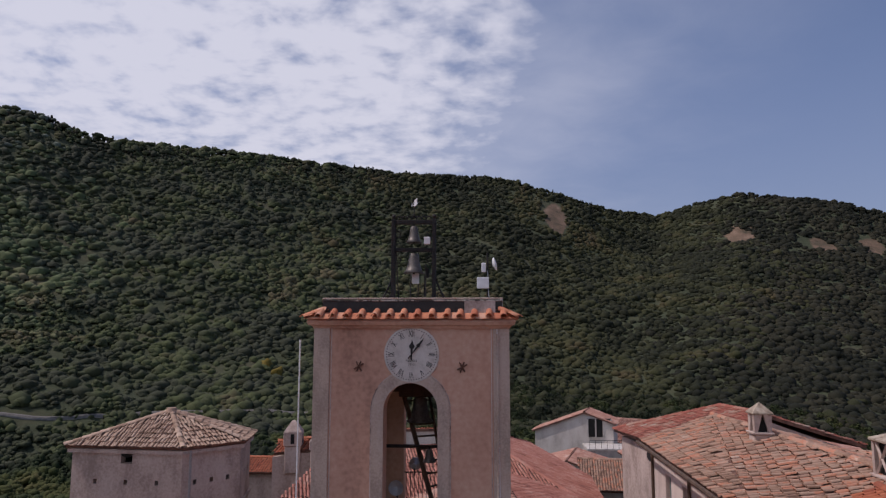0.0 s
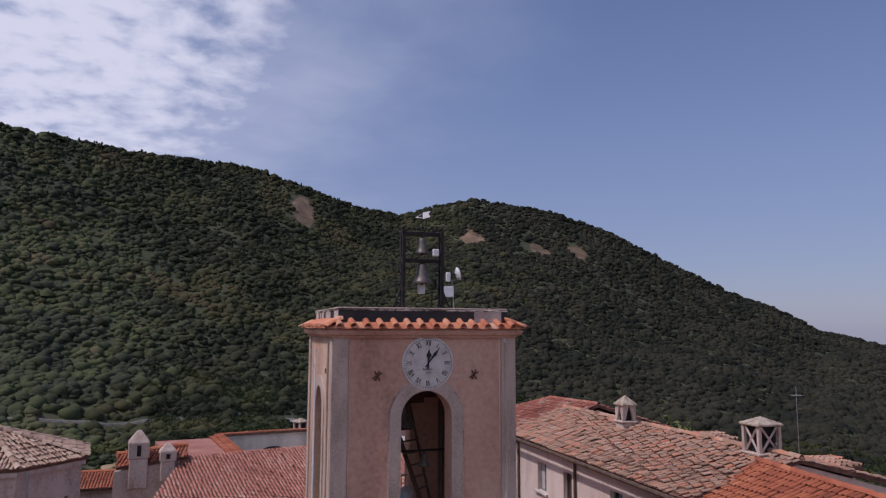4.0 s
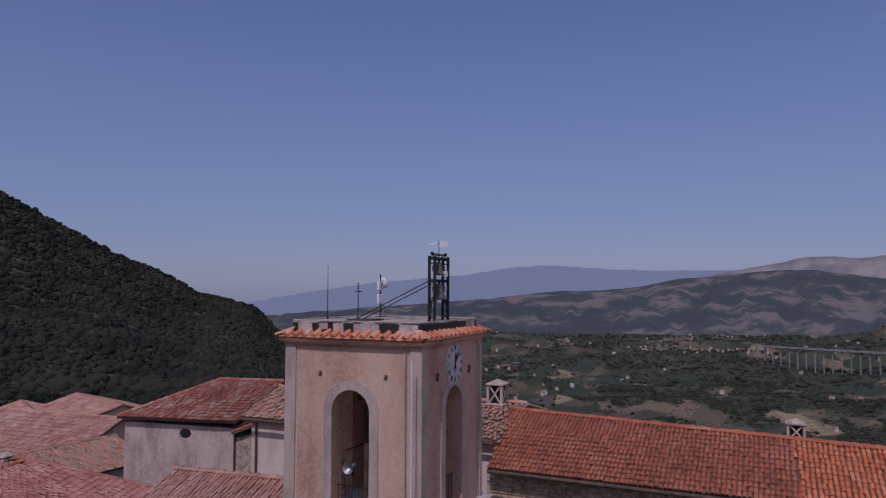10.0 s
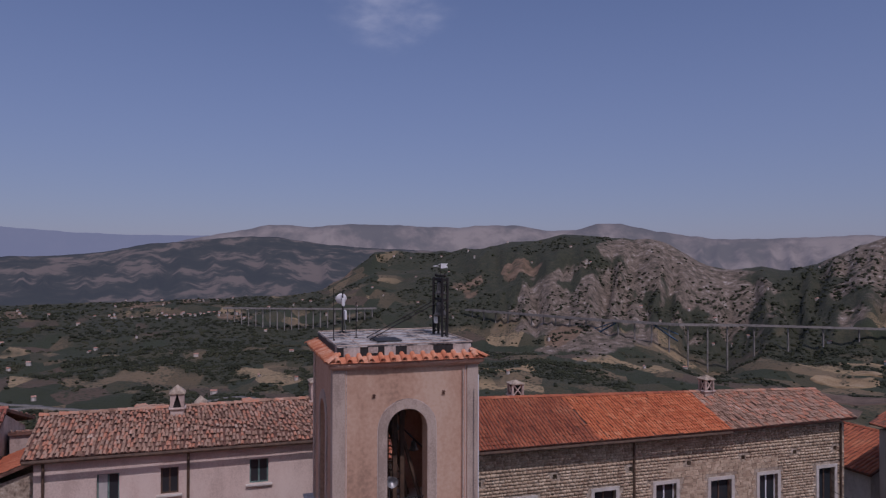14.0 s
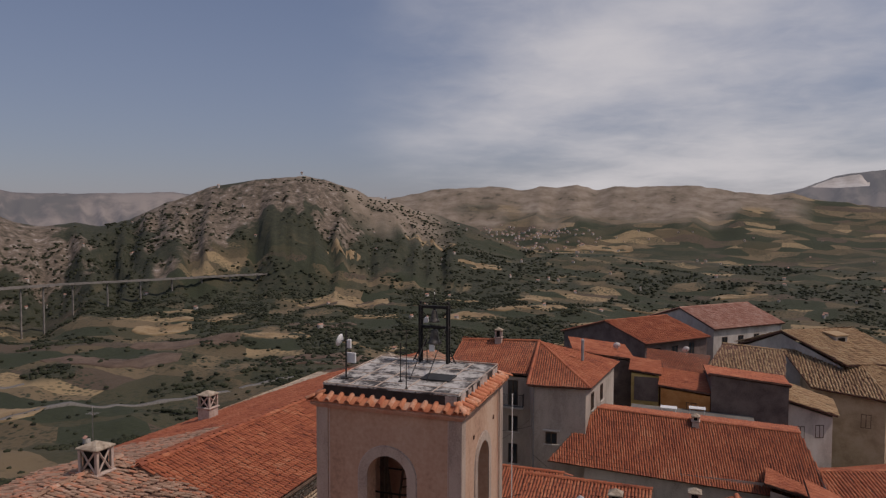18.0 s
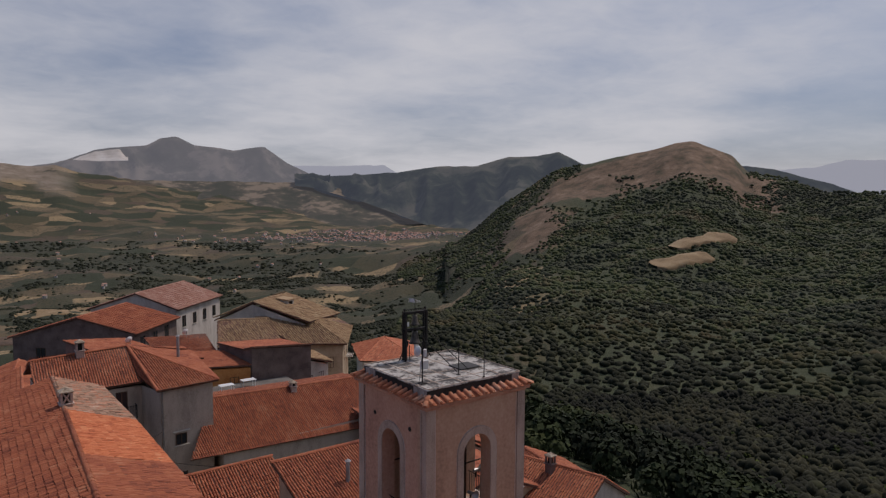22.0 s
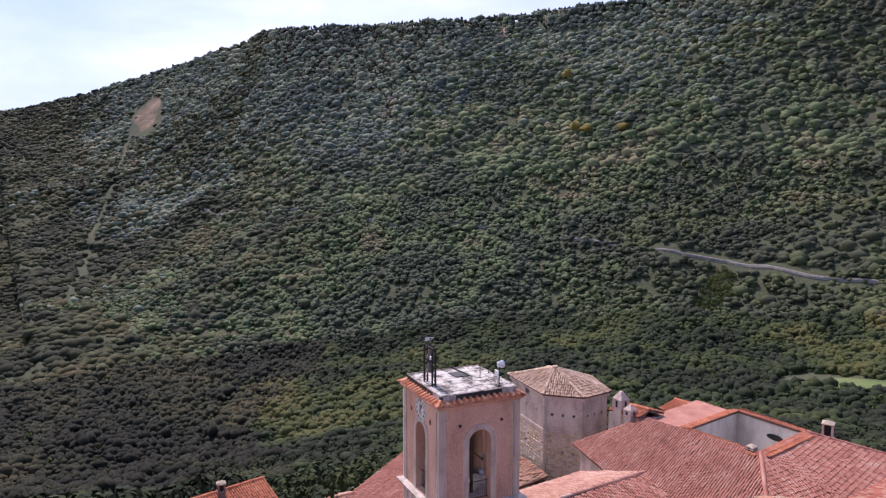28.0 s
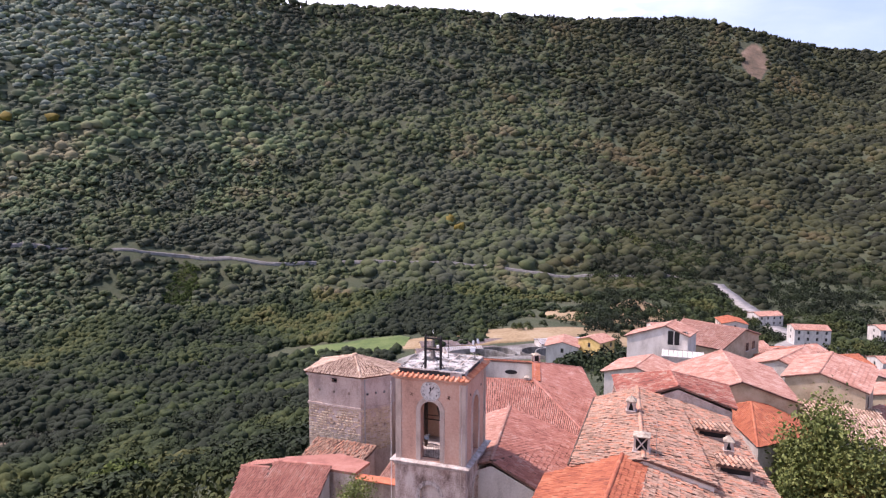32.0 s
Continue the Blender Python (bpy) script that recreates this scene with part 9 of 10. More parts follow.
    part("dormer_roof", prism([(-1, -1), (1, -1), (1, 1), (-1, 1)], 1.004, [1.3, 1.3, 1.12, 1.12]), TILE_BROWN, d)
    for i, (x, yy, z, rot, w1, l1, mat, tl) in enumerate(((9.0, -62.0, 4.4, 80, 4.0, 9, GREY_WALL, TILE_RED), (9.5, -49.0, 6.2, 85, 4.2, 11, GREY_WALL, TILE_RED), (16.5, -38.0, 7.0, 5, 4.5, 10, WHITE_WALL, TILE_RED), (15.0, -52.0, 4.0, 60, 4.2, 10, TAN_WALL, TILE_OLD), (24.0, -30.0, 3.0, 10, 4.5, 10, WHITE_WALL, TILE_RED), (26.0, -12.0, 2.0, 5, 4.5, 12, TAN_WALL, TILE_RED))):
        c, s = math.cos(radians(rot)), math.sin(radians(rot))
        gable_house("village_house", "village house under a red tile roof", (x - c * l1 / 2, yy - s * l1 / 2), (x + c * l1 / 2, yy + s * l1 / 2), w1, w1, z, z - 1.5, z - 1.5, -14, mat, tl, 0.30, 0.35, [("l", 1.5, z - 3.5, 0.9, 1.3), ("l", 5, z - 3.5, 0.9, 1.3), ("r", 1.5, z - 3.5, 0.9, 1.3), ("r", 5, z - 3.5, 0.9, 1.3)], "village houses", 120 + i, 0.5)
    # western houses above the piazza
    P = (-46.5, -79.0, -2.0)
    roofed("white_house", "white house with a hipped red roof above the piazza", [(-45.3, -66.4, -3.9), (-39.4, -74.0, -4.2), (-44.0, -84.0, -4.0), (-52.5, -80.0, -4.0)][::-1], -17, WHITE_WALL,
           [[(-45.5, -65.6, -3.7), (-38.8, -74.0, -4.1), P], [(-38.8, -74.0, -4.1), (-43.5, -85.0, -4.0), P], [(-45.5, -65.6, -3.7), (-53.5, -80.0, -4.0), P]], TILE, [(P, (-45.5, -65.6, -3.7)), (P, (-38.8, -74, -4.1))], 0.30, 114, length=0.5, wins=[(3, 2.0, -8, 1.0, 1.5), (3, 5.0, -8, 1.0, 1.5), (3, 2.0, -12, 1.0, 1.5)])
    P = (-41.6, -67.2, -3.6)
    roofed("white_house", "white house with a red roof and shuttered windows", [(-38.3, -56.2, -4.8), (-34.5, -64.0, -5.0), (-38.0, -71.0, -5.0), (-44.6, -62.5, -5.0)][::-1], -17, WHITE_WALL,
           [[(-38.0, -55.6, -4.5), (-34.0, -64.0, -4.7), P], [(-38.0, -55.6, -4.5), (-45.2, -62.5, -4.8), P], [(-34.0, -64.0, -4.7), (-38.0, -71.6, -4.8), P]], TILE, [(P, (-38.0, -55.6, -4.5))], 0.30, 115, length=0.5, wins=[(3, 1.5, -9, 1.0, 1.5), (3, 5.0, -9, 1.0, 1.5), (3, 1.5, -13, 1.0, 1.8), (2, 2.0, -9, 1.0, 1.5), (2, 6.0, -9, 1.0, 1.5), (2, 4.0, -13, 1.0, 1.8)])
    for i, (x, yy, z, rot, w1, l1, mat) in enumerate(((-31.0, -52.0, -2.6, 40, 4.2, 9, WHITE_WALL), (-31.5, -42.0, -3.2, 60, 4.0, 9, TAN_WALL), (-26.0, -47.0, 0.2, 30, 4.0, 9, WHITE_WALL), (-22.0, -39.0, 2.2, 20, 4.2, 9, GREY_WALL), (-27.5, -32.0, -1.0, 75, 3.8, 8, WHITE_WALL))):
        c, s = math.cos(radians(rot)), math.sin(radians(rot))
        gable_house("village_house", "village house under a red tile roof on the western slope", (x - c * l1 / 2, yy - s * l1 / 2), (x + c * l1 / 2, yy + s * l1 / 2), w1, w1, z, z - 1.4, z - 1.4, -19, mat, TILE_RED, 0.28, 0.35, [("l", 1.5, z - 3.6, 0.9, 1.3), ("l", 5, z - 3.6, 0.9, 1.3), ("a", 2.5, z - 4.0, 0.9, 1.3)], "village houses", 140 + i, 0.5)


south_houses()


def cable(a, b, sag, r=0.014):
    """A hanging overhead cable."""
    c = thing("overhead_cable", "thin dark overhead cable between houses", "cable", a, 0, "cables")
    a, b = Vector(a), Vector(b)
    bm = bmesh.new()
    pts = [a.lerp(b, i / 12) - Vector((0, 0, sag * 4 * (i / 12) * (1 - i / 12))) - a for i in range(13)]
    for p, q in zip(pts, pts[1:]):
        rod_into(bm, p, q, r, seg=5)
    part("wire", bm, BLACK, c)


cable((7.3, -26.8, 6.2), (2.6, -30.4, 5.6), 0.4)
cable((7.3, -25.0, 4.4), (3.4, -32.9, 5.2), 0.5)
cable((2.5, -30.4, 3.4), (-6.0, -16.7, 6.4), 0.7)
cable((7.3, -17.0, 4.2), (0.0, -16.4, 6.2), 0.3)


CRIMSON = material("crimson_sheet_metal", [(0.20, 0.025, 0.03), (0.27, 0.035, 0.04), (0.31, 0.06, 0.06)], 1.2, 0.6, 0.05)
c = thing("canopy_shed", "small shed under a crimson sheet roof", "shed", (5.4, -18.5, -3))
part("wall", prism([(-0.9, -3.0), (1.3, -3.0), (1.2, 3.4), (-1.6, 3.4)], 0, 7.75), TAN_WALL, c)
part("roof", prism([(-1.1, -3.2), (1.45, -3.2), (1.35, 3.6), (-1.8, 3.6)], 7.754, 7.9), CRIMSON, c)

# ---------------------------------------------------------------- village on the northern slope
def ground_z(x, y):
    return float(land(np.array([x]), np.array([y]))[0])


HOUSES = []


def house_at(x, y, z, rot, half, length, wall, tile, label, name="village_house", drop=1.4, seed=1, wins=True, deep=None, pitch=0.32, step=0.55, floors=2):
    """A gabled house by the middle of its ridge."""
    HOUSES.append((x, y))
    c, s = math.cos(radians(rot)), math.sin(radians(rot))
    z0 = min(ground_z(x, y), z - 6) - 2 if deep is None else deep
    w = []
    if wins:
        for f in range(floors):
            zz = z - drop - 2.0 - 2.9 * f
            n = max(1, int(length / 3.2))
            for i in range(n):
                for side_key in "lr":
                    w.append((side_key, (i + 0.5) * length / n - 0.45, zz, 0.9, 1.35))
            w.append(("a", half - 0.45, zz, 0.9, 1.35))
            w.append(("b", half - 0.45, zz, 0.9, 1.35))
    return gable_house(name, label, (x - c * length / 2, y - s * length / 2), (x + c * length / 2, y + s * length / 2), half, half, z, z - drop, z - drop, z0, wall, tile, pitch, 0.4, w, "village houses", seed, step)


def north_village():
    L = "village house with a red tile roof on the northern slope"
    HOUSES.extend([(14, 68), (20, 81), (18, 44), (23, 33), (30, 45)])
    white = "white gabled house with a loggia and a pink tile roof"
    w = gable_house("white_house", white, (12.7, 64.0), (13.9, 68.2), 5.8, 3.2, 6.6, 4.4, 5.5, -8, WHITE_WALL, TILE_PINK, 0.30, 0.3, [], "village houses", 201, 0.5)
    # Near-black block on the wall, the loggia's shade as colour.
    part("loggia_opening", boxed(0.25, 3.0, -0.55, -0.02, 11.9, 13.9), VOID, w, "near-black block for the shaded loggia")
    for x in (0.25, 1.15, 2.05, 2.9):
        part("loggia_post", boxed(x - 0.07, x + 0.07, -0.66, -0.552, 11.9, 13.9), STONE_TRIM, w)
    t = thing("roof_terrace", "walled roof terrace with an iron rail", "terrace", (15.3, 61.4, -8))
    part("wall", boxed(-2.9, 2.6, -1.9, 1.9, 0, 11.0), WHITE_WALL, t)
    part("parapet", boxed(-3.0, 2.7, -2.0, 2.0, 11.004, 11.22, 0.02), STONE_TRIM, t)
    for k in range(9):
        part("rail_post", rod((-2.7 + k * 0.63, -1.8, 11.2), (-2.7 + k * 0.63, -1.8, 12.1), 0.02, seg=5), IRON, t)
    part("handrail", rod((-2.7, -1.8, 12.1), (2.4, -1.8, 12.1), 0.03, seg=5), IRON, t)
    part("opening", boxed(1.2, 2.0, -1.92, -1.902, 8.6, 10.2), VOID, t)
    house_at(10.2, 55.4, 3.3, 76, 4.3, 7.5, WHITE_WALL, TILE_PINK, L, drop=1.2, seed=202)
    gable_house("long_house", "long house under a broad salmon tile roof", (19.5, 48.6), (20.8, 35.4), 5.4, 5.6, 7.15, 5.4, 4.9, -9, TAN_WALL, TILE_PINK, 0.30, 0.35, [("b", 1.0, 3.6, 0.8, 0.9), ("b", 7.5, 3.4, 0.9, 1.2), ("l", 3.0, 2.6, 0.9, 1.3), ("l", 8.0, 2.6, 0.9, 1.3)], "village houses", 203, 0.5)
    gable_house("salmon_house", "house with a salmon roof behind the long house", (26.6, 53.6), (30.6, 61.6), 4.6, 4.6, 5.4, 3.9, 3.9, -9, WHITE_WALL, TILE_PINK, 0.30, 0.3, [("a", 3.5, 1.6, 0.9, 1.3)], "village houses", 204, 0.5)
    gable_house("pale_house", "pale house with a broad pale tile slope", (24.6, 78.4), (15.4, 83.6), 7.4, 5.2, 3.9, 1.9, 2.4, -12, TAN_WALL, TILE_PINK, 0.32, 0.4, [("a", 8.0, 0.2, 0.9, 1.3), ("a", 10.2, 0.2, 0.9, 1.3), ("l", 2.0, -1.0, 0.9, 1.3)], "village houses", 208, 0.5)
    gable_house("tan_house", "tan rendered house under a low two-pitched red roof", (29.8, 45.6), (33.0, 56.0), 3.6, 4.6, 6.2, 5.2, 4.8, -9, TAN_WALL, TILE_PINK, 0.30, 0.4, [("r", 3.0, 2.0, 0.9, 1.3)], "village houses", 209, 0.5)
    roofed("low_annex", "low annex with a bleached sloping roof", [(27.8, 37.0, 1.7), (35.2, 36.0, 1.5), (35.6, 44.6, 2.5), (28.4, 45.4, 2.7)], -10, WHITE_WALL, [[(27.6, 36.6, 1.8), (35.5, 35.6, 1.6), (35.8, 45.0, 2.7), (28.2, 45.6, 2.9)]], TILE_PALE, (), 0.32, 211, 0.5)
    A = (21.6, 33.6, 5.6)
    c4 = [(21.7, 26.6, 3.5), (27.0, 31.4, 3.5), (26.0, 38.6, 3.6), (18.6, 36.4, 3.7)]
    roofed("hipped_house", "house with a small hipped orange tile roof", [(c[0] + (22.6 - c[0]) * 0.06, c[1] + (33.5 - c[1]) * 0.06, 3.3) for c in c4], -9, GREY_WALL, [[c4[i], c4[(i + 1) % 4], A] for i in range(4)], TILE_RED, [(A, c) for c in c4], 0.28, 205, 0.5)
    roofed("old_house", "low house with weathered tiles near the church", [(8.5, 30.0, 5.4), (17.0, 29.0, 5.4), (18.0, 36.0, 5.0), (9.5, 37.5, 5.0)], -7, WHITE_WALL, [[(8.1, 33.6, 6.6), (17.8, 32.5, 6.6), (17.3, 28.6, 5.3), (8.0, 29.6, 5.3)], [(8.1, 33.6, 6.6), (17.8, 32.5, 6.6), (18.4, 36.5, 5.2), (9.0, 38.0, 5.2)]], TILE_OLD, [((8.1, 33.6, 6.6), (17.8, 32.5, 6.6))], 0.26, 206)
    spots = [(26, 100, -3.0, 30, WHITE_WALL), (34, 92, -2.0, 10, TAN_WALL), (33, 77, 0.6, 100, WHITE_WALL), (37.8, 114, -6, 40, WHITE_WALL), (43, 95, -4, 95, TAN_WALL), (41, 50, 0.2, 115, WHITE_WALL), (45, 62, -2.5, 100, WHITE_WALL), (47, 78, -3.2, 60, TAN_WALL), (12, 104, -6.0, 20, TAN_WALL), (26, 124, -8.5, 75, WHITE_WALL), (48, 130, -11, 30, WHITE_WALL), (56, 108, -8.5, 80, TAN_WALL), (60, 84, -6.5, 100, WHITE_WALL), (58, 60, -5.5, 60, WHITE_WALL), (30, 22, 0.8, 100, GREY_WALL), (40, 28, -1.5, 95, WHITE_WALL), (31, 6, 1.5, 95, TAN_WALL), (68, 140, -16, 20, WHITE_WALL)]
    for i, (x, y, z, rot, wall) in enumerate(spots):
        house_at(x, y, z, rot, 4.4 + (i % 3) * 0.5, 9 + (i * 7 % 4), wall, (TILE_PINK, TILE_PINK, TILE_RED, TILE_PINK)[i % 4], L, seed=210 + i)
    house_at(-9.6, 178, -21.5, 62, 4.0, 8, YELLOW_WALL, TILE_PINK, "ochre-yellow house with a red roof at the village edge", "yellow_house", 1.2, 240, deep=-33)
    # lower quarter
    low = [(-20, 178, 95), (8, 186, 30), (26, 205, 70), (40, 178, 20), (62, 196, 60), (84, 178, 15), (75, 225, 80), (100, 210, 40), (118, 178, 10), (135, 230, 70), (92, 262, 20), (50, 248, 50), (20, 252, 85), (128, 290, 30), (70, 300, 10), (152, 300, 60), (110, 340, 20), (158, 352, 40), (180, 320, 70), (40, 330, 100), (190, 250, 30), (170, 205, 15), (8, 306, 20), (130, 390, 60), (60, 372, 30), (205, 375, 10)]
    for i, (x, y, rot) in enumerate(low):
        z = ground_z(x, y)
        house_at(x, y, z + 7.5 + (i % 3) * 1.3, rot, 5.0 + (i % 2), 11 + i % 5, (WHITE_WALL, TAN_WALL, WHITE_WALL, PINK_WALL)[i % 4], (TILE_PINK, TILE_RED)[i % 2], "pale house in the lower quarter of the village", seed=260 + i, deep=z - 3, pitch=0.5, step=1.0, floors=2)
    # works yard
    z = -50.0
    for x, y, rot, l1, label in ((-72, 238, 30, 16, "grey corrugated shed in the works yard"), (-36, 268, 30, 20, "long grey shed below the village"), (-44, 226, 30, 10, "pink-roofed store below the village")):
        c, s = math.cos(radians(rot)), math.sin(radians(rot))
        gable_house("shed", label, (x - c * l1 / 2, y - s * l1 / 2), (x + c * l1 / 2, y + s * l1 / 2), 5, 5, z + 5.2, z + 4.0, z + 4.0, z - 3, WHITE_WALL, RUST if "grey" in label else TILE_PINK, 0.9, 0.3, [("r", 2, z + 1.5, 1.5, 1.2), ("r", 6, z + 1.5, 1.5, 1.2)], "sheds", 290, 3.0, "shed")
    # long low row
    a, b = Vector((-98, 249, 0)), Vector((-57, 272, 0))
    d = (b - a).normalized()
    zz = -57.0
    for k in range(2):
        off = Vector((-d.y, d.x, 0)) * 14 * k
        A, B = a + off + d * 4 * k, b + off + d * 16 * k
        gable_house("long_low_building", "long low grey-roofed building with a row of windows", (A.x, A.y), (B.x, B.y), 4.5, 4.5, zz + 6.5, zz + 5.0, zz + 5.0, zz - 4, TAN_WALL, TILE_GREY, 0.6, 0.3, [("r", 2 + i * 3.4, zz + 2.0, 1.5, 1.4) for i in range(11)], "low buildings", 300 + k, 3.0, "building")


north_village()
rs = np.random.RandomState(77)
xy = np.stack([rs.uniform(-120, 62, 520), rs.uniform(262, 400, 520)], -1)
xy = xy[(fbm(xy[:, 0], xy[:, 1], 30, 78) > 0.02) & ~near_line(xy, STREET, 6) & ~near_line(xy, GRASS, 16) & ((xy[:, 1] > 292) | (xy[:, 0] < -100))]
leaf_crowns("field_trees", xy, rs.uniform(1.2, 3.0, len(xy)), LEAVES, "scattered round trees on the dry ground below the mountain", 79, 110)
DUSTY = material("dusty_concrete", [(0.09, 0.08, 0.07), (0.16, 0.15, 0.135), (0.28, 0.265, 0.245)], 0.12, 0.95, 0.3, 1.2)
ribbon("works_yard", [(-100, 222), (-60, 240), (-36, 248), (-14, 246)], 46, 0.7, DUSTY, "pale dusty works yard below the village", "yard", ragged=0.3)
def yard_wall(x, y, radius, a0, a1, h):
    """A curved concrete retaining wall in the works yard."""
    n = 14
    z = ground_z(x, y)
    w = thing("retaining_wall", "low curved concrete wall in the works yard", "wall", (x, y, z), 0, "yard walls")
    for i in range(n):
        a, b = radians(a0 + (a1 - a0) * i / n), radians(a0 + (a1 - a0) * (i + 1) / n)
        pts = [(math.cos(a) * radius, math.sin(a) * radius), (math.cos(b) * radius, math.sin(b) * radius), (math.cos(b) * (radius + 0.6), math.sin(b) * (radius + 0.6)), (math.cos(a) * (radius + 0.6), math.sin(a) * (radius + 0.6))]
        part("wall_section", prism(pts, -4, h), DUSTY, w)


for args in ((-58, 236, 9, 0, 300, 2.4), (-40, 240, 7, 60, 400, 2.2), (-84, 236, 11, -40, 200, 2.0), (-30, 226, 8, 100, 330, 2.6), (-62, 222, 13, 20, 160, 2.0)):
    yard_wall(*args)
ribbon("dry_field", [(-112, 266), (-72, 286), (-28, 296), (0, 290)], 30, 0.5, STUBBLE, "dry grassy ground behind the low buildings", "field", ragged=0.4)
ribbon("dry_field", [(-45, 385), (-5, 360), (8, 318)], 74, 0.5, STUBBLE, "dry grass field with scattered small trees", "field", ragged=0.4)
PALE_ROAD = material("pale_worn_concrete", [(0.17, 0.16, 0.15), (0.24, 0.225, 0.21), (0.31, 0.29, 0.27)], 0.3, 0.95, 0.2, 2)
ribbon("street", STREET, 9, 0.8, PALE_ROAD, "pale street winding into the lower quarter", "road")
ribbon("street", [(66, 316), (84, 300), (110, 260), (118, 220), (96, 190), (60, 160), (48, 145)], 6, 0.7, ASPHALT, "narrow street through the lower quarter", "road")


# ---------------------------------------------------------------- piazza west of the village
def piazza():
    pts = [(-40.5, -40), (-43.5, -45.5), (-47.5, -49.8), (-52.0, -55), (-55.0, -62), (-56.5, -71), (-57.0, -80), (-57, -92), (-66, -108), (-60, -112), (-50, -94), (-46, -84), (-38, -72), (-34, -60), (-35, -52)]
    p = thing("piazza", "pale asphalt terrace road along the village edge", "road", (-46, -66, -14), kind="structure")
    part("paving", prism([(x + 46, y + 66) for x, y in pts], -9, 0), ASPHALT, p)
    edge = pts[:9]
    w = thing("parapet_wall", "curved stone parapet along the outer edge of the piazza", "wall", (-46, -66, -14))
    out, inn = [], []
    for i, q in enumerate(edge):
        a, b = Vector(edge[max(0, i - 1)]), Vector(edge[min(len(edge) - 1, i + 1)])
        d = (b - a).normalized()
        n = Vector((d.y, -d.x))
        out.append(Vector(q) - n * 0.5)
        inn.append(Vector(q))
    for i in range(len(edge) - 1):
        quad = [inn[i], inn[i + 1], out[i + 1], out[i]]
        part("wall_section", prism([(v.x + 46, v.y + 66) for v in quad], -8, 1.0), STONE, w)
        part("coping", prism([(v.x + 46, v.y + 66) for v in quad], 1.004, 1.12), STONE_TRIM, w)


piazza()


def car(x, y, z, rz, paint, label):
    """A small hatchback."""
    c = thing("car", label, "car", (x, y, z), radians(rz), "parked cars")

    def shell(rows):
        bm = bmesh.new()
        rings = [[bm.verts.new((px, s * hw, pz)) for s in (-1, 1)] for px, hw, pz in rows]
        for a, b in zip(rings, rings[1:] + rings[:1]):
            bm.faces.new((a[0], a[1], b[1], b[0]))
        for k in (0, 1):
            bm.faces.new([r[k] for r in rings])
        return bm

    b = shell([(-1.9, 0.78, 0.28), (-1.95, 0.8, 0.7), (-1.85, 0.8, 0.92), (0.75, 0.82, 0.95), (1.75, 0.76, 0.78), (1.92, 0.76, 0.55), (1.9, 0.75, 0.28)])
    bmesh.ops.bevel(b, geom=list(b.edges), offset=0.05, segments=2, affect="EDGES")
    part("body", b, paint, c)
    cab = shell([(-1.78, 0.72, 0.93), (-1.55, 0.6, 1.38), (-0.2, 0.6, 1.43), (0.85, 0.70, 0.94)])
    part("glasshouse", cab, GLASS, c)
    part("roof", boxed(-1.5, -0.15, -0.61, 0.61, 1.385, 1.45, 0.02), paint, c)
    for wx in (-1.25, 1.2):
        for wy in (-0.74, 0.74):
            wheel = part("wheel", rod((wx, wy - 0.1, 0.3), (wx, wy + 0.1, 0.3), 0.3, seg=16), TYRE, c)
            part("rim", rod((wx, wy - 0.11, 0.3), (wx, wy + 0.11, 0.3), 0.18, seg=12), GREY_METAL, wheel)
    for wy in (-0.55, 0.55):
        part("headlight", boxed(1.88, 1.95, wy - 0.14, wy + 0.14, 0.6, 0.72, 0.02), WHITE_PLASTIC, c)
    return c


car(-43.5, -60.5, -14, 70, CAR_GREEN, "dark green hatchback parked on the piazza")
car(6.6, -31.3, ground_z(4.0, -31.3) + 0.26, 80, CAR_WHITE, "white hatchback parked in the lane")
car(-50.5, -86.0, -14, 105, CAR_WHITE, "white hatchback parked by the parapet")
car(-53.5, -95.0, -14, 115, CAR_WHITE, "white hatchback parked beside another car")


def sign_post():
    s = thing("road_sign", "red and white sign board on a thin post", "sign", (-47.5, -68, -14))
    part("post", rod((0, 0, 0), (0, 0, 3.0), 0.04), GREY_METAL, s)
    part("board", boxed(-0.5, 0.5, -0.02, 0.02, 2.0, 2.9), WHITE_PLASTIC, s)
    part("band", boxed(-0.5, 0.5, -0.026, 0.026, 2.0, 2.25), TILE, s)


sign_post()


# ---------------------------------------------------------------- near trees and shrubs
LEAF_BRIGHT = material("sunlit_leaf", [(0.060, 0.085, 0.014), (0.120, 0.145, 0.027), (0.185, 0.195, 0.050)], 0.9, 0.75, 0.1, 6, random="island", rnd=0.35)


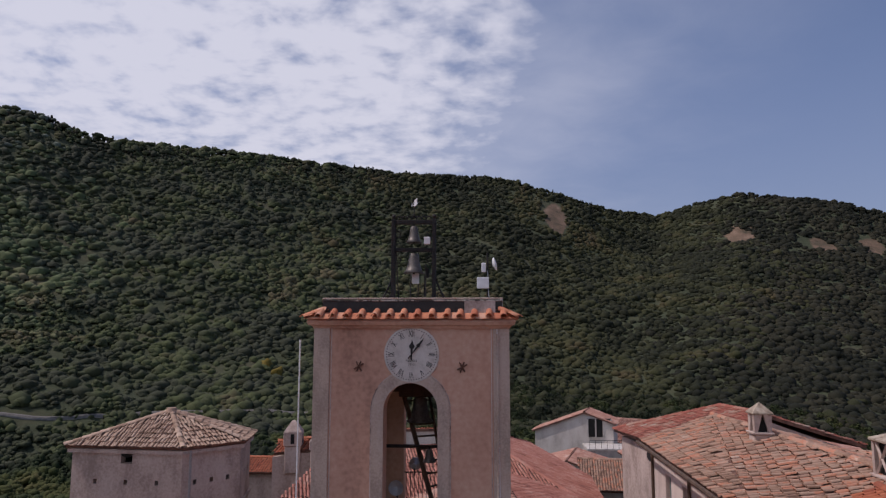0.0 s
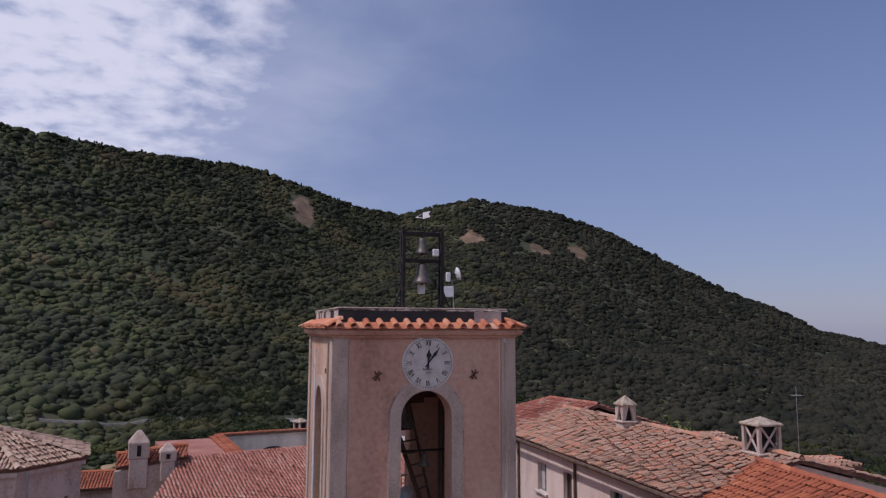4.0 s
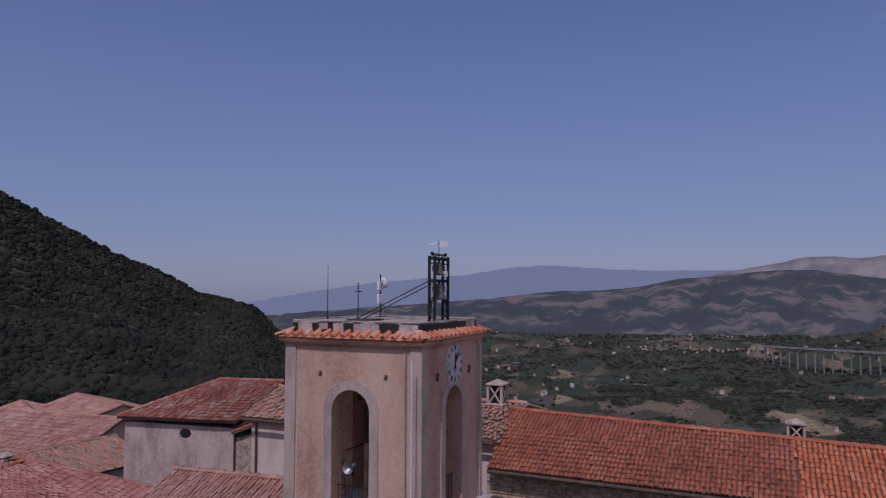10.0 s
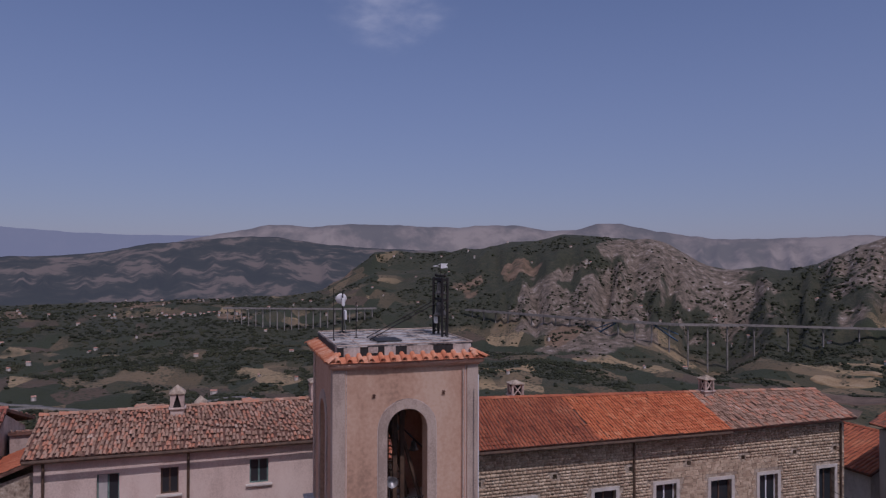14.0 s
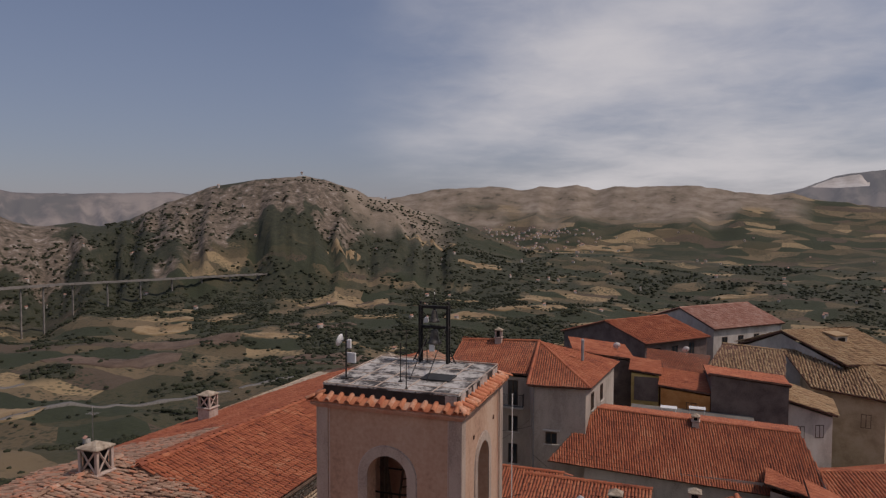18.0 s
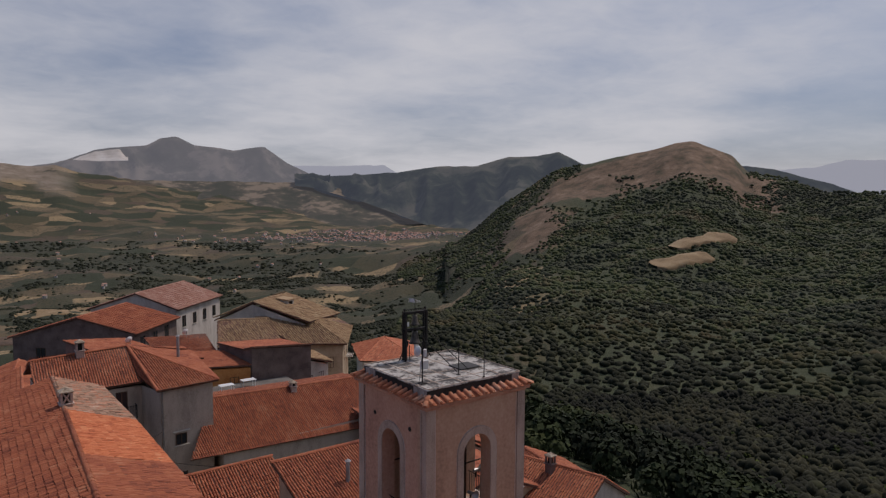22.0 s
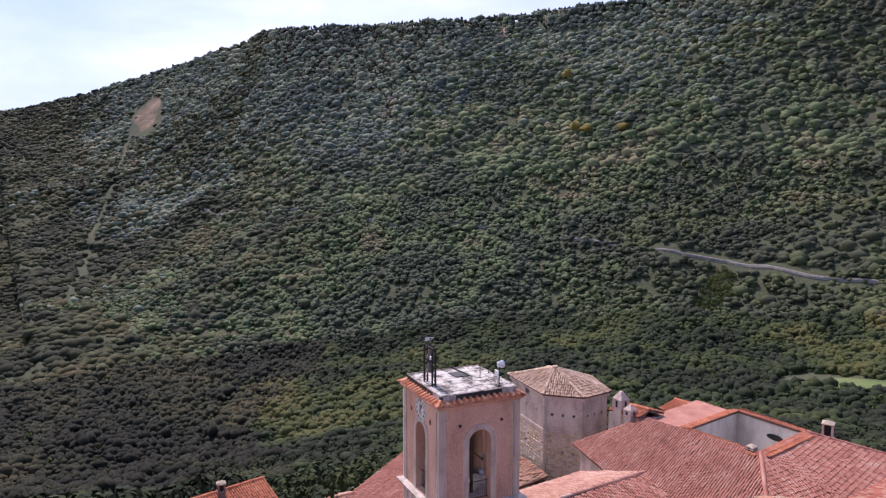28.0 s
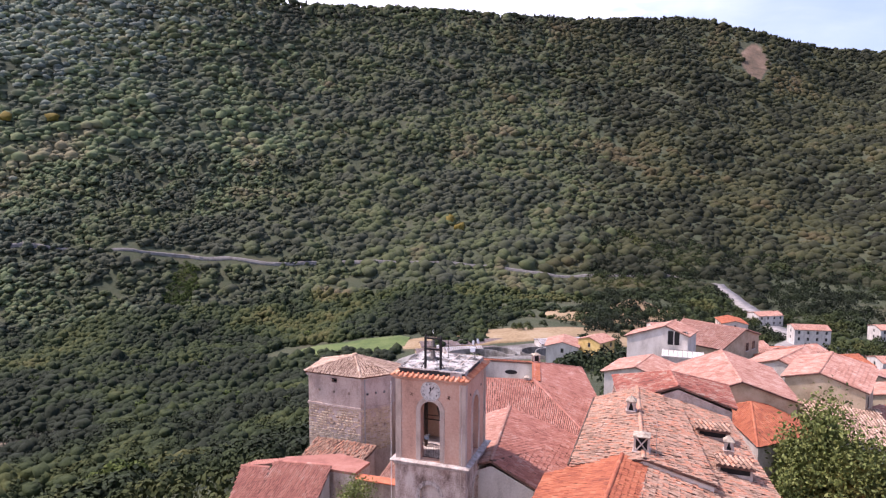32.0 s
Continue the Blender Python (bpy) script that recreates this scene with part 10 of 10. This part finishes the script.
def leafy(name, x, y, z0, height, radius, label, seed, n=1500, leaf=0.16, mat=LEAF, trunk=True):
    """A tree or shrub: trunk, limbs and a crown of many leaf clumps."""
    rnd = random.Random(seed)
    t = thing(name, label, "tree" if trunk else "shrub", (x, y, z0), 0, "garden plants")
    if trunk:
        part("trunk", rod((0, 0, 0), (0, 0, height * 0.55), 0.22 * radius / 2, 0.1 * radius / 2, 8), BARK, t)
        for k in range(6):
            a = k * 1.05 + rnd.uniform(-0.2, 0.2)
            part("limb", rod((0, 0, height * 0.4), (math.cos(a) * radius * 0.6, math.sin(a) * radius * 0.6, height * (0.62 + 0.04 * k)), 0.06, 0.02, 6), BARK, t)
    rs = np.random.RandomState(seed)
    lobes = rs.normal(0, 0.42, (14, 3)) * (radius, radius, height * 0.30)
    lobes[:, 2] += height * 0.66
    c = lobes[rs.randint(0, 14, n)] + rs.normal(0, 1, (n, 3)) * (radius * 0.24, radius * 0.24, height * 0.12)
    c[:, 2] = np.maximum(c[:, 2], 0.15)
    u = rs.normal(0, 1, (n, 3))
    u /= np.linalg.norm(u, axis=1)[:, None]
    w = np.cross(u, rs.normal(0, 1, (n, 3)))
    w /= np.linalg.norm(w, axis=1)[:, None]
    sz = rs.uniform(0.6, 1.4, n)[:, None] * leaf
    v = np.stack([c - u * sz * 1.4, c + w * sz * 0.7, c + u * sz * 1.4, c - w * sz * 0.7], 1).reshape(-1, 3)
    f = np.arange(4 * n).reshape(-1, 4)
    stuff_part("crown", v, f, mat, t)


leafy("tree", 29, 27, -6, 11.5, 4.6, "leafy green tree between the houses", 401, 24000, 0.14, LEAF_BRIGHT)
leafy("tree", 25.5, 26.0, -5, 9, 2.8, "smaller leafy tree beside a larger one", 402, 12000, 0.13, LEAF_BRIGHT)
leafy("shrub", -8.0, 3.2, 3.4, 2.6, 1.5, "rounded green shrub on the terrace", 403, 2600, 0.055, LEAF_BRIGHT, False)
leafy("shrub", -4.2, 1.3, 2.0, 3.4, 1.2, "tall green shrub beside the tower", 404, 3600, 0.055, LEAF_BRIGHT, False)


# ---------------------------------------------------------------- far valley
def garden_trees():
    xy, az, r, rs = sample(9500, -6, 62, 60, 560, 77)
    d = np.full(len(xy), 1e9)
    for hx, hy in HOUSES + [(16, 45), (23, 38), (13, 33), (17, 83)]:
        d = np.minimum(d, np.hypot(xy[:, 0] - hx, xy[:, 1] - hy))
    street = [(40, 477), (50, 440), (57, 412), (62, 370), (68, 340), (72, 318), (58, 285), (30, 275), (-4, 262)]
    keep = (d > 10) & ~near_line(xy, street, 8) & ((fbm(xy[:, 0], xy[:, 1], 60, 88) > -0.22) | (r < 170)) & ~((r < 120) & (rs.rand(len(r)) < 0.75))
    leaf_crowns("garden_trees", xy[keep], rs.uniform(1.3, 3.0, keep.sum()), LEAVES, "garden trees and bushes among the lower houses", 78, 60)


garden_trees()


def far_houses(name, spots, label, seed, size=(7, 11)):
    """Many tiny gabled houses, joined: walls and roofs."""
    rnd = random.Random(seed)
    wv, wf, rv, rf = [], [], [], []
    spots = [q for q in spots if math.degrees(math.atan2(q[0], q[1])) % 360 > 61]
    xs = np.array([p[0] for p in spots], float)
    ys = np.array([p[1] for p in spots], float)
    zs = land(xs, ys)
    for x, y, z in zip(xs, ys, zs):
        a = rnd.uniform(0, math.pi)
        hl, hw, h = rnd.uniform(*size) / 2, rnd.uniform(size[0] * 0.7, size[0]) / 2, rnd.uniform(3.5, 6)
        c, s = math.cos(a), math.sin(a)

        def at(u, v, w):
            return (x + c * u - s * v, y + s * u + c * v, z + w)

        b = len(wv)
        wv += [at(u, v, w) for w in (-4, h) for u, v in ((-hl, -hw), (hl, -hw), (hl, hw), (-hl, hw))]
        wf += [(b, b + 1, b + 5, b + 4), (b + 1, b + 2, b + 6, b + 5), (b + 2, b + 3, b + 7, b + 6), (b + 3, b, b + 4, b + 7)]
        b = len(rv)
        rv += [at(-hl - 0.4, -hw - 0.4, h - 0.2), at(hl + 0.4, -hw - 0.4, h - 0.2), at(hl + 0.4, 0, h + 1.6), at(-hl - 0.4, 0, h + 1.6), at(hl + 0.4, hw + 0.4, h - 0.2), at(-hl - 0.4, hw + 0.4, h - 0.2)]
        rf += [(b, b + 1, b + 2, b + 3), (b + 3, b + 2, b + 4, b + 5)]
    t = thing(name, label, "houses", kind="stuff")
    stuff_part("far_wall", wv, wf, WHITE_WALL, t)
    stuff_part("far_roof", rv, rf, TILE_PINK, t)


def scatter(n, x, y, sx, sy, seed):
    rs = np.random.RandomState(seed)
    return [tuple(q) for q in np.stack([rs.normal(x, sx, n), rs.normal(y, sy, n)], -1)]


far_houses("far_town", scatter(420, -1330, -2170, 150, 110, 1) + scatter(120, -1050, -2330, 170, 90, 2), "dense red-roofed town in the valley bottom", 501)
far_houses("far_village", scatter(110, 690, -2900, 190, 60, 3) + scatter(40, 520, -2700, 120, 60, 4), "pale village on the far valley side", 502)
rs_f = np.random.RandomState(9)
far_a, far_d = np.radians(rs_f.uniform(54, 212, 300)), np.sqrt(rs_f.uniform(350 ** 2, 3000 ** 2, 300))
farm = [tuple(q) for q in np.stack([np.sin(far_a) * far_d, np.cos(far_a) * far_d], -1)]
far_houses("valley_farms", farm, "scattered pale farmhouses across the valley", 503, (4.5, 8.5))
far_houses("hill_hamlet", scatter(45, 1700, 850, 330, 150, 5) + scatter(26, 1250, 780, 300, 160, 6) + scatter(34, 2000, 120, 40, 90, 7) + scatter(14, 1000, 400, 140, 90, 8), "scattered white hamlet houses on the eastern slopes", 504, (4.5, 8))

for k, (x, y, w, l1, rot) in enumerate(((629, -467, 46, 110, 10), (819, -919, 46, 90, 35), (804, -997, 40, 110, 30), (609, -1241, 60, 110, 20), (803, -1538, 50, 90, 60), (702, -1898, 60, 150, 15), (317, -2735, 90, 260, 10), (356, -1164, 45, 90, 20), (259, -1311, 50, 110, 40), (420, -900, 40, 90, 5), (150, -800, 40, 110, 15), (1020, -420, 50, 120, 80), (-150, -1200, 50, 130, 10), (272, -990, 46, 80, 12), (289, -1426, 40, 90, 25), (140, -1166, 36, 70, 5), (165, -980, 30, 80, 20), (581, -891, 40, 100, 30), (503, -1734, 50, 120, 15), (320, -1270, 34, 70, 40), (420, -1330, 40, 80, 10), (60, -1420, 46, 110, 20), (-120, -1650, 50, 130, 30), (520, -1120, 34, 80, 35), (230, -860, 26, 70, 15), (700, -1226, 40, 80, 40))):
    c, s = math.cos(radians(rot)), math.sin(radians(rot))
    ribbon("stubble_field", [(x - c * l1 / 2, y - s * l1 / 2), (x, y + 8), (x + c * l1 / 2, y + s * l1 / 2)], w, 0.9, STUBBLE, "dry straw-coloured field in the valley", "field", ragged=0.7)
PLOUGHED = material("ploughed_earth", [(0.075, 0.05, 0.035), (0.115, 0.078, 0.055), (0.155, 0.11, 0.08)], 0.05, 0.97, 0.3, 0.8)
for x, y, w, l1, rot in ((197, -721, 60, 130, 10), (680, -810, 60, 150, 30), (694, -684, 50, 170, 25), (448, -779, 50, 140, 15), (80, -900, 40, 120, 20), (330, -640, 50, 120, 30), (560, -1000, 50, 110, 20), (-60, -1000, 40, 120, 5)):
    c, s = math.cos(radians(rot)), math.sin(radians(rot))
    ribbon("ploughed_field", [(x - c * l1 / 2, y - s * l1 / 2), (x, y + 6), (x + c * l1 / 2, y + s * l1 / 2)], w, 0.7, PLOUGHED, "brown ploughed field in the valley", "field", ragged=0.6)
ribbon("river_bed", [(980, 330), (800, 60), (700, -180), (679, -300), (654, -345), (560, -520), (430, -700)], 8, 1.0, ASPHALT, "pale gravel river bed along the valley", "river")
ribbon("valley_road", [(1100, 700), (900, 300), (860, -100), (800, -420), (700, -560)], 7, 2.0, ASPHALT, "road winding along the valley floor", "road")


BRIDGE = material("aged_bridge_concrete", [(0.16, 0.145, 0.13), (0.24, 0.22, 0.20), (0.29, 0.27, 0.245)], 0.1, 0.9, 0.1, 2)


def viaduct(pts, z, width, depth, every, label, steel=()):
    """A bridge deck over piers that stand on the land."""
    v = thing("viaduct", label, "bridge", (pts[0][0], pts[0][1], z), 0, "viaducts")
    o = v.location
    for (x0, y0), (x1, y1) in zip(pts, pts[1:]):
        d = Vector((x1 - x0, y1 - y0, 0))
        L = d.length
        d.normalize()
        n = Vector((-d.y, d.x, 0)) * width / 2
        a, b = Vector((x0, y0, 0)), Vector((x1, y1, 0))
        part("deck", prism([((q - o).x, (q - o).y) for q in (a + n, b + n, b - n, a - n)], -depth, 0), BRIDGE, v)
        for s in (-1, 1):
            k = n * s
            part("parapet", prism([((q - o).x, (q - o).y) for q in (a + k, b + k, b + k * 0.94, a + k * 0.94)], 0.004, 1.3), BRIDGE, v)
        m = int(L / every)
        for i in range(m):
            p = a + d * (i + 0.5) * L / max(1, m)
            g = ground_z(p.x, p.y) - 4
            if g < z - depth - 1:
                part("pier", boxed(p.x - o.x - 1.2, p.x - o.x + 1.2, p.y - o.y - 1.2, p.y - o.y + 1.2, g - z, -depth - 0.004), BRIDGE, v)
    for x0, y0, x1, y1 in steel:
        a, b = Vector((x0, y0, z)), Vector((x1, y1, z))
        for f0, f1, dz0, dz1 in ((0, 0.28, -34, -7), (1, 0.72, -34, -7)):
            bm = bmesh.new()
            p, q = a.lerp(b, f0) - o, a.lerp(b, f1) - o
            for k in (-1, 1):
                off = Vector((0, 0, 0))
                rod_into(bm, p + Vector((0, 0, dz0)) + off, q + Vector((0, 0, dz1 + 3)), 1.8, seg=5)
                rod_into(bm, p + Vector((0, 0, dz0 + 14)), q + Vector((0, 0, dz1 + 5)), 1.2, seg=5)
            part("steel_strut", bm, BLUE_STEEL, v, "blue painted steel strut")


BLUE_STEEL = material("blue_painted_steel", [(0.06, 0.13, 0.22), (0.10, 0.19, 0.30)], 0.1, 0.5, 0.0)
viaduct([(1790, 0), (1770, -33), (1672, -284), (1676, -360)], -109, 11, 2.2, 17, "long pale road viaduct on slender piers across the valley")
viaduct([(1650, -590), (1508, -660), (1382, -721), (1307, -760), (1162, -865), (1118, -971)], -115, 12, 3.0, 33, "high motorway viaduct with blue steel struts over a gorge", [(1307, -760, 1162, -865)])
viaduct([(1118, -971), (912, -1276), (703, -1590), (596, -1786)], -115, 12, 2.0, 60, "pale motorway deck crossing the valley side")
